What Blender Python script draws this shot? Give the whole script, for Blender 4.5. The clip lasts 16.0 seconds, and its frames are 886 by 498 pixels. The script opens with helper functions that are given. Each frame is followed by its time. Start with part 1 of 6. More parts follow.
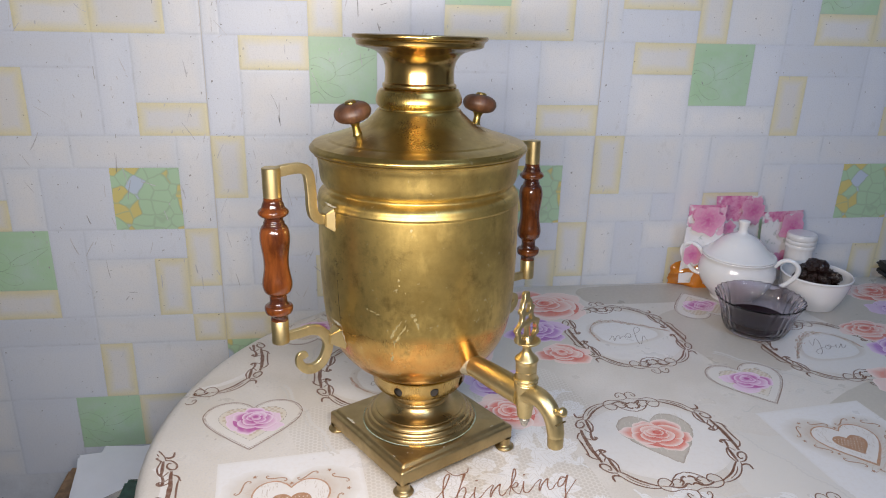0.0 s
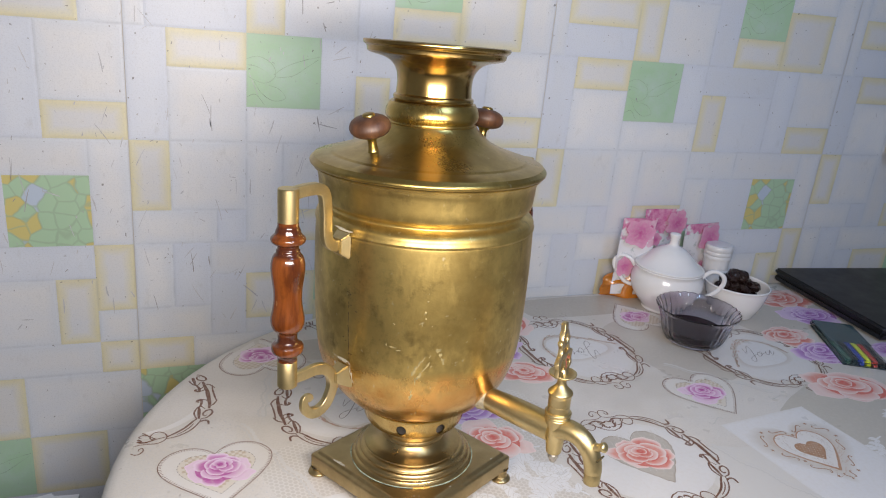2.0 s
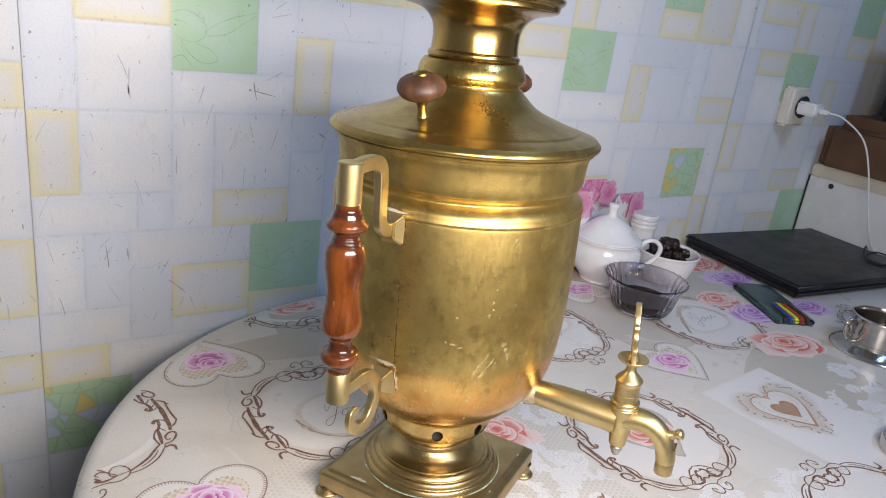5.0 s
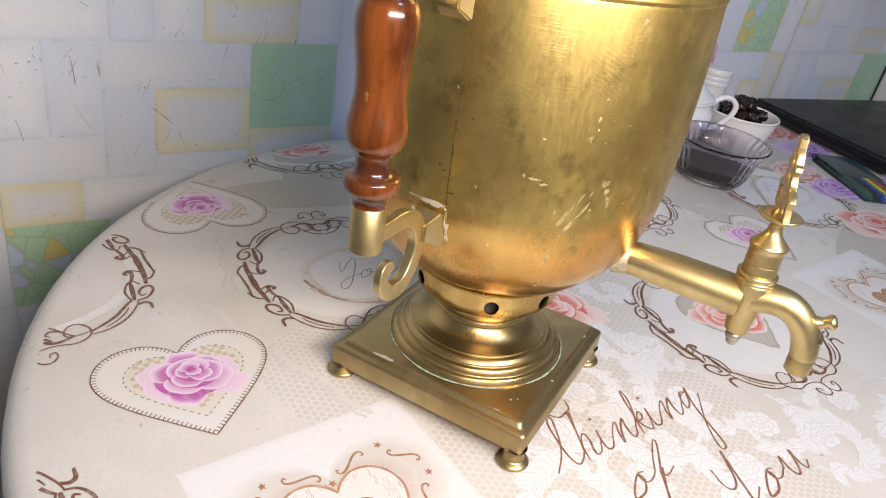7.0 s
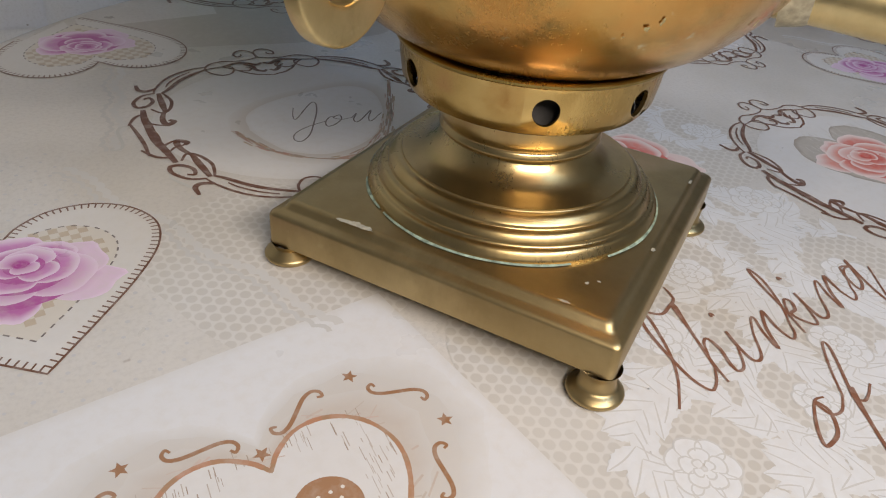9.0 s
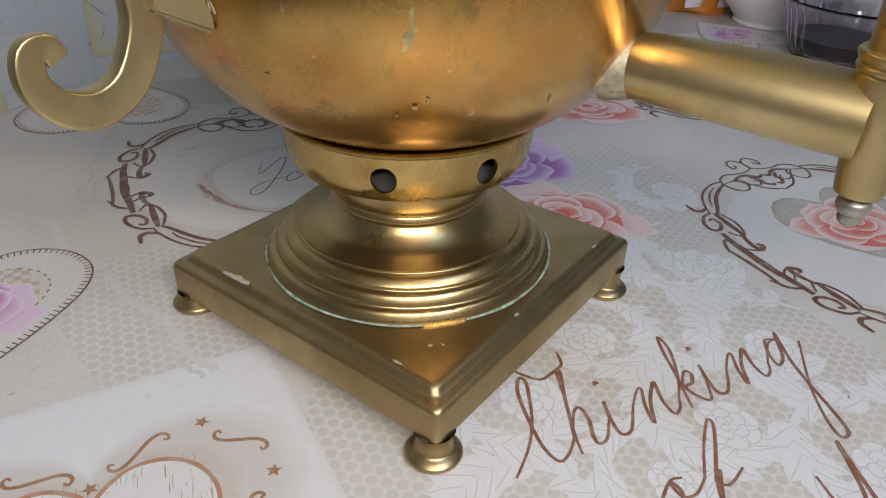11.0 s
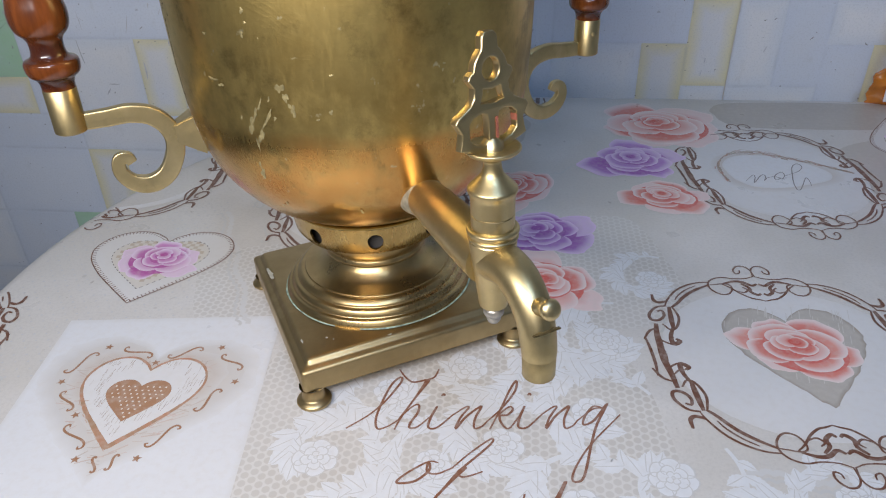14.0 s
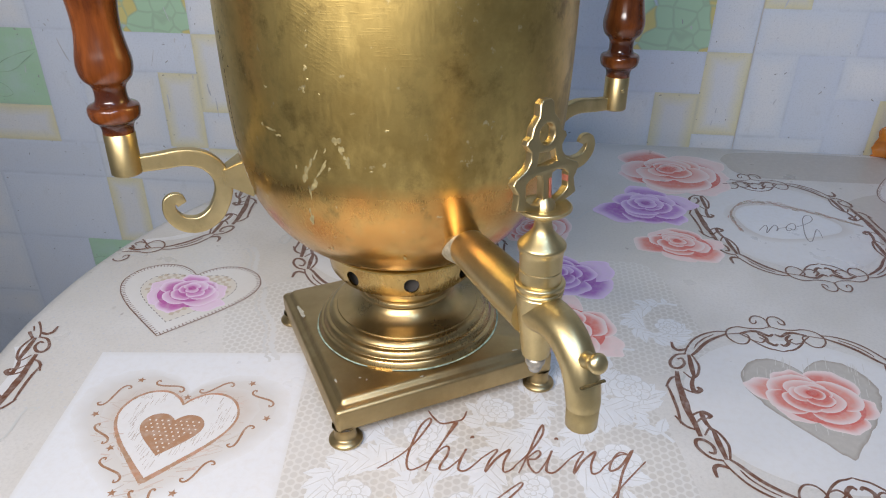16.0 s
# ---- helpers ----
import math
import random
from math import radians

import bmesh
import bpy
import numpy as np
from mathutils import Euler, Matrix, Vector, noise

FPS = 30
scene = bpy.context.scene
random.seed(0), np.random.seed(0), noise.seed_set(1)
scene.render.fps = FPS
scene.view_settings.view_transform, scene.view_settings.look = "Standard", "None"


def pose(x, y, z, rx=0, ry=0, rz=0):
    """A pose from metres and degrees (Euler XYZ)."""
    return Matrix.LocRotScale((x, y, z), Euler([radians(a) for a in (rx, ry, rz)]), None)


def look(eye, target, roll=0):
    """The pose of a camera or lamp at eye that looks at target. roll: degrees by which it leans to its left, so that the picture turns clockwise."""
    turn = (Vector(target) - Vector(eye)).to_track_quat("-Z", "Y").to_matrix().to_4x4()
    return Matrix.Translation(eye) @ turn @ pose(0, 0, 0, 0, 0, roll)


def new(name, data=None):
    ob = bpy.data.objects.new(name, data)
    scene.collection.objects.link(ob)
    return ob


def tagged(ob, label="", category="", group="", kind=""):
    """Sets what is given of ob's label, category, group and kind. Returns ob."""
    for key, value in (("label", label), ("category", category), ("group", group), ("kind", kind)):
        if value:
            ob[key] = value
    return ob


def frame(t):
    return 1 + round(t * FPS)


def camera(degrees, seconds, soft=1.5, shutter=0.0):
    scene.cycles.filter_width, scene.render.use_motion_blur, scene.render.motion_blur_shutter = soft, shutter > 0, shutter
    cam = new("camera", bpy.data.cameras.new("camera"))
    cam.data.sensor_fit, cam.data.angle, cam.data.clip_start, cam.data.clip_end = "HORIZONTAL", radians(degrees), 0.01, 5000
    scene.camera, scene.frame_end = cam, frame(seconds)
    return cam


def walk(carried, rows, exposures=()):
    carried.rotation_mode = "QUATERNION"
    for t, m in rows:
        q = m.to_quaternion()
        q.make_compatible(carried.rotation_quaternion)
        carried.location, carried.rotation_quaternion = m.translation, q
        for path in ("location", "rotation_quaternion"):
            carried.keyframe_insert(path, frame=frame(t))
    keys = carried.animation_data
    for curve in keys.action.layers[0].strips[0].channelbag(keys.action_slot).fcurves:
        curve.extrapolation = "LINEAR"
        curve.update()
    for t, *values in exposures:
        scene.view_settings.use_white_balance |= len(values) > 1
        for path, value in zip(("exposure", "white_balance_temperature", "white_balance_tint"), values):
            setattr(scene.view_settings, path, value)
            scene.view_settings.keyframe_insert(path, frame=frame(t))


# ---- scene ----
cam = camera(63.3, 16.0, soft=1.1)
PATH = [
    (0, (-0.069, -0.623, 1.185), (0.201, 1.238, 0.504), 1.6),
    (0.5, (-0.073, -0.618, 1.182), (0.242, 1.234, 0.496), 2.1),
    (1, (-0.117, -0.598, 1.179), (0.321, 1.229, 0.493), 3.7),
    (1.5, (-0.158, -0.566, 1.178), (0.388, 1.231, 0.492), 4.5),
    (2, (-0.196, -0.539, 1.181), (0.489, 1.222, 0.525), 5.5),
    (2.5, (-0.231, -0.514, 1.178), (0.585, 1.201, 0.551), 5.7),
    (3, (-0.267, -0.489, 1.167), (0.682, 1.165, 0.566), 5.8),
    (3.2, (-0.276, -0.484, 1.166), (0.701, 1.154, 0.563), 6.1),
    (5.3, (-0.304, -0.395, 1.136), (0.783, 1.136, 0.446), 7.9),
    (5.5, (-0.302, -0.386, 1.13), (0.773, 1.142, 0.416), 8.1),
    (6, (-0.287, -0.361, 1.111), (0.762, 1.129, 0.286), 8.8),
    (6.5, (-0.271, -0.336, 1.079), (0.778, 1.129, 0.209), 9.4),
    (7, (-0.253, -0.294, 1.053), (0.776, 1.115, 0.076), 10.9),
    (7.5, (-0.232, -0.249, 1.009), (0.782, 1.098, -0.067), 11.5),
    (8, (-0.204, -0.2, 0.961), (0.822, 1.093, -0.168), 10.6),
    (8.2, (-0.195, -0.185, 0.945), (0.825, 1.093, -0.207), 10.2),
    (10.3, (-0.122, -0.184, 0.906), (0.78, 1.213, -0.205), 3.9),
    (10.5, (-0.115, -0.198, 0.912), (0.746, 1.223, -0.201), 4.3),
    (11, (-0.092, -0.227, 0.933), (0.637, 1.293, -0.142), 3.9),
    (11.5, (-0.067, -0.255, 0.949), (0.488, 1.343, -0.119), 2.8),
    (12, (-0.044, -0.287, 0.975), (0.357, 1.34, -0.116), 1.7),
    (12.5, (-0.007, -0.326, 1.002), (0.258, 1.321, -0.102), 2.2),
    (13, (0.037, -0.348, 1.013), (0.16, 1.294, -0.122), 1.6),
    (13.5, (0.069, -0.354, 1.02), (0.023, 1.309, -0.09), 0.3),
    (14, (0.082, -0.36, 1.031), (-0.1, 1.315, -0.046), -1.4),
    (14.5, (0.078, -0.367, 1.037), (-0.12, 1.323, -0.014), -1.2),
    (15, (0.07, -0.368, 1.041), (-0.107, 1.336, 0.009), -0.3),
    (15.5, (0.063, -0.368, 1.044), (-0.119, 1.343, 0.025), -0.1),
    (16, (0.06, -0.368, 1.045), (-0.106, 1.352, 0.038), 0.6),
]
EXPOSURES = [(0, 0.03, 6250, 15), (3, 0.13, 6250, 15), (5.5, 0.33, 6300, 16), (6.5, 0.40, 6500, 17), (8, 0.10, 6500, 15), (10.3, -0.58, 6000, 12), (11, -0.45, 5950, 12), (12.5, -0.41, 5550, 13), (13.5, -0.34, 5650, 13), (14.5, -0.18, 5650, 13), (15.4, -0.08, 5750, 13), (16, -0.05, 5800, 13)]
walk(cam, [(t, look(eye, target, roll)) for t, eye, target, roll in PATH], EXPOSURES)

# ---------- light ----------
world = bpy.data.worlds.new("room_dusk")
scene.world = world
world.use_nodes = True
world.node_tree.nodes["Background"].inputs[0].default_value = (0.02, 0.03, 0.05, 1)
world.node_tree.nodes["Background"].inputs[1].default_value = 1.0


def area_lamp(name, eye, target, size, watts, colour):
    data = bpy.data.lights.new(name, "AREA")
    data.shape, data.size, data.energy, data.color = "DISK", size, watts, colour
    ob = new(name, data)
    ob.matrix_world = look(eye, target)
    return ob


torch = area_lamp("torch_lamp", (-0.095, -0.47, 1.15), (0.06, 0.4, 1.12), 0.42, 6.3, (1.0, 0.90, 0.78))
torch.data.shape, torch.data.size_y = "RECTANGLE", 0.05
# unseen cool lamp, added overhead to give the shadows their blue fill
area_lamp("cool_fill_lamp", (0.5, -1.1, 2.42), (0.4, -0.4, 0.0), 0.45, 10.5, (0.40, 0.64, 1.0))


# ---------- materials ----------
def node_material(name):
    m = bpy.data.materials.new(name)
    m.use_nodes = True
    nt = m.node_tree
    return m, nt, nt.nodes["Principled BSDF"]


def link(nt, a, b):
    nt.links.new(a, b)


def coords(nt, scale=(1, 1, 1)):
    tc = nt.nodes.new("ShaderNodeTexCoord")
    mp = nt.nodes.new("ShaderNodeMapping")
    mp.inputs["Scale"].default_value = scale
    link(nt, tc.outputs["Object"], mp.inputs[0])
    return mp.outputs[0]


def noise_tex(nt, vec, scale, detail=4.0, rough=0.55):
    n = nt.nodes.new("ShaderNodeTexNoise")
    n.inputs["Scale"].default_value, n.inputs["Detail"].default_value, n.inputs["Roughness"].default_value = scale, detail, rough
    link(nt, vec, n.inputs["Vector"])
    return n.outputs["Fac"]


def ramp(nt, fac, stops):
    r = nt.nodes.new("ShaderNodeValToRGB")
    el = r.color_ramp.elements
    el[0].position, el[0].color = stops[0][0], (*stops[0][1], 1)
    el[1].position, el[1].color = stops[-1][0], (*stops[-1][1], 1)
    for p, c in stops[1:-1]:
        e = el.new(p)
        e.color = (*c, 1)
    link(nt, fac, r.inputs[0])
    return r.outputs[0]


def grey(nt, fac, a, b, lo=0.0, hi=1.0):
    m = nt.nodes.new("ShaderNodeMapRange")
    m.inputs[1].default_value, m.inputs[2].default_value = lo, hi
    m.inputs[3].default_value, m.inputs[4].default_value = a, b
    link(nt, fac, m.inputs[0])
    return m.outputs[0]


def mix(nt, fac, a, b, mode="MIX"):
    m = nt.nodes.new("ShaderNodeMix")
    m.data_type, m.blend_type = "RGBA", mode
    for sock, v in ((m.inputs[0], fac), (m.inputs[6], a), (m.inputs[7], b)):
        if isinstance(v, bpy.types.NodeSocket):
            link(nt, v, sock)
        else:
            sock.default_value = v if not isinstance(v, tuple) else (*v, 1)
    return m.outputs[2]


def bump(nt, bsdf, height, strength, distance=0.001):
    b = nt.nodes.new("ShaderNodeBump")
    b.inputs["Strength"].default_value, b.inputs["Distance"].default_value = strength, distance
    link(nt, height, b.inputs["Height"])
    link(nt, b.outputs[0], bsdf.inputs["Normal"])


def plain(name, colour, rough=0.5, metal=0.0, vary=0.12, scale=60.0, relief=0.1, coat=0.0):
    """A slightly uneven surface of one colour."""
    m, nt, b = node_material(name)
    v = coords(nt)
    n = noise_tex(nt, v, scale)
    dark = tuple(c * (1 - vary) for c in colour)
    light = tuple(min(1, c * (1 + vary)) for c in colour)
    link(nt, ramp(nt, n, [(0.3, dark), (0.7, light)]), b.inputs["Base Color"])
    n2 = noise_tex(nt, v, scale * 0.25)
    link(nt, grey(nt, n2, max(0.02, rough - 0.08), min(1, rough + 0.08), 0.3, 0.7), b.inputs["Roughness"])
    b.inputs["Metallic"].default_value = metal
    b.inputs["Coat Weight"].default_value = coat
    if relief:
        bump(nt, b, noise_tex(nt, v, scale * 3), relief, 0.0005)
    return m


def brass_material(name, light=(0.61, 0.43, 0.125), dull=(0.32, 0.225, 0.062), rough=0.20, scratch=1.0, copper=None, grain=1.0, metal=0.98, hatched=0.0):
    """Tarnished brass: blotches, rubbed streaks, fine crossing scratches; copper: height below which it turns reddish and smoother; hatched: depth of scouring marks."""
    m, nt, b = node_material(name)
    v = coords(nt)
    big = noise_tex(nt, v, 17, 6, 0.62)
    col = ramp(nt, big, [(0.34, dull), (0.5, tuple((a + c) / 2 for a, c in zip(light, dull))), (0.64, light)])
    rubbed = noise_tex(nt, coords(nt, (38, 38, 20)), 1.0, 5, 0.65)
    col = mix(nt, grey(nt, rubbed, 0.0, 0.55, 0.52, 0.66), col, tuple(min(1, c * 1.12) for c in light))
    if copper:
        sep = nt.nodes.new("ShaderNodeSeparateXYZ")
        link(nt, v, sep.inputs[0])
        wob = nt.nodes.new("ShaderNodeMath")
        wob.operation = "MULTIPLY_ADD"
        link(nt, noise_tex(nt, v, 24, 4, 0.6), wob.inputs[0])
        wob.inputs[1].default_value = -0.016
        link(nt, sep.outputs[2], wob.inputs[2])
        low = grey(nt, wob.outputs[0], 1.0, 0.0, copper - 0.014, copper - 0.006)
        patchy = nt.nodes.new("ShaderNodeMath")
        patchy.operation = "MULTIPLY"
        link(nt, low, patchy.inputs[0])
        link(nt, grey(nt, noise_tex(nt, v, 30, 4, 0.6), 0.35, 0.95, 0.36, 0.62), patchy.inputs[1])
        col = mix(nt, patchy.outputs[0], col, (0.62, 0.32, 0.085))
    mottle = noise_tex(nt, v, 85, 5, 0.7)
    col = mix(nt, grey(nt, mottle, 0.0, 0.40 * grain, 0.50, 0.66), col, tuple(0.55 * c for c in light))
    spots = noise_tex(nt, v, 150, 3, 0.6)
    col = mix(nt, grey(nt, spots, 0.0, 0.6 * grain, 0.67, 0.74), col, (0.66, 0.58, 0.34))
    dirt = noise_tex(nt, v, 42, 8, 0.72)
    col = mix(nt, grey(nt, dirt, 0.0, 0.6 * grain, 0.57, 0.72), col, (0.19, 0.135, 0.045))
    link(nt, col, b.inputs["Base Color"])
    b.inputs["Metallic"].default_value = metal
    streak = noise_tex(nt, coords(nt, (700, 700, 140)), 1.0, 3, 0.7)
    r = nt.nodes.new("ShaderNodeMath")
    r.operation = "ADD"
    link(nt, grey(nt, big, rough + 0.10, rough - 0.05, 0.3, 0.7), r.inputs[0])
    link(nt, grey(nt, streak, -0.03, 0.03, 0.3, 0.7), r.inputs[1])
    finish = r.outputs[0]
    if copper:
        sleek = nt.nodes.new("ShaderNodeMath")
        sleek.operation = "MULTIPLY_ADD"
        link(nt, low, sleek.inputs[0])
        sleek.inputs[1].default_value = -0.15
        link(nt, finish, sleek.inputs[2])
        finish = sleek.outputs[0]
    link(nt, finish, b.inputs["Roughness"])
    # two sets of slanting hair scratches, gathered in patches
    total = noise_tex(nt, v, 26, 2, 0.5)
    for turn, where in ((52, 31), (-38, 47)):
        tc = nt.nodes.new("ShaderNodeTexCoord")
        mp = nt.nodes.new("ShaderNodeMapping")
        mp.inputs["Rotation"].default_value = (radians(turn), radians(turn), 0)
        mp.inputs["Scale"].default_value = (90, 90, 1100)
        link(nt, tc.outputs["Object"], mp.inputs[0])
        hair = grey(nt, noise_tex(nt, mp.outputs[0], 1.0, 2, 0.5), 0.0, 1.0, 0.55, 0.62)
        patch = grey(nt, noise_tex(nt, v, where, 2, 0.5), 0.0, scratch * 0.11, 0.48, 0.62)
        mu = nt.nodes.new("ShaderNodeMath")
        mu.operation = "MULTIPLY_ADD"
        link(nt, hair, mu.inputs[0])
        link(nt, patch, mu.inputs[1])
        link(nt, total, mu.inputs[2])
        total = mu.outputs[0]
    # scouring marks: close parallel strokes in a few patches
    for turn, pitch, where in (((0, 42, 0), 190, 31), ((0, -6, 0), 230, 37), ((0, 55, 0), 170, 26)) if hatched else ():
        tc = nt.nodes.new("ShaderNodeTexCoord")
        mp = nt.nodes.new("ShaderNodeMapping")
        mp.inputs["Rotation"].default_value = [radians(a) for a in turn]
        link(nt, tc.outputs["Object"], mp.inputs[0])
        wave = nt.nodes.new("ShaderNodeTexWave")
        wave.bands_direction = "X"
        wave.inputs["Scale"].default_value = pitch
        wave.inputs["Distortion"].default_value = 9.0
        wave.inputs["Detail"].default_value = 3.0
        wave.inputs["Detail Scale"].default_value = 0.35
        link(nt, mp.outputs[0], wave.inputs["Vector"])
        stroke = grey(nt, wave.outputs["Fac"], 0.0, 1.0, 0.55, 0.95)
        patch = grey(nt, noise_tex(nt, v, where, 2, 0.5), 0.0, hatched, 0.54, 0.66)
        mu = nt.nodes.new("ShaderNodeMath")
        mu.operation = "MULTIPLY_ADD"
        link(nt, stroke, mu.inputs[0])
        link(nt, patch, mu.inputs[1])
        link(nt, total, mu.inputs[2])
        total = mu.outputs[0]
    bump(nt, b, total, 0.10, 0.0008)
    return m


BRASS = brass_material("aged_brass", (0.50, 0.365, 0.115), (0.30, 0.215, 0.065), rough=0.29, grain=0.8)
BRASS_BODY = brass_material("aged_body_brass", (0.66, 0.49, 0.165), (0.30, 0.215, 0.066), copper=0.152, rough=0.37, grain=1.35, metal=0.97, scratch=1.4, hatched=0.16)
SMOKED = brass_material("smoke_browned_brass", (0.47, 0.32, 0.11), (0.27, 0.175, 0.06), 0.20, 0.4, grain=0.5)
BRASS_PALE = brass_material("rubbed_pale_brass", (0.64, 0.52, 0.27), (0.45, 0.35, 0.16), 0.37, 0.6, grain=0.6)
BRONZE = brass_material("brown_bronze", (0.49, 0.37, 0.185), (0.36, 0.265, 0.12), 0.37, 0.3, grain=0.2)
BRONZE_WORN = brass_material("hand_polished_bronze", (0.52, 0.385, 0.18), (0.40, 0.29, 0.125), 0.27, 0.1, grain=0.1)
BRASS_DEEP = brass_material("warm_polished_brass", (0.58, 0.41, 0.15), (0.40, 0.27, 0.09), 0.22, 0.4, grain=0.3)
BRASS_KEY = brass_material("pale_cast_brass", (0.62, 0.50, 0.27), (0.46, 0.36, 0.17), 0.33, 0.4, grain=0.4)
SEAM_DARK = plain("dark_notch", (0.10, 0.075, 0.03), 0.6, 0.5, vary=0.4, scale=200)
VERDIGRIS = plain("verdigris_crust", (0.25, 0.32, 0.245), 0.85, vary=0.5, scale=300)
SOLDER = plain("pale_solder", (0.58, 0.55, 0.44), 0.5, 0.4, vary=0.2, scale=300)
SOLDER_DULL = plain("dull_solder", (0.42, 0.38, 0.27), 0.5, 0.6, vary=0.35, scale=300)
SOOT = plain("sooty_iron", (0.05, 0.045, 0.04), 0.8, vary=0.4)


def wood_material(name, light, dark, rough=0.16, collars=(), coat=0.25):
    """Varnished wood; collars: (height, half width) of turned rings coloured nearly black."""
    m, nt, b = node_material(name)
    v = coords(nt, (55, 55, 7))
    grain = noise_tex(nt, v, 1.6, 6, 0.65)
    col = ramp(nt, grain, [(0.36, dark), (0.50, tuple((a + c) / 2 for a, c in zip(light, dark))), (0.66, light)])
    worn = noise_tex(nt, coords(nt, (40, 40, 25)), 1.0, 5, 0.7)
    col = mix(nt, grey(nt, worn, 0.0, 0.8, 0.5, 0.7), col, tuple(c * 0.45 for c in dark))
    if collars:
        sep = nt.nodes.new("ShaderNodeSeparateXYZ")
        link(nt, coords(nt), sep.inputs[0])
        wob = nt.nodes.new("ShaderNodeMath")
        wob.operation = "MULTIPLY_ADD"
        link(nt, noise_tex(nt, coords(nt), 120, 4, 0.6), wob.inputs[0])
        wob.inputs[1].default_value = 0.004
        link(nt, sep.outputs[2], wob.inputs[2])
        for z, h in collars:
            off = nt.nodes.new("ShaderNodeMath")
            off.operation = "SUBTRACT"
            link(nt, wob.outputs[0], off.inputs[0])
            off.inputs[1].default_value = z + 0.002
            near = nt.nodes.new("ShaderNodeMath")
            near.operation = "ABSOLUTE"
            link(nt, off.outputs[0], near.inputs[0])
            col = mix(nt, grey(nt, near.outputs[0], 0.8, 0.0, h * 0.5, h * 1.1), col, (0.034, 0.010, 0.006))
    chips = noise_tex(nt, coords(nt, (160, 160, 60)), 1.0, 5, 0.7)
    col = mix(nt, grey(nt, chips, 0.0, 0.8, 0.68, 0.74), col, (0.34, 0.17, 0.06))
    link(nt, col, b.inputs["Base Color"])
    link(nt, grey(nt, noise_tex(nt, coords(nt), 60), rough - 0.04, rough + 0.10, 0.3, 0.75), b.inputs["Roughness"])
    b.inputs["Coat Weight"].default_value = coat
    b.inputs["Coat Roughness"].default_value = 0.05
    bump(nt, b, grain, 0.12, 0.0006)
    return m


WOOD = wood_material("varnished_red_wood", (0.165, 0.047, 0.009), (0.050, 0.013, 0.004), 0.15, ((0.1715, 0.0030), (0.1845, 0.0050), (0.2495, 0.0050), (0.2640, 0.0035)))
WOOD_DARK = wood_material("worn_dark_wood", (0.115, 0.052, 0.024), (0.045, 0.018, 0.008), 0.50, coat=0.0)


# ---------- mesh helpers ----------
def mesh_of(bm, name, material, smooth=True, angle=40):
    bmesh.ops.recalc_face_normals(bm, faces=bm.faces)
    me = bpy.data.meshes.new(name)
    if smooth:
        for f in bm.faces:
            f.smooth = True
        lim = radians(angle)
        for e in bm.edges:
            e.smooth = not (len(e.link_faces) == 2 and e.calc_face_angle(0) > lim)
    bm.to_mesh(me)
    bm.free()
    for mt in material if isinstance(material, (list, tuple)) else (material,):
        me.materials.append(mt)
    return me


def part(name, bm, material, parent=None, label="", smooth=True, angle=40):
    ob = new(name, mesh_of(bm, name, material, smooth, angle))
    if parent:
        ob.parent = parent
    if label:
        ob["label"] = label
    return ob


def thing(name, m, label, category, group="", kind=""):
    ob = new(name)
    ob.empty_display_size = 0.02
    ob.matrix_world = m
    return tagged(ob, label, category, group, kind)


def lathe(profile, steps=96, bm=None, m=None, close=False):
    """Turn (radius, height) pairs round z."""
    bm = bm or bmesh.new()
    m = m or Matrix()
    rings = []
    for r, z in profile:
        if r < 1e-6:
            rings.append([bm.verts.new(m @ Vector((0, 0, z)))])
        else:
            rings.append([bm.verts.new(m @ Vector((r * math.cos(2 * math.pi * k / steps), r * math.sin(2 * math.pi * k / steps), z))) for k in range(steps)])
    pairs = list(zip(rings, rings[1:])) + ([(rings[-1], rings[0])] if close else [])
    for a, b in pairs:
        for k in range(steps):
            q = (k + 1) % steps
            if len(a) == 1 and len(b) == 1:
                continue
            if len(a) == 1:
                bm.faces.new((a[0], b[k], b[q]))
            elif len(b) == 1:
                bm.faces.new((a[k], a[q], b[0]))
            else:
                bm.faces.new((a[k], a[q], b[q], b[k]))
    return bm


def smooth_profile(points, n=6):
    """Catmull-Rom through (r, z) pairs."""
    out = []
    p = [points[0], *points, points[-1]]
    for i in range(1, len(p) - 2):
        a, b, c, d = (Vector(q) for q in p[i - 1:i + 3])
        for k in range(n):
            t = k / n
            v = 0.5 * (2 * b + (c - a) * t + (2 * a - 5 * b + 4 * c - d) * t * t + (3 * b - a - 3 * c + d) * t ** 3)
            out.append((max(v.x, 0.0), v.y))
    return out + [points[-1]]


def smooth_path(points, n=8):
    pts = [Vector(q) for q in points]
    p = [2 * pts[0] - pts[1], *pts, 2 * pts[-1] - pts[-2]]
    out = []
    for i in range(1, len(p) - 2):
        a, b, c, d = p[i - 1:i + 3]
        for k in range(n):
            t = k / n
            out.append(0.5 * (2 * b + (c - a) * t + (2 * a - 5 * b + 4 * c - d) * t * t + (3 * b - a - 3 * c + d) * t ** 3))
    return out + [pts[-1]]


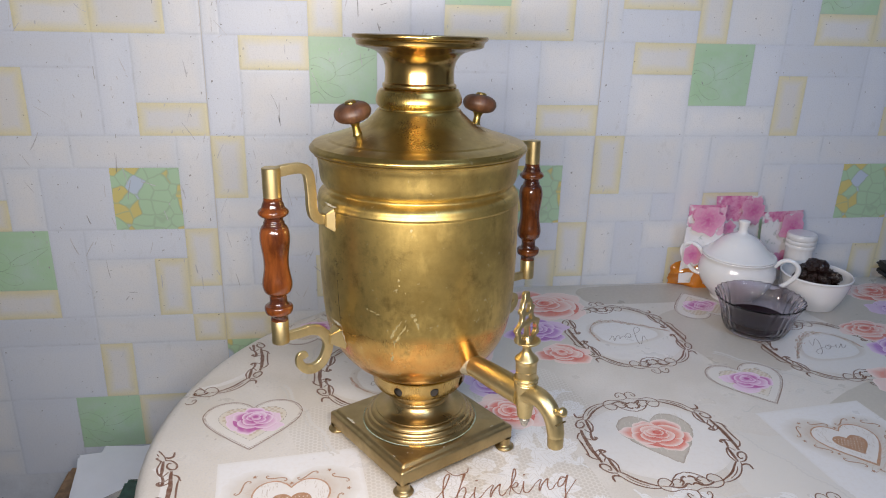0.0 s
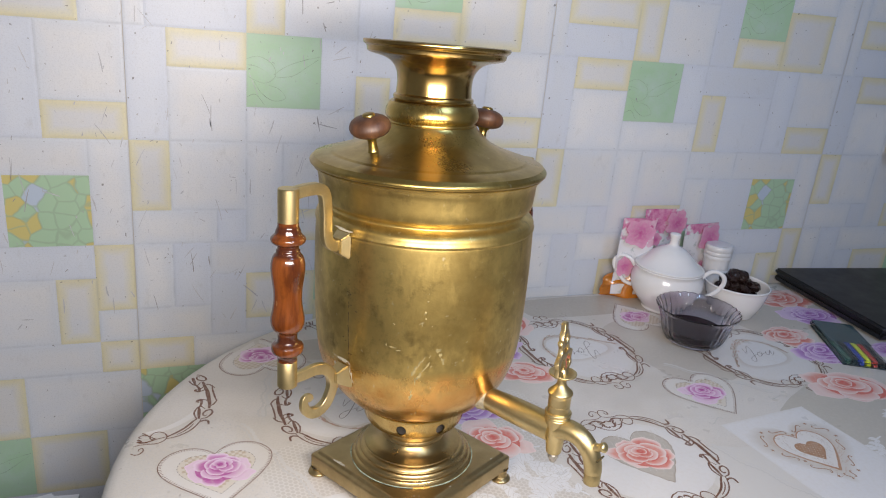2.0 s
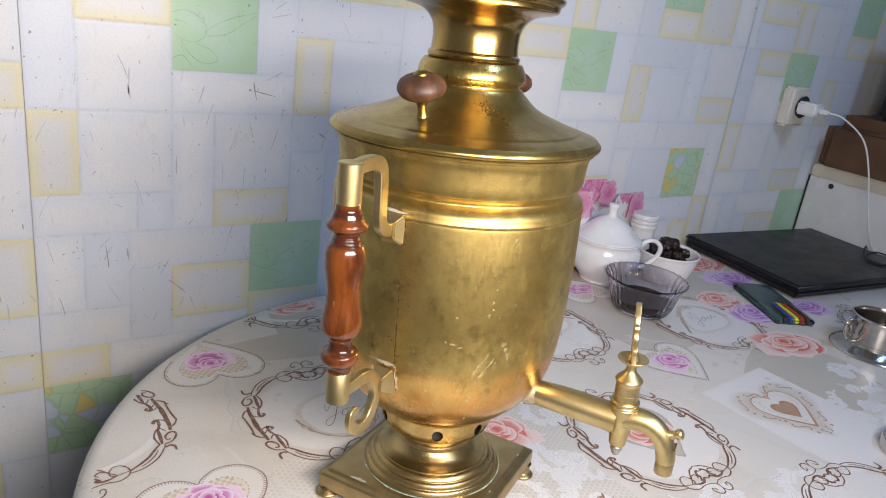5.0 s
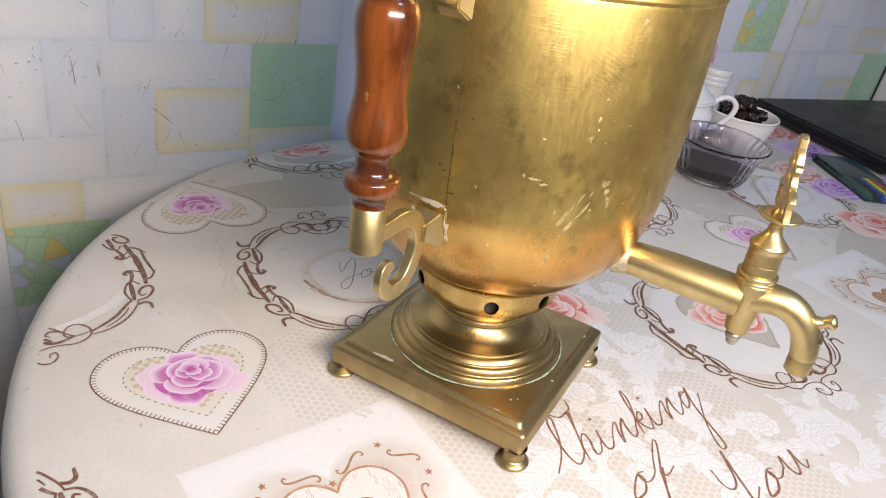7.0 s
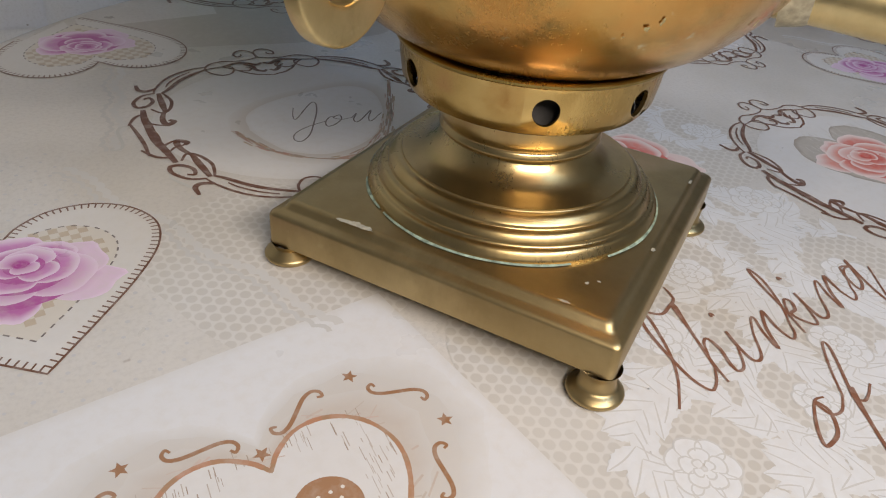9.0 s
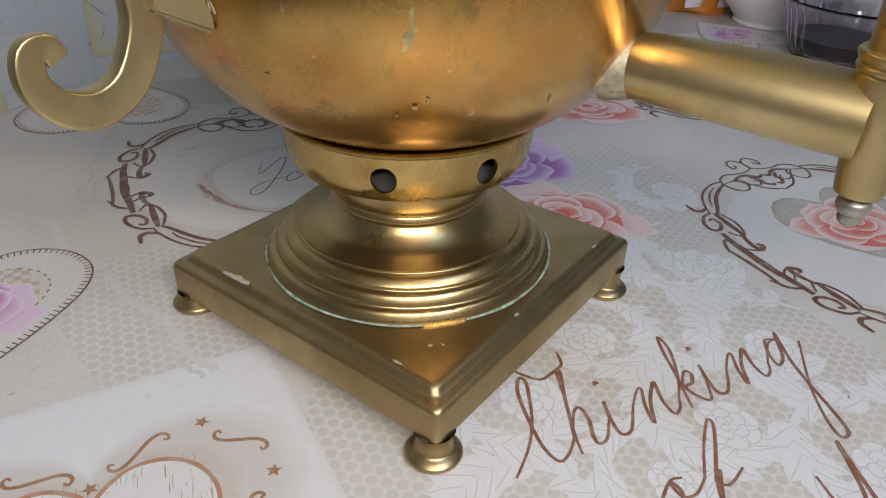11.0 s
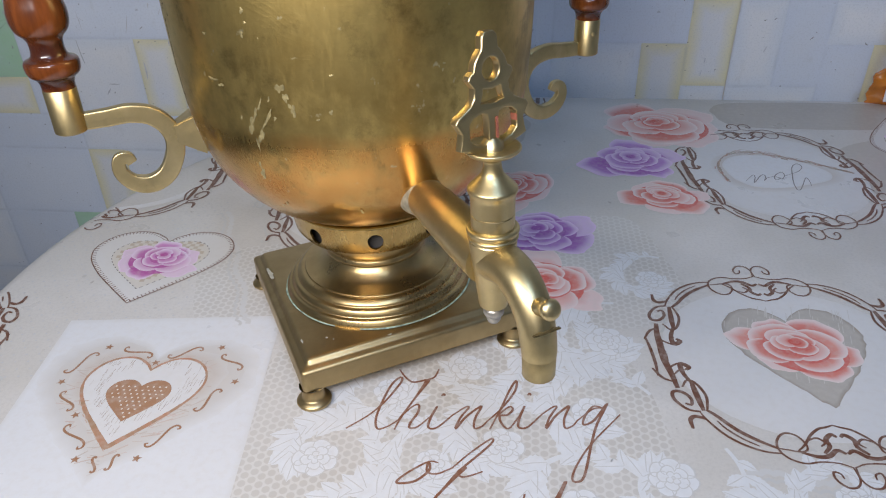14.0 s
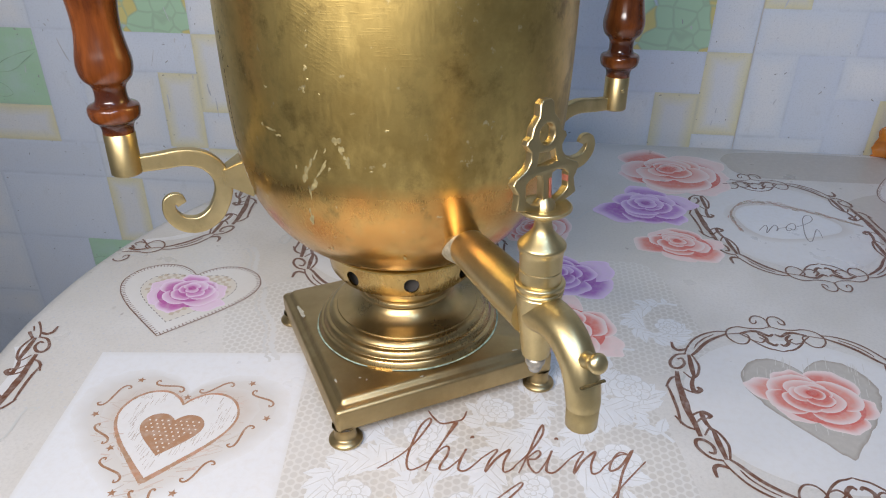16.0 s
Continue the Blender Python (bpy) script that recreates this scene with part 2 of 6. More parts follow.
def tube(path, radius, steps=20, bm=None, flat=None, caps=True):
    """Sweep a round (or flat: half width across, half height) section along a path. radius: number or one for each point."""
    bm = bm or bmesh.new()
    n = len(path)
    rings = []
    side0 = None
    for i, p in enumerate(path):
        d = (path[min(i + 1, n - 1)] - path[max(i - 1, 0)]).normalized()
        if side0 is None:
            up = Vector((0, 0, 1)) if abs(d.z) < 0.9 else Vector((0, 1, 0))
            side = d.cross(up).normalized()
        else:
            side = (side0 - d * side0.dot(d)).normalized()
        side0 = side
        up = side.cross(d).normalized()
        r = radius[i] if isinstance(radius, (list, tuple)) else radius
        ring = []
        for k in range(steps):
            a = 2 * math.pi * k / steps
            ca, sa = math.cos(a), math.sin(a)
            if flat:
                e = 0.24
                ca = math.copysign(abs(ca) ** e, ca) * flat[0]
                sa = math.copysign(abs(sa) ** e, sa) * flat[1]
                ring.append(bm.verts.new(p + side * (ca * r) + up * (sa * r)))
            else:
                ring.append(bm.verts.new(p + side * (ca * r) + up * (sa * r)))
        rings.append(ring)
    for a, b in zip(rings, rings[1:]):
        for k in range(steps):
            bm.faces.new((a[k], a[(k + 1) % steps], b[(k + 1) % steps], b[k]))
    if caps:
        bm.faces.new(rings[0][::-1])
        bm.faces.new(rings[-1])
    return bm


def box(x0, x1, y0, y1, z0, z1, bevel=0.0, bm=None, segments=2):
    own = bmesh.new()
    bmesh.ops.create_cube(own, size=1.0)
    bmesh.ops.transform(own, matrix=Matrix.Translation(((x0 + x1) / 2, (y0 + y1) / 2, (z0 + z1) / 2)) @ Matrix.Diagonal((x1 - x0, y1 - y0, z1 - z0, 1)), verts=own.verts)
    if bevel:
        bmesh.ops.bevel(own, geom=own.edges[:], offset=bevel, segments=segments, affect="EDGES")
    if bm is None:
        return own
    tmp = bpy.data.meshes.new("tmp")
    own.to_mesh(tmp)
    own.free()
    bm.from_mesh(tmp)
    bpy.data.meshes.remove(tmp)
    return bm


# ---------- room ----------
TABLE_Z, WALL_Y = 0.75, 0.408
ROOM = (-1.5, 2.05, -2.3, WALL_Y, 2.5)
FLOOR_M = plain("brown_linoleum", (0.22, 0.13, 0.07), 0.45, vary=0.25, scale=12)
# plaster kept pale so that the unseen walls brighten the brass's reflections
PLASTER = plain("pale_plaster", (0.66, 0.63, 0.57), 0.85, vary=0.1, scale=8)
CEIL_M = plain("whitewash", (0.7, 0.7, 0.68), 0.9, vary=0.06, scale=6)

x0, x1, y0, y1, zc = ROOM
tagged(part("floor", box(x0, x1, y0, y1 + 0.1, -0.1, 0), FLOOR_M, smooth=False), "brown worn linoleum kitchen floor under the table", "floor", kind="structure")
# the ceiling and the south, west and east walls are unseen, added for bounce
tagged(part("ceiling", box(x0, x1, y0, y1 + 0.1, zc, zc + 0.1), CEIL_M, smooth=False), "unseen plain whitewashed ceiling added to close the room", "ceiling", kind="structure")
tagged(part("wall_north", box(x0 - 0.1, x1 + 0.1, y1 + 0.002, y1 + 0.12, 0, zc), PLASTER, smooth=False), "plastered kitchen wall behind the wallpaper", "wall", kind="structure")
tagged(part("wall_south", box(x0 - 0.1, x1 + 0.1, y0 - 0.1, y0, 0, zc), PLASTER, smooth=False), "unseen plain plaster wall added opposite the table for reflections", "wall", kind="structure")
tagged(part("wall_west", box(x0 - 0.1, x0, y0, y1, 0, zc), PLASTER, smooth=False), "unseen plain plaster wall added on the left to close the room", "wall", kind="structure")
tagged(part("wall_east", box(x1, x1 + 0.1, y0, y1, 0, zc), PLASTER, smooth=False), "unseen plain plaster wall added on the right to close the room", "wall", kind="structure")


# wallpaper: a patchwork print that repeats every twelve units
def paper_material():
    m, nt, b = node_material("patchwork_wallpaper")
    at = nt.nodes.new("ShaderNodeAttribute")
    at.attribute_name = "tone"
    rim = nt.nodes.new("ShaderNodeAttribute")
    rim.attribute_name = "rim"
    uv = nt.nodes.new("ShaderNodeUVMap")
    sz = nt.nodes.new("ShaderNodeAttribute")
    sz.attribute_name = "span"
    v = coords(nt)
    sep = nt.nodes.new("ShaderNodeSeparateXYZ")
    link(nt, uv.outputs[0], sep.inputs[0])
    sp = nt.nodes.new("ShaderNodeSeparateXYZ")
    link(nt, sz.outputs["Vector"], sp.inputs[0])

    def edge(c, s):
        a = nt.nodes.new("ShaderNodeMath")
        a.operation = "SUBTRACT"
        a.inputs[0].default_value = 1.0
        link(nt, c, a.inputs[1])
        mn = nt.nodes.new("ShaderNodeMath")
        mn.operation = "MINIMUM"
        link(nt, c, mn.inputs[0])
        link(nt, a.outputs[0], mn.inputs[1])
        mu = nt.nodes.new("ShaderNodeMath")
        mu.operation = "MULTIPLY"
        link(nt, mn.outputs[0], mu.inputs[0])
        link(nt, s, mu.inputs[1])
        return mu.outputs[0]

    mn = nt.nodes.new("ShaderNodeMath")
    mn.operation = "MINIMUM"
    link(nt, edge(sep.outputs[0], sp.outputs[0]), mn.inputs[0])
    link(nt, edge(sep.outputs[1], sp.outputs[1]), mn.inputs[1])
    wob = nt.nodes.new("ShaderNodeMath")
    wob.operation = "MULTIPLY_ADD"
    link(nt, noise_tex(nt, v, 45, 4, 0.6), wob.inputs[0])
    wob.inputs[1].default_value = 0.008
    link(nt, mn.outputs[0], wob.inputs[2])
    fac = grey(nt, wob.outputs[0], 0.85, 0.0, 0.003, 0.019)
    wash = noise_tex(nt, v, 18, 5, 0.6)
    base = mix(nt, grey(nt, wash, 0.0, 0.35, 0.4, 0.7), at.outputs["Color"], (0.60, 0.66, 0.76))
    col = mix(nt, fac, base, rim.outputs["Color"])
    joint = nt.nodes.new("ShaderNodeMath")
    joint.operation = "MULTIPLY"
    link(nt, grey(nt, mn.outputs[0], 0.32, 0.0, 0.0003, 0.0024), joint.inputs[0])
    link(nt, grey(nt, noise_tex(nt, v, 30, 4, 0.7), 0.0, 1.0, 0.38, 0.62), joint.inputs[1])
    col = mix(nt, joint.outputs[0], col, (0.40, 0.42, 0.44))
    mottle = noise_tex(nt, v, 520, 3, 0.7)
    col = mix(nt, grey(nt, mottle, 0.0, 0.32, 0.5, 0.70), col, (0.44, 0.45, 0.46))
    smudge = noise_tex(nt, coords(nt, (50, 50, 22)), 1.0, 6, 0.75)
    col = mix(nt, grey(nt, smudge, 0.0, 0.32, 0.58, 0.74), col, (0.42, 0.42, 0.40))
    speck = noise_tex(nt, v, 170, 2, 0.5)
    col = mix(nt, grey(nt, speck, 0.0, 0.75, 0.70, 0.74), col, (0.16, 0.15, 0.13))
    link(nt, col, b.inputs["Base Color"])
    b.inputs["Roughness"].default_value = 0.42
    h = nt.nodes.new("ShaderNodeMath")
    h.operation = "ADD"
    link(nt, noise_tex(nt, v, 240, 3, 0.6), h.inputs[0])
    link(nt, grey(nt, mn.outputs[0], 0.0, 1.2, 0.0, 0.003), h.inputs[1])
    bump(nt, b, h.outputs[0], 0.25, 0.0006)
    return m


PAPER = paper_material()


def floral_material():
    m, nt, b = node_material("floral_green_print")
    v = coords(nt)
    wob = nt.nodes.new("ShaderNodeTexNoise")
    wob.inputs["Scale"].default_value = 30
    link(nt, v, wob.inputs["Vector"])
    vec = mix(nt, 0.012, v, wob.outputs["Color"])

    def cells(feature):
        t = nt.nodes.new("ShaderNodeTexVoronoi")
        t.feature = feature
        t.inputs["Scale"].default_value = 47
        link(nt, vec, t.inputs["Vector"])
        return t

    sep = nt.nodes.new("ShaderNodeSeparateColor")
    link(nt, cells("F1").outputs["Color"], sep.inputs[0])
    tone = ramp(nt, sep.outputs[0], [(0.0, (0.62, 0.54, 0.20)), (0.17, (0.62, 0.54, 0.20)), (0.19, (0.50, 0.58, 0.68)), (0.28, (0.50, 0.58, 0.68)), (0.30, (0.42, 0.60, 0.40)), (1.0, (0.52, 0.64, 0.44))])
    tone.node.color_ramp.interpolation = "CONSTANT"
    line = grey(nt, cells("DISTANCE_TO_EDGE").outputs["Distance"], 0.55, 0.0, 0.02, 0.07)
    link(nt, mix(nt, line, tone, (0.34, 0.45, 0.31)), b.inputs["Base Color"])
    b.inputs["Roughness"].default_value = 0.45
    bump(nt, b, line, 0.3, 0.0006)
    return m


FLORAL = floral_material()
LEAF_LINE = plain("printed_grey_green_line", (0.345, 0.49, 0.33), 0.5, vary=0.3, relief=0)
UX, UZ, SEAM_X, ROW_Z = 0.0466, 0.0453, -0.2525, 0.9835
TONES = {"W": ((0.74, 0.74, 0.73), (0.64, 0.68, 0.73)), "B": ((0.665, 0.695, 0.74), (0.625, 0.665, 0.735)), "Y": ((0.70, 0.69, 0.66), (0.72, 0.65, 0.33)),
         "G": ((0.40, 0.60, 0.38), (0.42, 0.61, 0.40)), "F": ((0.40, 0.58, 0.37), (0.46, 0.60, 0.42))}
ROWS_OF_PAPER = """Y9,11,3,5 Y7,9,3,4 G7,9,4,6 W4,6,3,5 Y3,4,3,5 B.5,3,3,4 Y.5,3,4,5 W11,12,3,6 B6,7,3,6 W0,.5,3,6 W.5,3,5,6 B3,6,5,6 W9,11,5,6
B0,1,0,3 Y1,3,2,3 W1,3,0,2 G3,5,1,3 W3,6,0,1 B5,6,1,3 Y6,7,0,2 B6,9,2,3 B7,9,0,2 B9,10,0,3 W10,12,1,3 Y10,12,0,1
Y0,1,-2,0 W1,3,-2,0 W0,2.2,-3,-2 B2.2,3,-3,-2 W3,4,-3,0 W4,6,-2,0 Y4,6,-3,-2 W6,8,-1,0 W6,7,-3,-1 B7,9,-3,-1 W8,11,-1,0 F9,11,-3,-1 W11,12,-3,0
W0,1,-5,-3 B1,2,-5,-3 W2,5,-4,-3 G5,7,-5,-3 Y3,5,-5.5,-4 B2,3,-6,-4 Y5,7,-6,-5 B7,8,-6,-3 B8,11,-4,-3 W8,10,-6,-4 Y10,11,-6,-4 Y11,12,-5,-3 W11,12,-6,-5 W0,2,-6,-5 W3,5,-6,-5.5
Y11,12,-7,-6 Y0,1.5,-7,-6 W1.5,4,-7,-6 B4,8,-7,-6 W8,11,-7,-6 Y8,9,-9,-7 W9,12,-9,-7 F0,2,-9,-7 W2,5,-9,-7 B5,8,-9,-7
G7,9,-11,-9 Y9,11,-11,-9 W11,12,-12,-9 B0,2,-12,-9 W2,5,-11,-9 B5,7,-12,-9 W2,5,-12,-11 B7,11,-12,-11"""


def paper_strip(n):
    bm = bmesh.new()
    uv = bm.loops.layers.uv.new("UVMap")
    tone = bm.faces.layers.float_vector.new("tone")
    rim = bm.faces.layers.float_vector.new("rim")
    span = bm.faces.layers.float_vector.new("span")
    rng = random.Random(n)
    for word in ROWS_OF_PAPER.split():
        a, b, c, d = (float(v) for v in word[1:].split(","))
        col, edge = TONES[word[0]]
        k = rng.uniform(0.95, 1.04)
        xa, xb = a * UX + (0.0004 if a == 0 else 0), b * UX - (0.0004 if b == 12 else 0)
        quad = [bm.verts.new((x, 0, z)) for x, z in ((xa, c * UZ), (xb, c * UZ), (xb, d * UZ), (xa, d * UZ))]
        f = bm.faces.new(quad)
        for lp, q in zip(f.loops, ((0, 0), (1, 0), (1, 1), (0, 1))):
            lp[uv].uv = q
        f.material_index = 1 if word[0] == "F" else 0
        f[tone], f[rim], f[span] = Vector(col) * k, Vector(edge), Vector((xb - xa, (d - c) * UZ, 0))
    # plain lengths below and above the printed field
    for lo, hi in ((-ROW_Z / UZ + 0.2, -12), (6, (2.5 - ROW_Z) / UZ)):
        quad = [bm.verts.new((x, 0, z * UZ)) for x, z in ((0, lo), (12 * UX, lo), (12 * UX, hi), (0, hi))]
        f = bm.faces.new(quad)
        f[tone], f[rim], f[span] = Vector(TONES["W"][0]), Vector(TONES["W"][1]), Vector((0.5, 0.5, 0))
    ob = part("wallpaper_strip", bm, [PAPER, FLORAL], smooth=False)
    ob.location = (SEAM_X + n * 12 * UX, WALL_Y, ROW_Z)
    return tagged(ob, "washable patchwork wallpaper with pale blue, yellow-edged and green blocks, scuffed", "wallpaper", "wallpaper strips", "structure")


def ribbon(bm, pts, width, y):
    """A thin line in the wall's plane through (x, z) pairs."""
    path = smooth_path([(x, 0, z) for x, z in pts], 6)
    last = None
    for i, q in enumerate(path):
        d = path[min(i + 1, len(path) - 1)] - path[max(i - 1, 0)]
        side = Vector((-d.z, 0, d.x)).normalized() * width / 2
        pair = (bm.verts.new((q.x + side.x, y, q.z + side.z)), bm.verts.new((q.x - side.x, y, q.z - side.z)))
        if last:
            bm.faces.new((last[0], last[1], pair[1], pair[0]))
        last = pair


def leaf_drawing(n):
    """Outlined leaves and a stem in the corner of each green block."""
    bm = bmesh.new()
    for word in ROWS_OF_PAPER.split():
        if word[0] != "G":
            continue
        a, b, c, d = (float(v) for v in word[1:].split(","))
        w, h = (b - a) * UX, (d - c) * UZ

        def at(u, v):
            return (a * UX + u * w, c * UZ + v * h)
        for pts in (((0.0, 0.66), (0.16, 0.70), (0.34, 0.60), (0.38, 0.44), (0.24, 0.34), (0.06, 0.40), (0.0, 0.46)), ((0.02, 0.58), (0.14, 0.56), (0.28, 0.48)),
                    ((0.36, 0.46), (0.52, 0.58), (0.76, 0.68), (0.98, 0.74)), ((0.40, 0.42), (0.62, 0.46), (0.82, 0.60), (0.96, 0.70)),
                    ((0.10, 0.36), (0.20, 0.20), (0.36, 0.10), (0.52, 0.14), (0.44, 0.26), (0.28, 0.32)), ((0.0, 0.14), (0.12, 0.18), (0.24, 0.04))):
            ribbon(bm, [at(*q) for q in pts], 0.0007, -0.0005)
    ob = part("leaf_drawing", bm, LEAF_LINE, STRIPS[n], "grey-green outlined leaves on the green blocks", smooth=False)
    return ob


STRIPS = [paper_strip(n) for n in range(-2, 4)]
for n in range(6):
    leaf_drawing(n)

# scuffs, drips and nicks on the old paper, thickest beside the table's rounded end
MARK = plain("dark_scuff", (0.36, 0.355, 0.35), 0.7, vary=0.3, relief=0)
MARK_PALE = plain("grey_scuff", (0.52, 0.52, 0.53), 0.7, vary=0.2, relief=0)
rng = random.Random(17)
for mat, count, name in ((MARK, 80, "scuff_marks"), (MARK_PALE, 300, "faint_scuff_marks")):
    bm = bmesh.new()
    for k in range(count):
        if rng.random() < 0.78:
            cx, cz = -0.52 + 0.62 * rng.random() ** 0.9, 0.74 + 0.46 * rng.random()
        else:
            cx, cz = rng.uniform(0.1, 1.0), rng.uniform(0.77, 1.2)
        ln = rng.uniform(0.002, 0.006) if rng.random() < 0.6 else rng.uniform(0.008, 0.030)
        if cx > 0.1:
            ln *= 0.3
        a = rng.gauss(math.pi / 2, 0.35) if rng.random() < 0.75 else rng.uniform(0, 3.1)
        w = rng.uniform(0.0003, 0.0008)
        n = 5
        bend = rng.uniform(-0.12, 0.12)
        row = []
        for i in range(n + 1):
            t = i / n - 0.5
            px, pz = cx + ln * t * math.cos(a) - bend * ln * (t * t) * math.sin(a), cz + ln * t * math.sin(a) + bend * ln * (t * t) * math.cos(a)
            ww = w * (1 - 1.6 * t * t) * rng.uniform(0.6, 1.3)
            row.append((bm.verts.new((px - ww * math.sin(a), WALL_Y - 0.0004, pz + ww * math.cos(a))), bm.verts.new((px + ww * math.sin(a), WALL_Y - 0.0004, pz - ww * math.cos(a)))))
        for p, q in zip(row, row[1:]):
            bm.faces.new((p[0], p[1], q[1], q[0]))
    tagged(part(name, bm, mat, smooth=False), "small dark scuffs and drips on the wallpaper", "scuff marks", kind="stuff")

# ---------- table and cloth ----------
TC = (0.117, 0.010)      # centre of the rounded table end
TR = 0.385             # its radius
T_RIGHT = 1.186


def table_outline(r, n=48):
    """The table's outline for an end radius r, counter-clockwise from the right front corner's far side."""
    c = TC[1]
    pts = [(T_RIGHT, c + r), (0.9, c + r), (0.65, c + r), (0.4, c + r)]
    pts += [(TC[0] + r * math.cos(a), TC[1] + r * math.sin(a)) for a in (math.pi / 2 + math.pi * k / n for k in range(n + 1))]
    return pts + [(0.4, c - r), (0.65, c - r), (0.9, c - r), (T_RIGHT, c - r)]


def sheet(levels, bm=None):
    """Rings of (radius, z) of the outline, filled inside the first."""
    bm = bm or bmesh.new()
    rings = [[bm.verts.new((x, y, z(i) if callable(z) else z)) for i, (x, y) in enumerate(table_outline(r))] for r, z in levels]
    bm.faces.new(rings[0])
    for a, b in zip(rings, rings[1:]):
        for k in range(len(a)):
            q = (k + 1) % len(a)
            bm.faces.new((a[k], a[q], b[q], b[k]))
    return bm


TABLE_WOOD = wood_material("table_wood", (0.32, 0.19, 0.09), (0.2, 0.11, 0.05), 0.4)
table = thing("dining_table", pose(0, 0, 0), "oval wooden kitchen table hidden under a patterned tablecloth", "table")
bm = sheet([(TR - 0.012, TABLE_Z - 0.004), (TR - 0.006, TABLE_Z - 0.006), (TR - 0.005, TABLE_Z - 0.028), (TR - 0.01, TABLE_Z - 0.03)])
bm.faces.new([v for v in bm.verts][-len(table_outline(1)):][::-1])
part("tabletop", bm, TABLE_WOOD, table)
for lx, ly in ((-0.02, 0.2), (-0.02, -0.2), (1.1, 0.28), (1.1, -0.28)):
    leg = part("leg", box(-0.025, 0.025, -0.025, 0.025, 0, TABLE_Z - 0.03, 0.004), TABLE_WOOD, table)
    leg.location = (lx, ly, 0)


def cloth_material(name, base, patch, strength):
    m, nt, b = node_material(name)
    v = coords(nt)
    wash = noise_tex(nt, v, 9, 4, 0.55)
    col = mix(nt, grey(nt, wash, 0.0, strength, 0.42, 0.62), base, patch)
    fine = noise_tex(nt, v, 480, 3, 0.65)
    col = mix(nt, grey(nt, fine, 0.0, 0.28, 0.45, 0.68), col, (0.45, 0.42, 0.38))
    speck = noise_tex(nt, v, 120, 2, 0.5)
    col = mix(nt, grey(nt, speck, 0.0, 0.5, 0.74, 0.77), col, (0.30, 0.24, 0.2))
    link(nt, col, b.inputs["Base Color"])
    link(nt, grey(nt, noise_tex(nt, v, 30), 0.26, 0.42, 0.3, 0.7), b.inputs["Roughness"])
    h = nt.nodes.new("ShaderNodeMath")
    h.operation = "MULTIPLY_ADD"
    link(nt, noise_tex(nt, v, 700, 2, 0.5), h.inputs[0])
    h.inputs[1].default_value = 0.12
    link(nt, noise_tex(nt, v, 16, 3, 0.5), h.inputs[2])
    bump(nt, b, h.outputs[0], 0.35, 0.002)
    return m


CLOTH = cloth_material("oilcloth_ground", (0.66, 0.63, 0.585), (0.58, 0.545, 0.485), 0.75)
cloth = thing("tablecloth", pose(0, 0, 0), "printed oilcloth with roses, hearts and brown scrolls over the table", "tablecloth")
fold = [0.010 * math.sin(i * 1.3) + 0.006 * math.sin(i * 2.9) for i in range(80)]


bm = bmesh.new()
levels = [(TR - 0.14, 0.0), (TR - 0.05, 0.0), (TR - 0.012, 0.0), (TR - 0.005, -0.0018), (TR + 0.001, -0.007), (TR + 0.003, -0.016), (TR + 0.004, -0.06), (TR + 0.006, -0.13), (TR + 0.008, -0.20)]
rings = []
for j, (r, dz) in enumerate(levels):
    ring = []
    for i, (x, y) in enumerate(table_outline(r)):
        k = max(0.0, (-dz - 0.02) / 0.18)
        ring.append(bm.verts.new((x, min(y, WALL_Y - 0.003), TABLE_Z + dz)))
        if k and y < 0.37:
            d = Vector((x - max(TC[0], min(x, 0.9)), y - 0, 0)).normalized()
            ring[-1].co += d * fold[i] * k
    rings.append(ring)
bm.faces.new(rings[0])
for a, b in zip(rings, rings[1:]):
    for k in range(len(a)):
        q = (k + 1) % len(a)
        bm.faces.new((a[k], a[q], b[q], b[k]))
part("cloth_sheet", bm, CLOTH, cloth)

# ---------- samovar ----------
LEAN_X, LEAN_Y, AZ = -0.0255, 0.0285, 29.0
up = Vector((LEAN_X, LEAN_Y, 1)).normalized()
tilt = Vector((0, 0, 1)).rotation_difference(up).to_matrix().to_4x4()
samovar = thing("samovar", Matrix.Translation((0.0031, 0.0012, TABLE_Z)) @ tilt @ pose(0, 0, 0, 0, 0, AZ),
                "old tarnished brass samovar with wooden handles on a square foot", "samovar")
inv = (tilt @ pose(0, 0, 0, 0, 0, AZ)).to_3x3().inverted() @ Vector((0, 0, 1))

LIFT = ((0.0, 0.0), (0.0252, 0.0278), (0.0402, 0.0418), (0.0500, 0.0515), (0.0524, 0.0545), (0.0600, 0.0700), (0.0786, 0.0868), (0.1400, 0.1440), (0.2446, 0.2555), (0.2596, 0.2678), (0.2852, 0.2975), (0.2914, 0.3037), (0.3285, 0.3350), (0.3385, 0.3432), (0.3475, 0.3550), (0.3830, 0.3890), (0.3930, 0.3974))


def lift(z):
    """Heights of the turned rings on the finished samovar."""
    for (a, b), (c, d) in zip(LIFT, LIFT[1:]):
        if z <= c:
            return b + (d - b) * (z - a) / (c - a)
    return z


def turned(profile, steps=128):
    return lathe([(r, lift(z)) for r, z in profile], steps)


# square foot plate with a bevelled top edge, on four bun feet
S = 0.0668
bm = bmesh.new()
rings = []
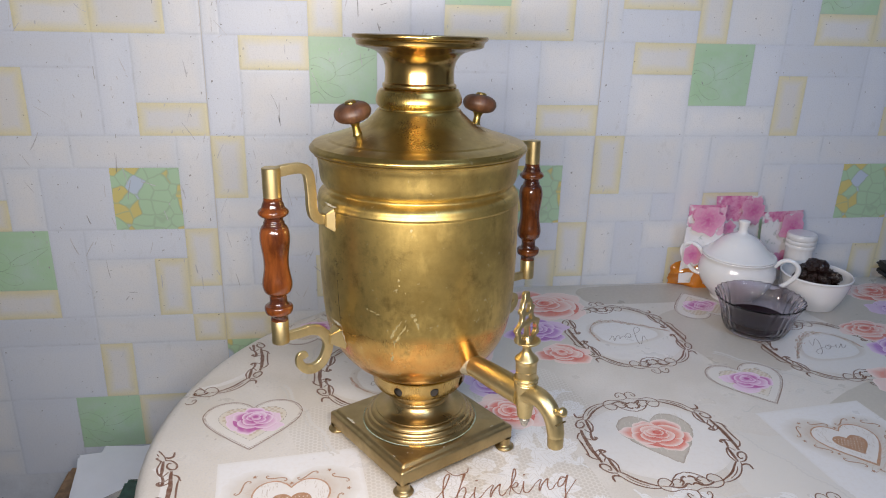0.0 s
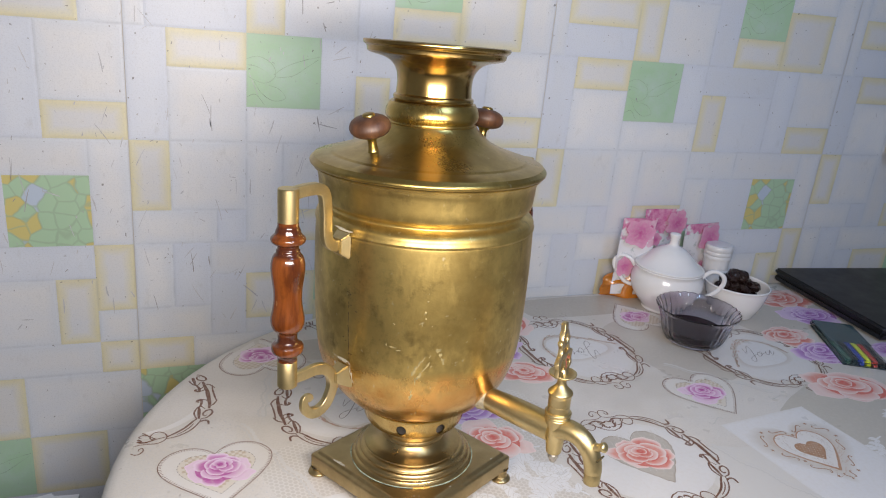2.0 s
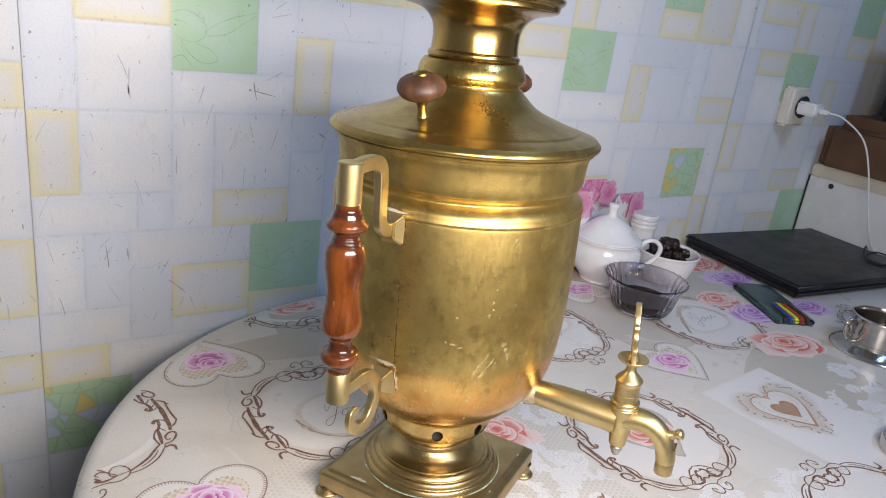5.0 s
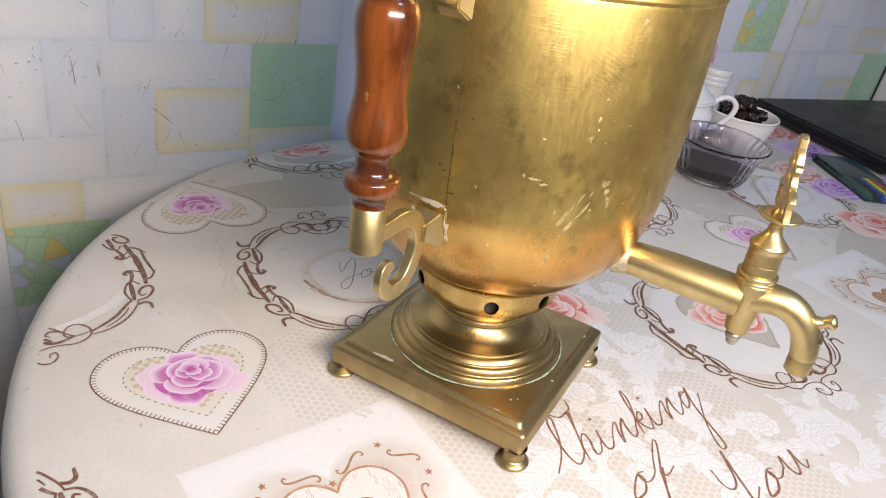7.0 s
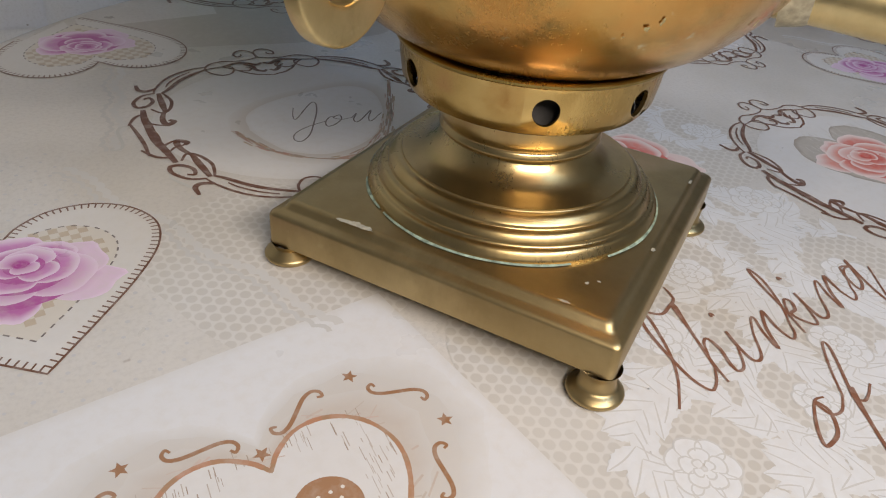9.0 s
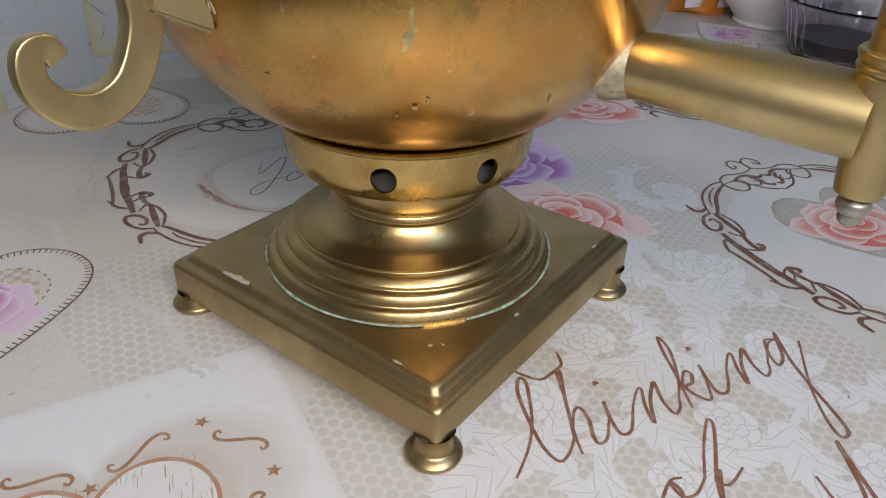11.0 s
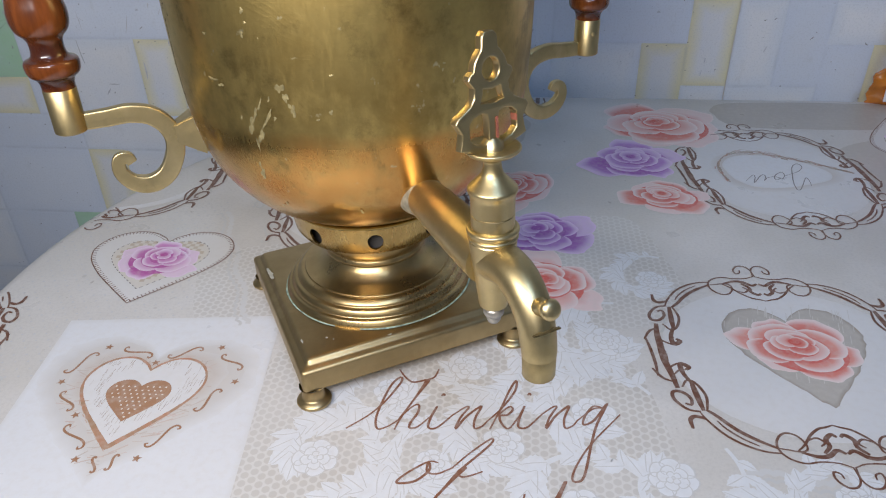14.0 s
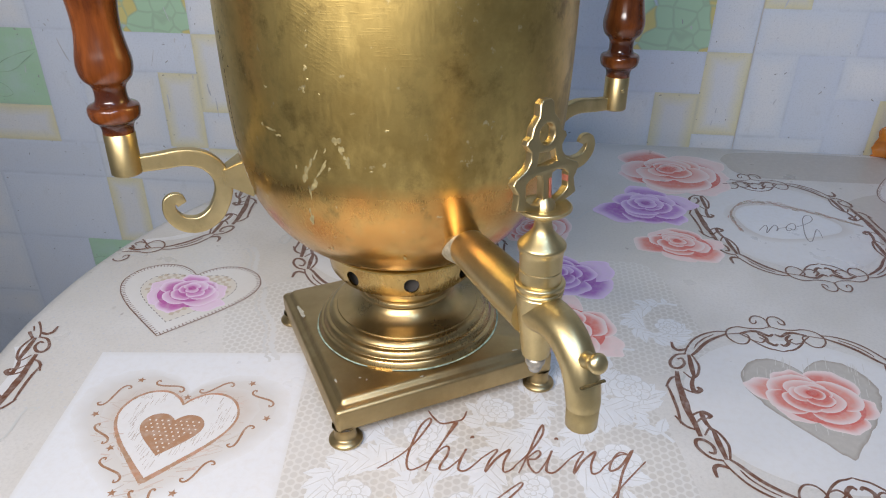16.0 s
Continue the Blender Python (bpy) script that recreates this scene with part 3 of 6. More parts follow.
for s, z in ((S - 0.002, 0.0098), (S, 0.0108), (S, 0.0222), (S - 0.0005, 0.0233), (S - 0.0016, 0.0241), (S - 0.0034, 0.0245), (S - 0.0044, 0.0252), (S - 0.0050, 0.0266), (S - 0.0060, 0.0275), (S - 0.0072, 0.0278)):
    c = 0.0026
    rings.append([bm.verts.new((sx * (s - c) + c * math.cos(q), sy * (s - c) + c * math.sin(q), z)) for j, (sx, sy) in enumerate(((1, 1), (-1, 1), (-1, -1), (1, -1))) for q in (radians(90 * j + 22.5 * i) for i in range(5))])
for a, b in zip(rings, rings[1:]):
    for k in range(len(a)):
        q = (k + 1) % len(a)
        bm.faces.new((a[k], a[q], b[q], b[k]))
bm.faces.new(rings[0][::-1])
bm.faces.new(rings[-1])
part("foot_plate", bm, BRONZE, samovar, "square foot plate of dull brass with chipped edges", angle=35)
for sx in (-1, 1):
    for sy in (-1, 1):
        fx, fy = sx * (S - 0.0056), sy * (S - 0.0056)
        low = -(inv.x * fx + inv.y * fy) / inv.z
        h = 0.0108 - low
        bm = lathe(smooth_profile([(0.0, 0.0), (0.0066, 0.0), (0.0090, 0.0012), (0.0095, 0.0028), (0.0080, 0.0042), (0.0062, 0.0056), (0.0060, h * 0.75), (0.0070, h)], 4), 32)
        foot = part("foot", bm, BRONZE, samovar)
        foot.location = (fx, fy, low)

# stepped pedestal
bm = turned([(0.0, 0.0250), (0.0560, 0.0250), (0.0562, 0.0262)] + smooth_profile([(0.0560, 0.0270), (0.0545, 0.0298), (0.0528, 0.0304), (0.0522, 0.0316), (0.0522, 0.0322), (0.0508, 0.0346), (0.0488, 0.0352), (0.0484, 0.0366), (0.0462, 0.0388), (0.0438, 0.0392), (0.0434, 0.0400)], 4)
           + smooth_profile([(0.0434, 0.0402), (0.0400, 0.0408), (0.0348, 0.0424), (0.0306, 0.0456), (0.0284, 0.0486), (0.0280, 0.0498)], 5)
           + smooth_profile([(0.0294, 0.0500), (0.0304, 0.0512), (0.0300, 0.0524), (0.0296, 0.0530), (0.0308, 0.0545), (0.0312, 0.0580), (0.0316, 0.0600)], 4), 128)
part("pedestal", bm, BRONZE_WORN, samovar, "stepped round brass pedestal with a narrow neck", angle=30)
bm = bmesh.new()
for k in range(120):
    a0, a1 = 2 * math.pi * k / 120, 2 * math.pi * (k + 1) / 120
    n0, n1 = (max(0.05, 0.5 + 0.8 * noise.noise(Vector((4 * math.cos(q), 4 * math.sin(q), 1.7)))) for q in (a0, a1))
    for ra, rb, za, zb in ((0.0558, 0.0562, 0.0296, 0.0286), (0.0562, 0.0566, 0.0286, 0.0282)):
        quad = [(ra, a0, za), (ra, a1, za), (rb + (0.0008 * n1 if rb > 0.0563 else 0), a1, zb), (rb + (0.0008 * n0 if rb > 0.0563 else 0), a0, zb)]
        if n0 > 0.20:
            bm.faces.new([bm.verts.new((r * math.cos(q), r * math.sin(q), z)) for r, q, z in quad])
bmesh.ops.remove_doubles(bm, verts=bm.verts, dist=1e-6)
tagged(part("verdigris_ring", bm, VERDIGRIS, samovar), "pale green corrosion line round the pedestal", kind="stuff")

# pierced draught band
Z0, Z1 = 0.0672, 0.0860
HOLES = (-150.4, -106.0, -63.0, -18.0, 34.0, 88.0, 145.0)   # drilled by hand, unevenly


def band_point(a, v, inset=0.0):
    """v from 0 (bottom) to 1 (top)."""
    prof = [(0.0, 0.0395, 0.0672), (0.12, 0.0425, 0.0685), (0.30, 0.0450, 0.0722), (0.6, 0.0459, 0.0785), (0.88, 0.0464, 0.0840), (1.0, 0.0470, 0.0860)]
    for p, q in zip(prof, prof[1:]):
        if v <= q[0] + 1e-9:
            t = (v - p[0]) / (q[0] - p[0])
            return Vector(((p[1] + (q[1] - p[1]) * t - inset) * math.cos(a), (p[1] + (q[1] - p[1]) * t - inset) * math.sin(a), p[2] + (q[2] - p[2]) * t))
    return Vector((0, 0, 0))


bm = bmesh.new()
VS = (0.0, 0.06, 0.12, 0.21, 0.30, 0.6, 0.88, 1.0)
half = radians(9)
for k, place in enumerate(HOLES):
    a0 = radians(place)
    span = radians((HOLES[(k + 1) % len(HOLES)] - place) % 360) - 2 * half
    n = 8
    for i in range(n):
        for v0, v1 in zip(VS, VS[1:]):
            u0, u1 = a0 + half + span * i / n, a0 + half + span * (i + 1) / n
            bm.faces.new([bm.verts.new(band_point(u, v)) for u, v in ((u0, v0), (u1, v0), (u1, v1), (u0, v1))])
    # the stretch with the hole
    vlo, vhi = 0.21, 0.88
    for i in range(4):
        u0, u1 = a0 - half + half * i / 2, a0 - half + half * (i + 1) / 2
        for v0, v1 in ((0.0, 0.06), (0.06, 0.12), (0.12, 0.21), (0.88, 1.0)):
            bm.faces.new([bm.verts.new(band_point(u, v)) for u, v in ((u0, v0), (u1, v0), (u1, v1), (u0, v1))])
    m = 24
    outer, inner, deep = [], [], []
    for i in range(m):
        t = 2 * math.pi * i / m
        c, s = math.cos(t), math.sin(t)
        k2 = 1 / max(abs(c), abs(s))
        outer.append(bm.verts.new(band_point(a0 + half * c * k2, (vlo + vhi) / 2 + (vhi - vlo) / 2 * s * k2)))
        hv = 0.0043 / (Z1 - Z0)
        inner.append(bm.verts.new(band_point(a0 + 0.0043 / 0.0455 * c, (vlo + vhi) / 2 + hv * s)))
        deep.append(bm.verts.new(band_point(a0 + 0.0043 / 0.0455 * c, (vlo + vhi) / 2 + hv * s, 0.0014)))
    for i in range(m):
        q = (i + 1) % m
        bm.faces.new((outer[i], outer[q], inner[q], inner[i]))
        bm.faces.new((inner[i], inner[q], deep[q], deep[i]))
bmesh.ops.remove_doubles(bm, verts=bm.verts, dist=1e-5)
part("draught_band", bm, BRASS_DEEP, samovar, "pierced brass draught band with round holes", angle=30)
part("ash_chamber", turned([(0.0, 0.0585), (0.0395, 0.0585), (0.0380, 0.060), (0.0380, 0.078), (0.0, 0.078)], 48), SOOT, samovar)
bm = turned([(0.0472, 0.0770), (0.0478, 0.0776), (0.0478, 0.0784), (0.0470, 0.0790), (0.044, 0.0790)], 128)
part("band_lip", bm, BRASS, samovar)

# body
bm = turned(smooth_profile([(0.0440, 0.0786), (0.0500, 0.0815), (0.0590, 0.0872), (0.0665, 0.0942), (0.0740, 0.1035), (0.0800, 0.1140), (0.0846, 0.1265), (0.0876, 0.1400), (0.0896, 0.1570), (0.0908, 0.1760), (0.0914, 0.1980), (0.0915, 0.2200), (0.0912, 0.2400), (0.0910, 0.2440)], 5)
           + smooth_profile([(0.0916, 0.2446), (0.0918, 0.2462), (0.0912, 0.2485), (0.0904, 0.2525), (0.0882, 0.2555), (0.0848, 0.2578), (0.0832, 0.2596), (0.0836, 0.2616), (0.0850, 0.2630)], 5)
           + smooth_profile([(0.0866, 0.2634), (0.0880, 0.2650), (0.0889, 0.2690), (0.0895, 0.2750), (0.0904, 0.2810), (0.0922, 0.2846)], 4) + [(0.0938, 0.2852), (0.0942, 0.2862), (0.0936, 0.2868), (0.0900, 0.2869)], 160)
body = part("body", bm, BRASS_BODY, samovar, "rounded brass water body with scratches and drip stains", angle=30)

# lid with rolled rim
bm = turned(smooth_profile([(0.0880, 0.2872), (0.0950, 0.2876), (0.0967, 0.2886), (0.0971, 0.2900), (0.0966, 0.2914), (0.0952, 0.2930)], 3)
           + smooth_profile([(0.0940, 0.2946), (0.0880, 0.2968), (0.0812, 0.2985)], 4) + smooth_profile([(0.0800, 0.2996), (0.0740, 0.3018), (0.0640, 0.3060), (0.0560, 0.3098), (0.0492, 0.3140), (0.0436, 0.3196), (0.0388, 0.3252), (0.0368, 0.3285)], 5)
           + smooth_profile([(0.0352, 0.3292), (0.0350, 0.3310), (0.0366, 0.3328), (0.0378, 0.3355), (0.0380, 0.3385), (0.0372, 0.3415), (0.0356, 0.3440), (0.0346, 0.3452)], 4) + [(0.030, 0.3455)], 160)
part("lid", bm, BRASS, samovar, "domed brass lid with a rolled rim", angle=30)
# chimney crown
bm = turned(smooth_profile([(0.0300, 0.3450), (0.0318, 0.3458), (0.0326, 0.3475), (0.0322, 0.3492), (0.0310, 0.3500)], 4)
           + smooth_profile([(0.0306, 0.3505), (0.0302, 0.3560), (0.0302, 0.3620), (0.0312, 0.3680), (0.0338, 0.3730), (0.0378, 0.3768), (0.0430, 0.3790), (0.0500, 0.3806), (0.0540, 0.3818)], 5)
           + smooth_profile([(0.0552, 0.3830), (0.0558, 0.3870), (0.0578, 0.3888), (0.0586, 0.3905), (0.0584, 0.3925), (0.0570, 0.3930)], 4)
           + smooth_profile([(0.0555, 0.3920), (0.0530, 0.3850), (0.0420, 0.3815), (0.0340, 0.3760), (0.0285, 0.3680), (0.0270, 0.3500), (0.0270, 0.3300)], 4), 128)
part("chimney_crown", bm, SMOKED, samovar, "flared brass chimney crown", angle=30)

# lid knobs
for kx, ky, kz, tx in ((-0.0610, 0.0022, 0.3145, 0.23), (0.0620, -0.0040, 0.3150, -0.20)):
    knob = part("lid_knob", lathe(smooth_profile([(0.0, 0.0), (0.0050, 0.0), (0.0052, 0.0010), (0.0040, 0.0030), (0.0034, 0.0070), (0.0036, 0.0110), (0.0060, 0.0145), (0.0062, 0.0152), (0.0, 0.0155)], 4), 32), BRASS, samovar, "turned wooden lid knob on a brass stem")
    part("knob_grip", lathe(smooth_profile([(0.0, 0.0140), (0.0070, 0.0138), (0.0125, 0.0158), (0.0152, 0.0190), (0.0158, 0.0222), (0.0140, 0.0262), (0.0100, 0.0288), (0.0050, 0.0298), (0.0, 0.0299)], 5), 48), WOOD_DARK, knob, "worn brown mushroom-shaped wooden grip")
    part("knob_screw", lathe(smooth_profile([(0.0050, 0.0294), (0.0048, 0.0308), (0.0034, 0.0318), (0.0, 0.0322)], 4), 24), BRASS, knob)
    knob.matrix_local = pose(kx, ky, kz, 0, math.degrees(-tx), 0)


def handle(turn, stretch):
    g = 0.1420
    grip = part("handle", lathe([(0.0, 0.1670)] + smooth_profile([(r * 1.08, z) for r, z in ((0.0066, 0.1672), (0.0068, 0.1700), (0.0078, 0.1722), (0.0100, 0.1742), (0.0108, 0.1772), (0.0104, 0.1800), (0.0080, 0.1812), (0.0068, 0.1830), (0.0066, 0.1868), (0.0074, 0.1895), (0.0100, 0.1925), (0.0112, 0.1965), (0.0112, 0.2010), (0.0102, 0.2065), (0.0094, 0.2130), (0.0096, 0.2210), (0.0106, 0.2290), (0.0112, 0.2350), (0.0110, 0.2410), (0.0096, 0.2455), (0.0080, 0.2475), (0.0078, 0.2495), (0.0070, 0.2505), (0.0072, 0.2530), (0.0094, 0.2540), (0.0112, 0.2560), (0.0112, 0.2582), (0.0096, 0.2600), (0.0086, 0.2612), (0.0078, 0.2640), (0.0070, 0.2660), (0.0068, 0.2690))], 4) + [(0.0, 0.2695)], 48),
                WOOD, samovar, "turned and varnished reddish wooden handle on brass brackets")
    grip.matrix_local = pose(0, 0, 0, 0, 0, turn) @ Matrix.Translation((g, 0, 0.150)) @ Matrix.Diagonal((1, 1, stretch, 1)) @ Matrix.Translation((0, 0, -0.150))
    part("ferrule", lathe([(0.0, 0.1472), (0.0066, 0.1472), (0.0073, 0.1478), (0.0073, 0.1672), (0.0068, 0.1678), (0.0, 0.1678)], 40), BRASS_PALE, grip)
    part("ferrule", lathe([(0.0, 0.2680), (0.0066, 0.2680), (0.0073, 0.2686), (0.0074, 0.2914), (0.0068, 0.2920), (0.0, 0.2920)], 40), BRASS_PALE, grip)
    pin = part("rivet", lathe(smooth_profile([(0.0014, 0.0), (0.0013, 0.0006), (0.0, 0.0009)], 3), 12), BRASS_PALE, grip)
    pin.matrix_local = pose(0.0, -0.0071, 0.1600, 90, 0, 0)
    # upper bracket: out from the ferrule, then down to its lug
    path = smooth_path([(-0.004, 0, 0.2880), (-0.016, 0, 0.2892), (-0.0265, 0, 0.2885), (-0.0318, 0, 0.2835), (-0.0335, 0, 0.2700), (-0.0338, 0, 0.2580), (-0.0352, 0, 0.2505), (-0.0395, 0, 0.2462), (-0.0440, 0, 0.2450)], 6)
    part("upper_bracket", tube(path, 1.0, 28, None, (0.0030, 0.0042)), BRASS_PALE, grip, angle=30)
    bm = box(-0.0525, -0.0435, -0.0085, 0.0085, 0.2345, 0.2545, 0.0012)
    for v in bm.verts:
        if v.co.x > -0.048:
            v.co.y *= 0.62
            v.co.z = 0.2450 + (v.co.z - 0.2450) * 0.55
    part("upper_lug", bm, BRASS_PALE, grip)
    # lower bracket: an arm that rolls into a scroll
    path = smooth_path([(-0.005, 0, 0.1512), (-0.0165, 0, 0.1514), (-0.0270, 0, 0.1518), (-0.0365, 0, 0.1488), (-0.0428, 0, 0.1412), (-0.0435, 0, 0.1315), (-0.0380, 0, 0.1205), (-0.0295, 0, 0.1160), (-0.0210, 0, 0.1178), (-0.0160, 0, 0.1240), (-0.0165, 0, 0.1300), (-0.0205, 0, 0.1310), (-0.0222, 0, 0.1280)], 6)
    n = len(path)
    part("lower_bracket", tube(path, [0.9 + 0.15 * math.sin(math.pi * min(1.0, i / n / 0.75)) - 0.32 * max(0.0, i / n - 0.62) / 0.38 for i in range(n)], 28, None, (0.0026, 0.0043)), BRASS_PALE, grip, angle=30)
    bm = box(-0.0590, -0.0440, -0.0082, 0.0082, 0.1285, 0.1500, 0.0012)
    for v in bm.verts:
        if v.co.x > -0.050:
            v.co.y *= 0.5
            v.co.z = 0.1395 + (v.co.z - 0.1395) * 0.42
    part("lower_lug", bm, BRASS_PALE, grip)
    part("solder_seam", box(-0.0585, -0.0548, -0.0095, 0.0095, 0.1492, 0.1506, 0.0005), SOLDER, grip, "pale smeared solder line")
    return grip


handle(180, 1.04)
handle(0, 1.02)

PLUG = plain("chipped_grey_metal", (0.36, 0.34, 0.30), 0.4, 0.7, vary=0.4, scale=200)
# tap, in the plane of local -y, turned a little round the body
BAR = -0.1462                # distance of the tap's upright barrel from the axis
path = smooth_path([(0, -0.0700, 0.1160), (0, -0.0860, 0.1168), (0, -0.1050, 0.1166), (0, -0.1250, 0.1160), (0, -0.1430, 0.1154)], 6)
n = len(path)
tap = part("tap", tube(path, [0.0086 + 0.0022 * math.sin(min(1.0, 1.35 * i / n) * math.pi / 2) for i in range(n)], 40), BRASS_PALE, samovar, "brass tap with a pierced key and a curved spout")
tap.matrix_local = pose(0, 0, 0, 0, 0, 2.3)
part("pipe_collar", tube([Vector((0, -0.0740, 0.1162)), Vector((0, -0.0780, 0.1164)), Vector((0, -0.0815, 0.1166)), Vector((0, -0.0830, 0.1166))], [0.0112, 0.0106, 0.0099, 0.0092], 32), SOLDER_DULL, tap, "smeared pale solder collar")
bm = lathe([(0.0, 0.0962)] + smooth_profile([(0.0056, 0.0963), (0.0061, 0.0970), (0.0072, 0.1060), (0.0090, 0.1200), (0.0096, 0.1270)], 3)
           + smooth_profile([(0.0093, 0.1274), (0.0099, 0.1280), (0.0101, 0.1290), (0.0095, 0.1296)], 3) + smooth_profile([(0.0099, 0.1302), (0.0104, 0.1312), (0.0104, 0.1322), (0.0098, 0.1328), (0.0088, 0.1330)], 3) + [(0.0, 0.1330)], 48)
part("tap_barrel", bm, BRASS_PALE, tap).location = (0, BAR, 0)
bm = lathe([(0.0, 0.1326), (0.0086, 0.1328), (0.0086, 0.1382), (0.0082, 0.1385), (0.0086, 0.1388)] + smooth_profile([(0.0086, 0.1392), (0.0087, 0.1450), (0.0090, 0.1468), (0.0096, 0.1482), (0.0096, 0.1494), (0.0086, 0.1506), (0.0062, 0.1530), (0.0042, 0.1556), (0.0035, 0.1585), (0.0037, 0.1608), (0.0060, 0.1626)], 4)
           + smooth_profile([(0.0092, 0.1636), (0.0106, 0.1648), (0.0108, 0.1657), (0.0098, 0.1660), (0.0060, 0.1652)], 3) + [(0.0, 0.1650)], 48)
part("tap_plug", bm, BRASS_PALE, tap).location = (0, BAR, 0)
bm = lathe([(0.0, 0.0870)] + smooth_profile([(0.0022, 0.0870), (0.0030, 0.0884), (0.0030, 0.0900)], 3) + smooth_profile([(0.0036, 0.0904), (0.0044, 0.0920), (0.0042, 0.0938), (0.0034, 0.0948), (0.0036, 0.0966)], 3), 20)
part("plug_end", bm, PLUG, tap, "pale chipped plug end").location = (0, BAR, 0)
path = smooth_path([(0, -0.1480, 0.1182), (0, -0.1570, 0.1202), (0, -0.1660, 0.1192), (0, -0.1735, 0.1142), (0, -0.1785, 0.1066), (0, -0.1808, 0.0980), (0, -0.1812, 0.0940)], 7)
n = len(path)
part("spout", tube(path, [0.0088 - 0.0022 * (i / n) ** 0.8 for i in range(n)], 36), BRASS_PALE, tap)
part("spout_end", lathe([(0.0046, 0.0845), (0.0060, 0.0845), (0.0064, 0.0850), (0.0066, 0.0962), (0.0062, 0.0968), (0.0050, 0.0968), (0.0046, 0.0880)], 36), BRASS_PALE, tap).location = (0, -0.1812, 0)
# beak: a stem and a ball over the bend, with a filed notch below
bm = tube(smooth_path([(0, -0.1765, 0.1140), (0, -0.1830, 0.1165), (0, -0.1862, 0.1180), (0, -0.1895, 0.1195)], 4), [0.0046, 0.0042, 0.0038, 0.0034, 0.0031, 0.0030, 0.0031, 0.0034, 0.0038, 0.0041, 0.0041, 0.0036, 0.0022], 20)
part("spout_stop", bm, BRASS_PALE, tap)
part("spout_notch", box(-0.0058, 0.0058, -0.1866, -0.1850, 0.1072, 0.1080, 0.0003), SEAM_DARK, tap, "dark filed notch under the beak")


# pierced key: a flat cast plate with spurs, one round and three shaped openings
KEY_HALF = ((5.8, 0.0), (9.4, 2.6), (12.6, 3.6), (15.0, 4.6), (14.4, 7.0), (13.8, 11.0), (16.4, 15.6), (15.6, 17.0), (13.0, 18.4), (9.8, 20.2), (7.6, 23.4), (7.2, 27.4), (9.6, 30.8), (9.2, 32.0), (7.2, 33.2), (6.4, 36.6), (4.6, 39.4), (3.2, 41.0), (2.8, 45.8), (1.6, 47.0))
PEAR = ((1.7, 3.2), (1.9, 8.0), (1.7, 13.0), (2.4, 16.6), (5.2, 17.6), (9.2, 16.6), (11.6, 14.2), (11.6, 10.4), (11.6, 7.2), (8.8, 4.6), (4.6, 3.0))
rounds = [[(x, z) for x, z in KEY_HALF] + [(-x, z) for x, z in reversed(KEY_HALF)],
          [(4.5 * math.cos(a), 33.4 + 5.2 * math.sin(a)) for a in (2 * math.pi * i / 20 for i in range(20))],
          [(-6.2, 20.4), (0.0, 19.4), (6.2, 20.4), (5.0, 24.0), (4.4, 27.0), (0.0, 26.2), (-4.4, 27.0), (-5.0, 24.0)],
          list(PEAR), [(-x, z) for x, z in PEAR]]
shape = bpy.data.curves.new("key_shape", "CURVE")
shape.dimensions, shape.fill_mode = "2D", "BOTH"
shape.extrude, shape.bevel_depth, shape.bevel_resolution = 0.0013, 0.0006, 2
for outline in rounds:
    sp = shape.splines.new("POLY")
    sp.points.add(len(outline) - 1)
    sp.use_cyclic_u = True
    for q, (x, z) in zip(sp.points, outline):
        q.co = (x * 0.00098, z * 0.00090, 0, 1)
tmp = bpy.data.objects.new("key_shape", shape)
key_bm = bmesh.new()
key_bm.from_mesh(tmp.to_mesh())
bmesh.ops.remove_doubles(key_bm, verts=key_bm.verts, dist=1e-6)
bmesh.ops.transform(key_bm, matrix=pose(0, 0, 0, 90, 0, 0), verts=key_bm.verts)
tmp.to_mesh_clear()
bpy.data.objects.remove(tmp)
bpy.data.curves.remove(shape)
key = part("tap_key", key_bm, BRASS_KEY, tap, "flat pierced brass key shaped like a clover", angle=35)
key.matrix_local = Matrix.Translation((0, BAR, 0.1642)) @ pose(0, 0, 0, -4, 0, 11.0)
part("key_stem", lathe([(0.0, -0.001), (0.0046, 0.0), (0.0042, 0.0030), (0.0024, 0.0052), (0.0, 0.0056)], 20), BRASS_KEY, key)
RED_PAINT = plain("worn_red_paint", (0.26, 0.085, 0.05), 0.6, vary=0.5, scale=300)
part("red_paint", box(0.0006, 0.0018, -0.0023, -0.0019, 0.0048, 0.0130, 0.00015), RED_PAINT, key, "remains of red paint on the key bar")
part("red_paint", box(0.0106, 0.0112, -0.0018, 0.0016, 0.0088, 0.0116, 0.0002), RED_PAINT, key, "remains of red paint on the key bar")


# stains, seam and solder on the body
BODY_R = ((0.0868, 0.0440), (0.1000, 0.0640), (0.1100, 0.0748), (0.1190, 0.0800), (0.1310, 0.0846), (0.1440, 0.0876), (0.1600, 0.0896), (0.1790, 0.0908), (0.2050, 0.0914), (0.2530, 0.0912))
LIME = plain("dried_lime_drip", (0.50, 0.41, 0.19), 0.42, 0.75, vary=0.35, scale=260)
SEAM = plain("dark_joint_line", (0.055, 0.038, 0.015), 0.6, 0.3, vary=0.4, scale=200)


def on_body(az, z, out=0.0003):
    """Point on the body's wall at an angle (degrees) and a height."""
    r = BODY_R[-1][1]
    for (a, b), (c, d) in zip(BODY_R, BODY_R[1:]):
        if z <= c:
            r = b + (d - b) * max(0.0, z - a) / (c - a)
            break
    return Vector(((r + out) * math.cos(radians(az)), (r + out) * math.sin(radians(az)), z))


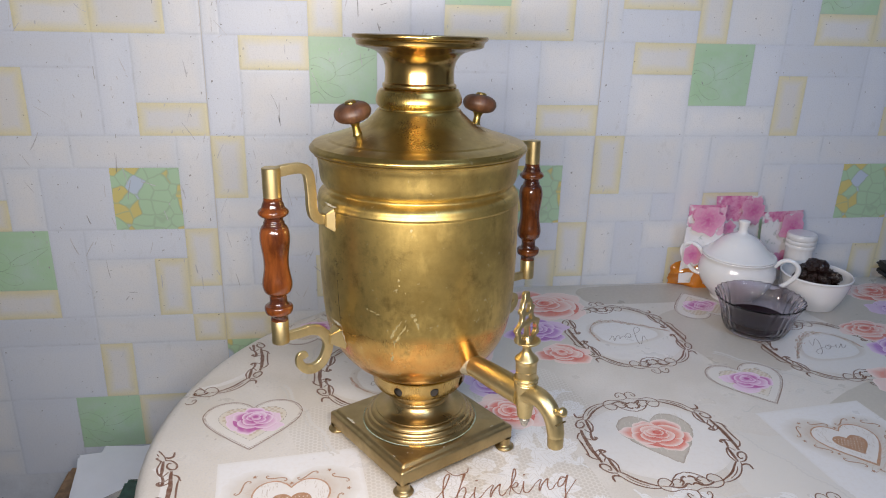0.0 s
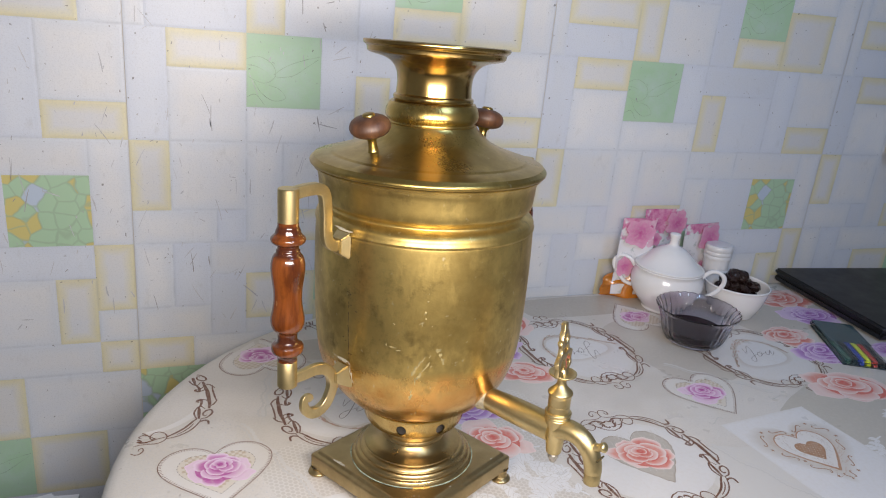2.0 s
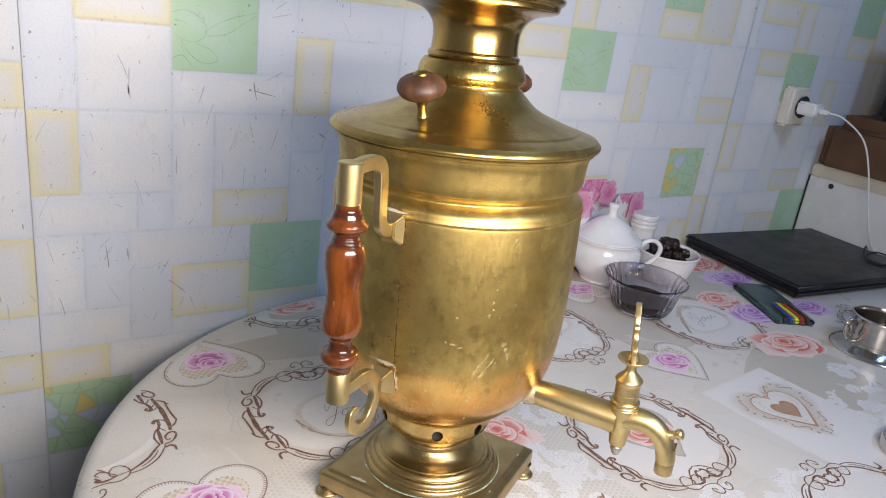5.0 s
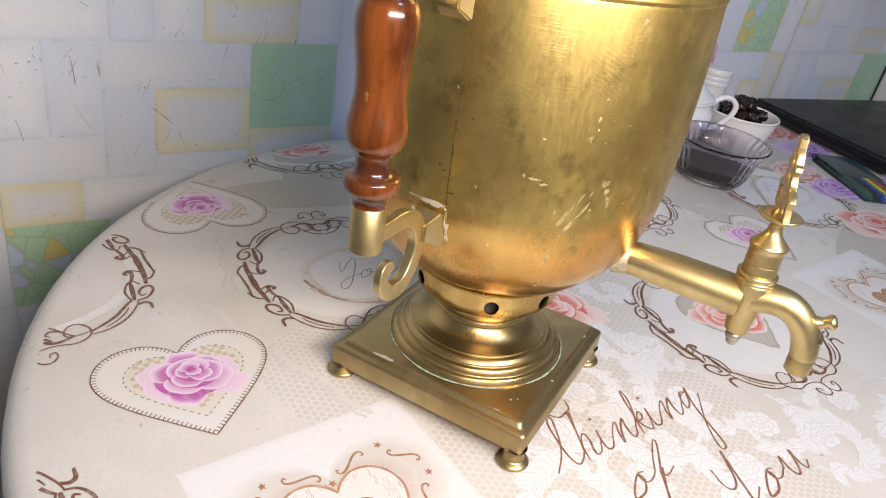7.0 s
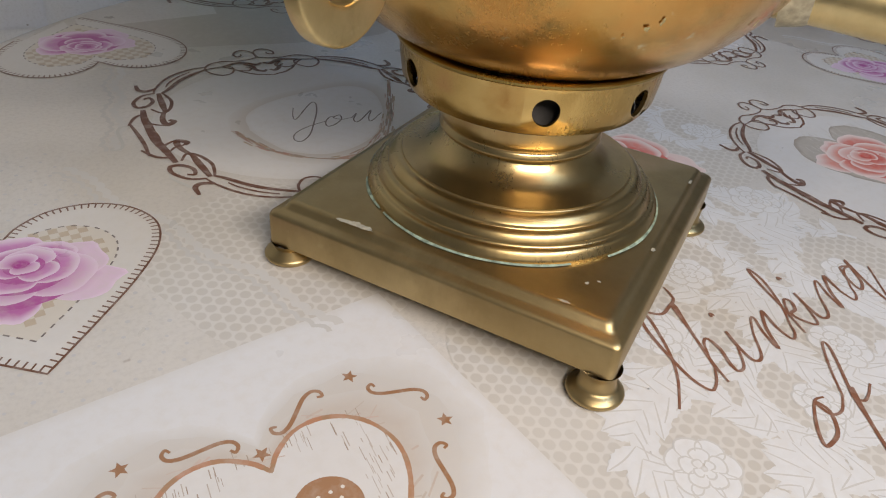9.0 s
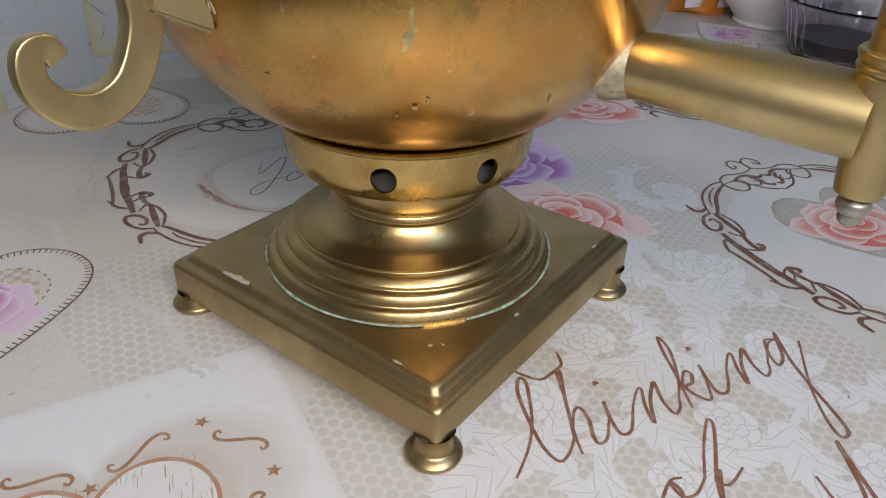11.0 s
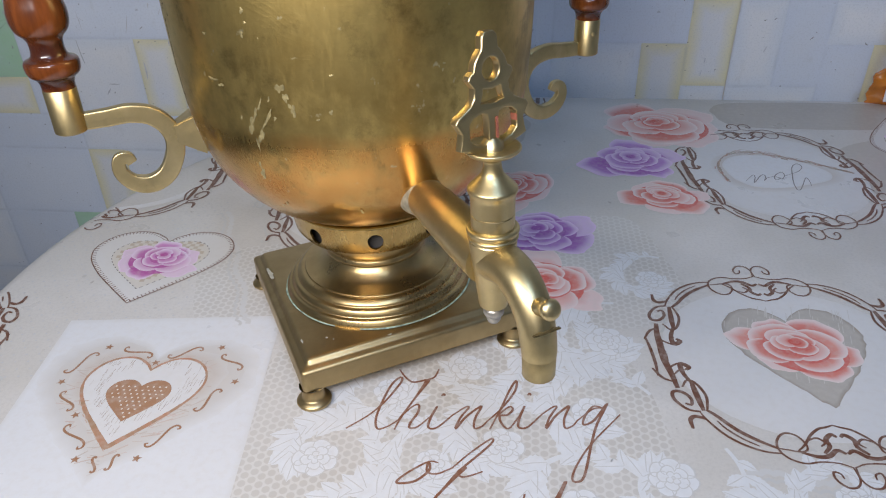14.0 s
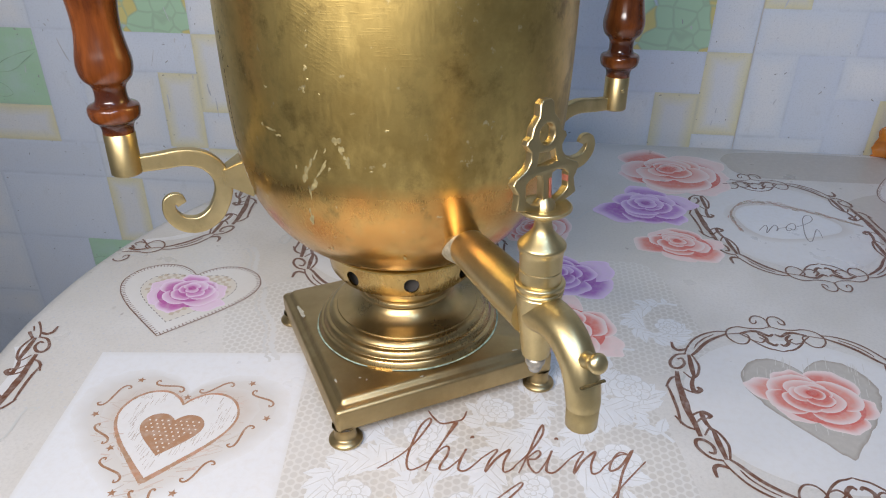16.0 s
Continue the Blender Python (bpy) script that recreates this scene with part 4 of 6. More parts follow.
def smear(bm, az, z, wide, high, seed, skew=0.0):
    """An irregular thin patch clinging to the body."""
    rng = random.Random(seed)
    n = 18
    ph = [rng.uniform(0, 6.3) for _ in range(3)]
    rim = []
    for i in range(n):
        a = 2 * math.pi * i / n
        k = 1 + 0.30 * math.sin(2 * a + ph[0]) + 0.22 * math.sin(3 * a + ph[1]) + 0.16 * math.sin(5 * a + ph[2])
        u, v = wide * k * math.cos(a), high * k * math.sin(a)
        rim.append(bm.verts.new(on_body(az + math.degrees((u + skew * v) / 0.09), z + v, 0.00008)))
    mid = bm.verts.new(on_body(az, z, 0.00022))
    for a, b in zip(rim, rim[1:] + rim[:1]):
        bm.faces.new((mid, a, b))


bm = bmesh.new()
for k, (az, z, w, h, skew) in enumerate(((-127.7, 0.1752, 0.0022, 0.0022, 0.0), (-126.5, 0.1712, 0.0016, 0.0022, -0.3), (-125.4, 0.1672, 0.0011, 0.0016, -0.4), (-138.9, 0.1565, 0.0018, 0.0042, 0.2),
                                         (-136.8, 0.1622, 0.0010, 0.0034, 0.5), (-134.8, 0.1668, 0.0009, 0.0024, 0.5), (-138.2, 0.1480, 0.0006, 0.0040, 0.0), (-139.8, 0.1375, 0.0013, 0.0046, 0.1),
                                         (-141.8, 0.1600, 0.0006, 0.0015, 0.4), (-150.0, 0.1755, 0.0030, 0.0008, 0.2), (-147.0, 0.1735, 0.0018, 0.0009, 0.3), (-131.5, 0.1700, 0.0006, 0.0012, 0.5), (-133.7, 0.2279, 0.0010, 0.0010, 0.0), (-134.0, 0.2212, 0.0012, 0.0011, 0.0), (-134.3, 0.2152, 0.0012, 0.0010, 0.0), (-135.1, 0.2060, 0.0012, 0.0011, 0.0),
                                         (-136.3, 0.1966, 0.0010, 0.0012, 0.0), (-123.8, 0.2262, 0.0011, 0.0012, 0.0), (-114.5, 0.1650, 0.0008, 0.0014, 0.0), (-92.6, 0.1650, 0.0008, 0.0008, 0.0), (-136.3, 0.1522, 0.0020, 0.0030, 0.3),
                                         (-133.0, 0.1610, 0.0013, 0.0040, 0.6), (-124.8, 0.1654, 0.0012, 0.0030, 0.2), (-140.0, 0.1320, 0.0016, 0.0030, 0.0))):
    smear(bm, az, z, w * 0.8, h * 0.9, 90 + k, skew)
rng = random.Random(44)
for k in range(34):
    smear(bm, rng.uniform(-178, -20), rng.uniform(0.105, 0.245), rng.uniform(0.0003, 0.0009), rng.uniform(0.0003, 0.0010), 200 + k)
tagged(part("lime_stain", bm, LIME, body), "pale dried drips and specks on the body", kind="stuff")
bm = bmesh.new()
for k in range(34):
    z = 0.150 + 0.104 * k / 34
    if rng.random() < 0.75:
        smear(bm, -174.7 + rng.uniform(-0.15, 0.15), z + 0.0015, rng.uniform(0.00022, 0.00050), rng.uniform(0.0012, 0.0024), 300 + k)
for k in range(14):
    smear(bm, -174.7 + rng.uniform(-6, 6), rng.uniform(0.15, 0.24), 0.0006, 0.0005, 400 + k)
tagged(part("body_seam", bm, SEAM, body), "dark broken vertical joint line", kind="stuff")
for az in (180.0, 0.0):
    bm = bmesh.new()
    smear(bm, az, 0.1520, 0.0110, 0.0013, 500 + int(az))
    smear(bm, az + 6, 0.1400, 0.0012, 0.0080, 501 + int(az))
    smear(bm, az - 6, 0.1420, 0.0010, 0.0060, 503 + int(az))
    smear(bm, az, 0.2600, 0.0090, 0.0010, 502 + int(az))
    tagged(part("solder_smear", bm, SOLDER, body), "pale smeared solder round the lugs", kind="stuff")

# the upper vessel sits askew on its foot, the crown more so
def askew(angle):
    return Matrix.Translation((0, 0, 0.13)) @ Matrix.Rotation(angle, 4, Vector((math.sin(radians(AZ - 35)), math.cos(radians(AZ - 35)), 0))) @ Matrix.Translation((0, 0, -0.13))


for ob in samovar.children:
    if ob.name.split(".")[0] in ("body", "lid", "lid_knob", "chimney_crown", "handle"):
        ob.matrix_basis = askew(0.022) @ ob.matrix_basis
        if ob.name == "chimney_crown":
            ob.matrix_basis = Matrix.Translation((0, 0, 0.20)) @ askew(0.022) @ Matrix.Translation((0, 0, -0.20)) @ ob.matrix_basis

# chips and dull patches on the foot plate and its pedestal
bm = bmesh.new()
for k, (px, py, w, h) in enumerate(((-0.0617, 0.0350, 0.0010, 0.0050), (-0.0612, 0.0280, 0.0012, 0.0035), (-0.0605, 0.0315, 0.0009, 0.0022), (-0.0600, -0.0450, 0.0006, 0.0020), (0.0440, -0.0606, 0.0020, 0.0006), (-0.0150, -0.0611, 0.0012, 0.0007), (-0.0470, -0.0480, 0.0007, 0.0007), (-0.0440, -0.0510, 0.0005, 0.0008))):
    rg = random.Random(k)
    rim = [bm.verts.new((px + w * math.cos(a) * rg.uniform(0.6, 1.3), py + h * math.sin(a) * rg.uniform(0.6, 1.3), 0.0284)) for a in (2 * math.pi * i / 12 for i in range(12))]
    bm.faces.new(rim)
tagged(part("plate_chip", bm, SOLDER, samovar), "pale chips on the foot plate", kind="stuff")

# ---------- the cloth's print ----------
def ink_material():
    m, nt, b = node_material("printed_ink")
    at = nt.nodes.new("ShaderNodeAttribute")
    at.attribute_name = "tone"
    v = coords(nt)
    n = noise_tex(nt, v, 220, 4, 0.6)
    col = mix(nt, grey(nt, n, 0.0, 0.28, 0.45, 0.7), at.outputs["Color"], (0.62, 0.58, 0.52))
    link(nt, col, b.inputs["Base Color"])
    link(nt, grey(nt, noise_tex(nt, v, 30), 0.26, 0.42, 0.3, 0.7), b.inputs["Roughness"])
    bump(nt, b, noise_tex(nt, v, 16, 3, 0.5), 0.3, 0.002)
    return m


def lace_material():
    """Beige net of small rounded hexagons."""
    m, nt, b = node_material("printed_beige_lace")
    v = coords(nt)
    sep = nt.nodes.new("ShaderNodeSeparateXYZ")
    link(nt, v, sep.inputs[0])
    total = None
    k = 2 * math.pi / 0.0043
    for a in (0.0, math.pi / 3, 2 * math.pi / 3):
        dot = nt.nodes.new("ShaderNodeMath")
        dot.operation = "MULTIPLY"
        dot.inputs[1].default_value = k * math.cos(a)
        link(nt, sep.outputs[0], dot.inputs[0])
        add = nt.nodes.new("ShaderNodeMath")
        add.operation = "MULTIPLY_ADD"
        add.inputs[1].default_value = k * math.sin(a)
        link(nt, sep.outputs[1], add.inputs[0])
        link(nt, dot.outputs[0], add.inputs[2])
        wave = nt.nodes.new("ShaderNodeMath")
        wave.operation = "COSINE"
        link(nt, add.outputs[0], wave.inputs[0])
        if total is None:
            total = wave.outputs[0]
        else:
            s = nt.nodes.new("ShaderNodeMath")
            s.operation = "ADD"
            link(nt, total, s.inputs[0])
            link(nt, wave.outputs[0], s.inputs[1])
            total = s.outputs[0]
    net = grey(nt, total, 0.7, 0.0, -1.0, -0.3)
    base = ramp(nt, noise_tex(nt, v, 14, 3), [(0.35, (0.545, 0.51, 0.455)), (0.65, (0.59, 0.56, 0.51))])
    link(nt, mix(nt, net, base, (0.68, 0.655, 0.61)), b.inputs["Base Color"])
    b.inputs["Roughness"].default_value = 0.32
    bump(nt, b, noise_tex(nt, v, 16, 3, 0.5), 0.3, 0.002)
    return m


INK, LACE = ink_material(), lace_material()
BROWN, SEPIA, GREY_INK = (0.150, 0.062, 0.032), (0.33, 0.17, 0.085), (0.16, 0.13, 0.12)
EDGE_R = TR - 0.012
LAYER = [0]


def off_top(x, y):
    """Whether a printed point falls past the flat top of the table."""
    dx = x - TC[0]
    return abs(y - TC[1]) > EDGE_R if dx > 0 else math.hypot(dx, y - TC[1]) > EDGE_R


class Print:
    """Flat printed shapes on the cloth, joined into one part."""

    def __init__(self, name, level, x=0.0, y=0.0, turn=0.0, size=1.0, stretch=1.0):
        LAYER[0] += 1
        self.name, self.z = name, TABLE_Z + 0.00010 + 0.00005 * level + 0.00000237 * (LAYER[0] % 20)
        self.bm = bmesh.new()
        self.tone = self.bm.verts.layers.float_vector.new("tone")
        c, s = math.cos(radians(turn)), math.sin(radians(turn))
        self.to = lambda p: (x + size * (c * p[0] * stretch - s * p[1]), y + size * (s * p[0] * stretch + c * p[1]))

    def vert(self, p, colour, lift=0.0):
        q = self.to(p)
        v = self.bm.verts.new((q[0], q[1], self.z + 0.5 * lift))
        v[self.tone] = Vector(colour)
        return v

    def area(self, pts, colour, mid=None, lift=0.0, centre=None):
        """A filled outline; mid: another colour at its middle."""
        cx, cy = centre or (sum(p[0] for p in pts) / len(pts), sum(p[1] for p in pts) / len(pts))
        m = self.vert((cx, cy), mid or colour, lift)
        ring = [self.vert(p, colour, lift) for p in pts]
        for a, b in zip(ring, ring[1:] + ring[:1]):
            self.bm.faces.new((m, a, b))

    def line(self, pts, width, colour, taper=True, lift=0.0, n=5):
        path = [Vector((p[0], p[1], 0)) for p in pts]
        if n > 1 and len(path) > 2:
            path = smooth_path(path, n)
        k = len(path)
        prev = None
        for i, p in enumerate(path):
            d = path[min(i + 1, k - 1)] - path[max(i - 1, 0)]
            if d.length < 1e-9:
                continue
            side = Vector((-d.y, d.x, 0)).normalized()
            w = width * (0.35 + 0.65 * math.sin(math.pi * (0.12 + 0.76 * i / max(1, k - 1)))) if taper else width
            a, b = self.vert(p + side * w / 2, colour, lift + 6e-7 * i), self.vert(p - side * w / 2, colour, lift + 6e-7 * i)
            if prev:
                self.bm.faces.new((prev[0], prev[1], b, a))
            prev = (a, b)

    def soft(self, pts, colour, edge, k=0.8, lift=0.0, centre=None):
        """A filled outline that fades to another colour at its rim."""
        cx, cy = centre or (sum(p[0] for p in pts) / len(pts), sum(p[1] for p in pts) / len(pts))
        m = self.vert((cx, cy), colour, lift)
        a = [self.vert((cx + k * (u - cx), cy + k * (v - cy)), colour, lift) for u, v in pts]
        b = [self.vert(q, edge, lift) for q in pts]
        for i in range(len(pts)):
            j = (i + 1) % len(pts)
            self.bm.faces.new((m, a[i], a[j]))
            self.bm.faces.new((a[i], b[i], b[j], a[j]))

    def done(self, label="", material=None):
        for f in self.bm.faces:
            f.normal_update()
            if f.normal.z < 0:
                f.normal_flip()
        bmesh.ops.delete(self.bm, geom=[v for v in self.bm.verts if off_top(v.co.x, v.co.y)], context="VERTS")
        me = bpy.data.meshes.new(self.name)
        self.bm.to_mesh(me)
        self.bm.free()
        me.materials.append(material or INK)
        ob = new(self.name, me)
        ob.parent = cloth
        if label:
            ob["label"] = label
        return ob


HALF_HEART = smooth_path([(0.0, 0.30, 0), (0.10, 0.42, 0), (0.30, 0.53, 0), (0.55, 0.52, 0), (0.76, 0.38, 0), (0.86, 0.14, 0), (0.80, -0.12, 0), (0.60, -0.40, 0), (0.33, -0.68, 0), (0.0, -1.0, 0)], 16)


def heart_point(t, w=1.0):
    """Unit heart: notch at (0, 0.30), tip at (0, -1); t runs round from the notch."""
    t = (t / math.pi) % 2
    side = 1 if t <= 1 else -1
    k = (t if t <= 1 else 2 - t) * (len(HALF_HEART) - 1)
    i = min(int(k), len(HALF_HEART) - 2)
    q = HALF_HEART[i].lerp(HALF_HEART[i + 1], k - i)
    return (side * q.x * 1.06 * w, q.y)


def even(pts, n):
    """The same closed outline in n equal steps."""
    ring = [Vector(q) for q in pts] + [Vector(pts[0])]
    run = [0.0]
    for a, b in zip(ring, ring[1:]):
        run.append(run[-1] + (b - a).length)
    out, i = [], 0
    for k in range(n):
        d = run[-1] * k / n
        while run[i + 1] < d:
            i += 1
        q = ring[i].lerp(ring[i + 1], (d - run[i]) / max(1e-9, run[i + 1] - run[i]))
        out.append((q.x, q.y))
    return out


def heart(n=72, w=1.0, k=1.0):
    return [(x * k, y * k) for x, y in (heart_point(2 * math.pi * i / n, w) for i in range(n))]


# ground tones: washes of beige, grey and white under the ornaments
def wash(x, y, rx, ry, colour, turn=0.0, seed=1, level=0, square=0.0, material=None, name="printed_wash"):
    rng = random.Random(seed)
    p = Print(name, level, x, y, turn)
    ph = [rng.uniform(0, 6.3) for _ in range(4)]
    pts = []
    for i in range(64):
        a = 2 * math.pi * i / 64
        r = 1 + 0.05 * math.sin(3 * a + ph[0]) + 0.04 * math.sin(5 * a + ph[1]) + 0.02 * math.sin(11 * a + ph[2])
        c, s = math.cos(a), math.sin(a)
        if square:
            k = (abs(c) ** 6 + abs(s) ** 6) ** (-1 / 6)
            r = (1 - square) * r + square * k
        pts.append((rx * r * c, ry * r * s))
    p.area(pts, colour)
    return p.done(material=material)


wash(-0.085, 0.024, 0.044, 0.052, (0, 0, 0), 20, 3, 0, 0.7, LACE)
wash(0.055, -0.115, 0.112, 0.105, (0, 0, 0), 4, 4, 0, 0.75, LACE)
wash(0.135, 0.060, 0.060, 0.070, (0, 0, 0), 12, 5, 0, 0.7, LACE)
wash(-0.02, 0.30, 0.12, 0.060, (0.50, 0.46, 0.40), -8, 6, 0, 0.5)
wash(0.47, 0.20, 0.10, 0.10, (0.52, 0.48, 0.42), 15, 7, 0, 0.6)
wash(0.40, 0.345, 0.12, 0.035, (0.47, 0.43, 0.37), 0, 8, 0, 0.7)
wash(0.56, -0.01, 0.09, 0.07, (0.50, 0.47, 0.41), 25, 9, 0, 0.7)
wash(0.70, 0.28, 0.10, 0.07, (0.52, 0.48, 0.42), 20, 11, 0, 0.5)
wash(0.36, -0.14, 0.06, 0.12, (0.63, 0.61, 0.57), 8, 13, 0, 0.4)

# white lace blossoms and leaves behind the writing
WHITE_A, WHITE_B, VEIN = (0.70, 0.70, 0.695), (0.735, 0.735, 0.735), (0.585, 0.57, 0.54)


def lace_leaf(p, x, y, length, turn, seed, lift):
    rng = random.Random(seed)
    c, s = math.cos(turn), math.sin(turn)
    n = 11
    wide = length * rng.uniform(0.26, 0.38)
    bend = rng.uniform(-0.25, 0.25)

    def at(t, v):
        u = length * t
        v = v + bend * length * t * t
        return (x + c * u - s * v, y + s * u + c * v)
    up = [at(i / n, wide * math.sin(math.pi * (i / n) ** 0.8) * (1 if i % 2 else 0.84)) for i in range(n + 1)]
    down = [at(i / n, -wide * math.sin(math.pi * (i / n) ** 0.8) * (0.84 if i % 2 else 1)) for i in range(n, -1, -1)]
    p.area(up + down[1:-1], WHITE_A, WHITE_B, lift, at(0.5, 0))
    p.line([at(0.02, 0), at(0.5, 0), at(0.95, 0)], 0.0006, VEIN, lift=lift + 2e-6, n=3)


def lace_flower(p, x, y, r, seed, lift):
    rng = random.Random(seed)
    for ring, count in ((1.0, 7), (0.62, 5), (0.32, 4)):
        off = rng.uniform(0, 6.3)
        for i in range(count):
            a = off + 2 * math.pi * i / count + rng.uniform(-0.15, 0.15)
            d, q = r * ring * 0.68, r * ring * (0.42 if ring > 0.9 else 0.46)
            pts = []
            for j in range(14):
                t = 2 * math.pi * j / 14
                k = q * (1 + 0.05 * math.sin(4 * t + i) + 0.03 * math.sin(7 * t + seed))
                u, v = k * 0.85 * math.cos(t), k * math.sin(t)
                pts.append((x + d * math.cos(a) + u * math.cos(a) - v * math.sin(a), y + d * math.sin(a) + u * math.sin(a) + v * math.cos(a)))
            lift += 1.5e-6
            p.area(pts, WHITE_B, WHITE_A, lift)
            p.line([pts[j] for j in (9, 11, 13, 1, 3, 5)], 0.0007, VEIN, lift=lift + 1e-6, n=3)
    p.area([(x + r * 0.10 * math.cos(t), y + r * 0.10 * math.sin(t)) for t in (0, 1, 2, 3, 4, 5)], VEIN, WHITE_A, lift + 3e-6)


def lace_spray(p, r, seed):
    """A white stem that rolls up, with curved leaves on both sides and a small blossom at its heart."""
    rng = random.Random(seed)
    way = rng.choice((-1, 1))
    stem = []
    for i in range(22):
        t = i / 21
        a = way * (0.4 + 5.2 * t)
        q = r * (1.75 - 1.35 * t)
        stem.append((q * math.cos(a), q * math.sin(a)))
    p.line(stem, 0.0034, WHITE_A, lift=1e-5, n=3)
    lift = 1.2e-5
    for i in range(1, 20):
        x, y = stem[i]
        d = math.atan2(stem[i + 1][1] - stem[i - 1][1], stem[i + 1][0] - stem[i - 1][0])
        for side in (1, -1):
            if rng.random() < 0.92:
                lift += 1.2e-6
                lace_leaf(p, x, y, r * rng.uniform(0.40, 0.80), d + side * rng.uniform(0.5, 1.0), rng.randrange(9999), lift)
    lace_flower(p, stem[-1][0] * 0.3, stem[-1][1] * 0.3, r * 0.55, rng.randrange(9999), lift + 4e-6)


rng = random.Random(77)
for bx, by, r in ((-0.010, -0.118, 0.021), (0.018, -0.072, 0.018), (0.010, -0.162, 0.020), (0.064, -0.050, 0.019), (0.080, -0.104, 0.021), (0.140, -0.020, 0.023), (0.128, -0.078, 0.021), (0.118, -0.140, 0.021),
                  (0.165, -0.122, 0.021), (0.200, -0.145, 0.021), (0.060, -0.165, 0.021), (0.175, 0.048, 0.017), (0.108, -0.008, 0.016), (0.62, -0.03, 0.025), (0.56, -0.09, 0.024), (0.33, -0.155, 0.023), (0.275, -0.175, 0.023), (0.245, -0.125, 0.016), (0.046, -0.120, 0.017)):
    p = Print("printed_blossom", 1, bx, by, rng.uniform(0, 360))
    lace_spray(p, r, rng.randrange(9999))
    p.done("white lace spray of curved leaves")


# scroll rings
def scroll_ring(x, y, rx, ry, turn=0.0):
    p = Print("printed_ring_ground", 1.5, x, y, turn)
    p.soft([(rx * 0.97 * math.cos(a), ry * 0.97 * math.sin(a)) for a in (2 * math.pi * i / 60 for i in range(60))], (0.69, 0.675, 0.655), (0.675, 0.655, 0.625), 0.9)
    p.done("pale ground inside a printed ring")
    p = Print("printed_scroll_ring", 3, x, y, turn)
    # one quarter, from the cartouche (0) to the side (1): share of the angle, height over the ring, width; the last four cross the side and are drawn once
    lines = [
        (((0.004, 0.95), (0.002, 1.51), (0.019, 1.83), (0.046, 1.88), (0.071, 1.59), (0.073, 1.26), (0.053, 1.30), (0.047, 1.52)), 0.0013),
        (((0.004, 0.98), (0.045, 0.82), (0.103, 0.85), (0.152, 1.04), (0.204, 0.97), (0.242, 0.66), (0.255, 0.21), (0.236, -0.22), (0.190, -0.28), (0.150, 0.02), (0.143, 0.36), (0.168, 0.52), (0.213, 0.56), (0.250, 0.62)), 0.0013),
        (((0.165, 0.54), (0.107, 0.62), (0.069, 0.52), (0.033, 0.22), (0.003, 0.36)), 0.0026),
        (((0.177, 0.54), (0.150, 0.12), (0.125, -0.37), (0.082, -0.77), (0.036, -0.91), (0.0, -1.02)), 0.0015),
        (((0.082, 0.42), (0.055, 0.05), (0.060, -0.28), (0.030, -0.54), (0.008, -0.42)), 0.0026),
        (((0.140, -0.10), (0.100, -0.30), (0.070, -0.12), (0.088, 0.10)), 0.0014),
        (((0.225, 0.80), (0.284, 0.96), (0.355, 0.99), (0.430, 0.89), (0.516, 0.65), (0.566, 0.47)), 0.0015),
        (((0.240, 0.62), (0.321, 0.52), (0.406, 0.40), (0.508, 0.20), (0.556, 0.20)), 0.0024),
        (((0.306, 0.78), (0.371, 0.72), (0.441, 0.58), (0.487, 0.42)), 0.0012),
        (((0.520, 0.62), (0.556, 0.80), (0.556, 1.09), (0.520, 1.42)), 0.0026),
        (((0.562, 0.44), (0.605, 0.73), (0.674, 0.75), (0.716, 0.52), (0.703, 0.22), (0.652, 0.15), (0.615, 0.40), (0.634, 0.55)), 0.0022),
        (((0.550, 0.23), (0.579, -0.09), (0.632, -0.46), (0.723, -0.62), (0.768, -0.44), (0.730, 0.0)), 0.0018),
        (((0.560, 0.31), (0.628, -0.06), (0.690, -0.32), (0.752, -0.53)), 0.0034),
        (((0.750, -0.49), (0.834, -0.52), (0.905, -0.66), (0.872, -0.92), (0.850, -0.74)), 0.0032),
        (((0.870, 0.0), (0.896, -0.31), (0.915, -0.62)), 0.0015),
        (((0.890, 0.58), (0.817, 0.42), (0.780, 0.15)), 0.0018),
        (((0.740, 0.26), (0.830, 0.08), (0.914, -0.07), (1.045, -0.09), (1.158, -0.05), (1.270, 0.20)), 0.0042),
        (((0.874, 0.54), (0.957, 0.36), (1.066, 0.33), (1.167, 0.54)), 0.0020),
        (((0.903, -0.05), (1.010, -0.24), (1.125, -0.06)), 0.0016),
        (((1.172, -0.15), (1.148, -0.44), (1.150, -0.74)), 0.0014),
    ]
    for corner in (1, 3):
        for mirror in (1, -1):
            for k, (pts, w) in enumerate(lines):
                if k > 15 and mirror < 0:
                    continue
                out = []
                for u, v in pts:
                    a = math.pi / 2 * corner + mirror * u * math.pi / 2
                    q = math.hypot(rx * math.cos(a), ry * math.sin(a))
                    out.append((rx * math.cos(a) * (1 + 0.0138 * v / q), ry * math.sin(a) * (1 + 0.0138 * v / q)))
                p.line(out, w, BROWN, n=6, lift=4e-5 * (mirror > 0))
    return p.done("brown printed scrollwork ring")


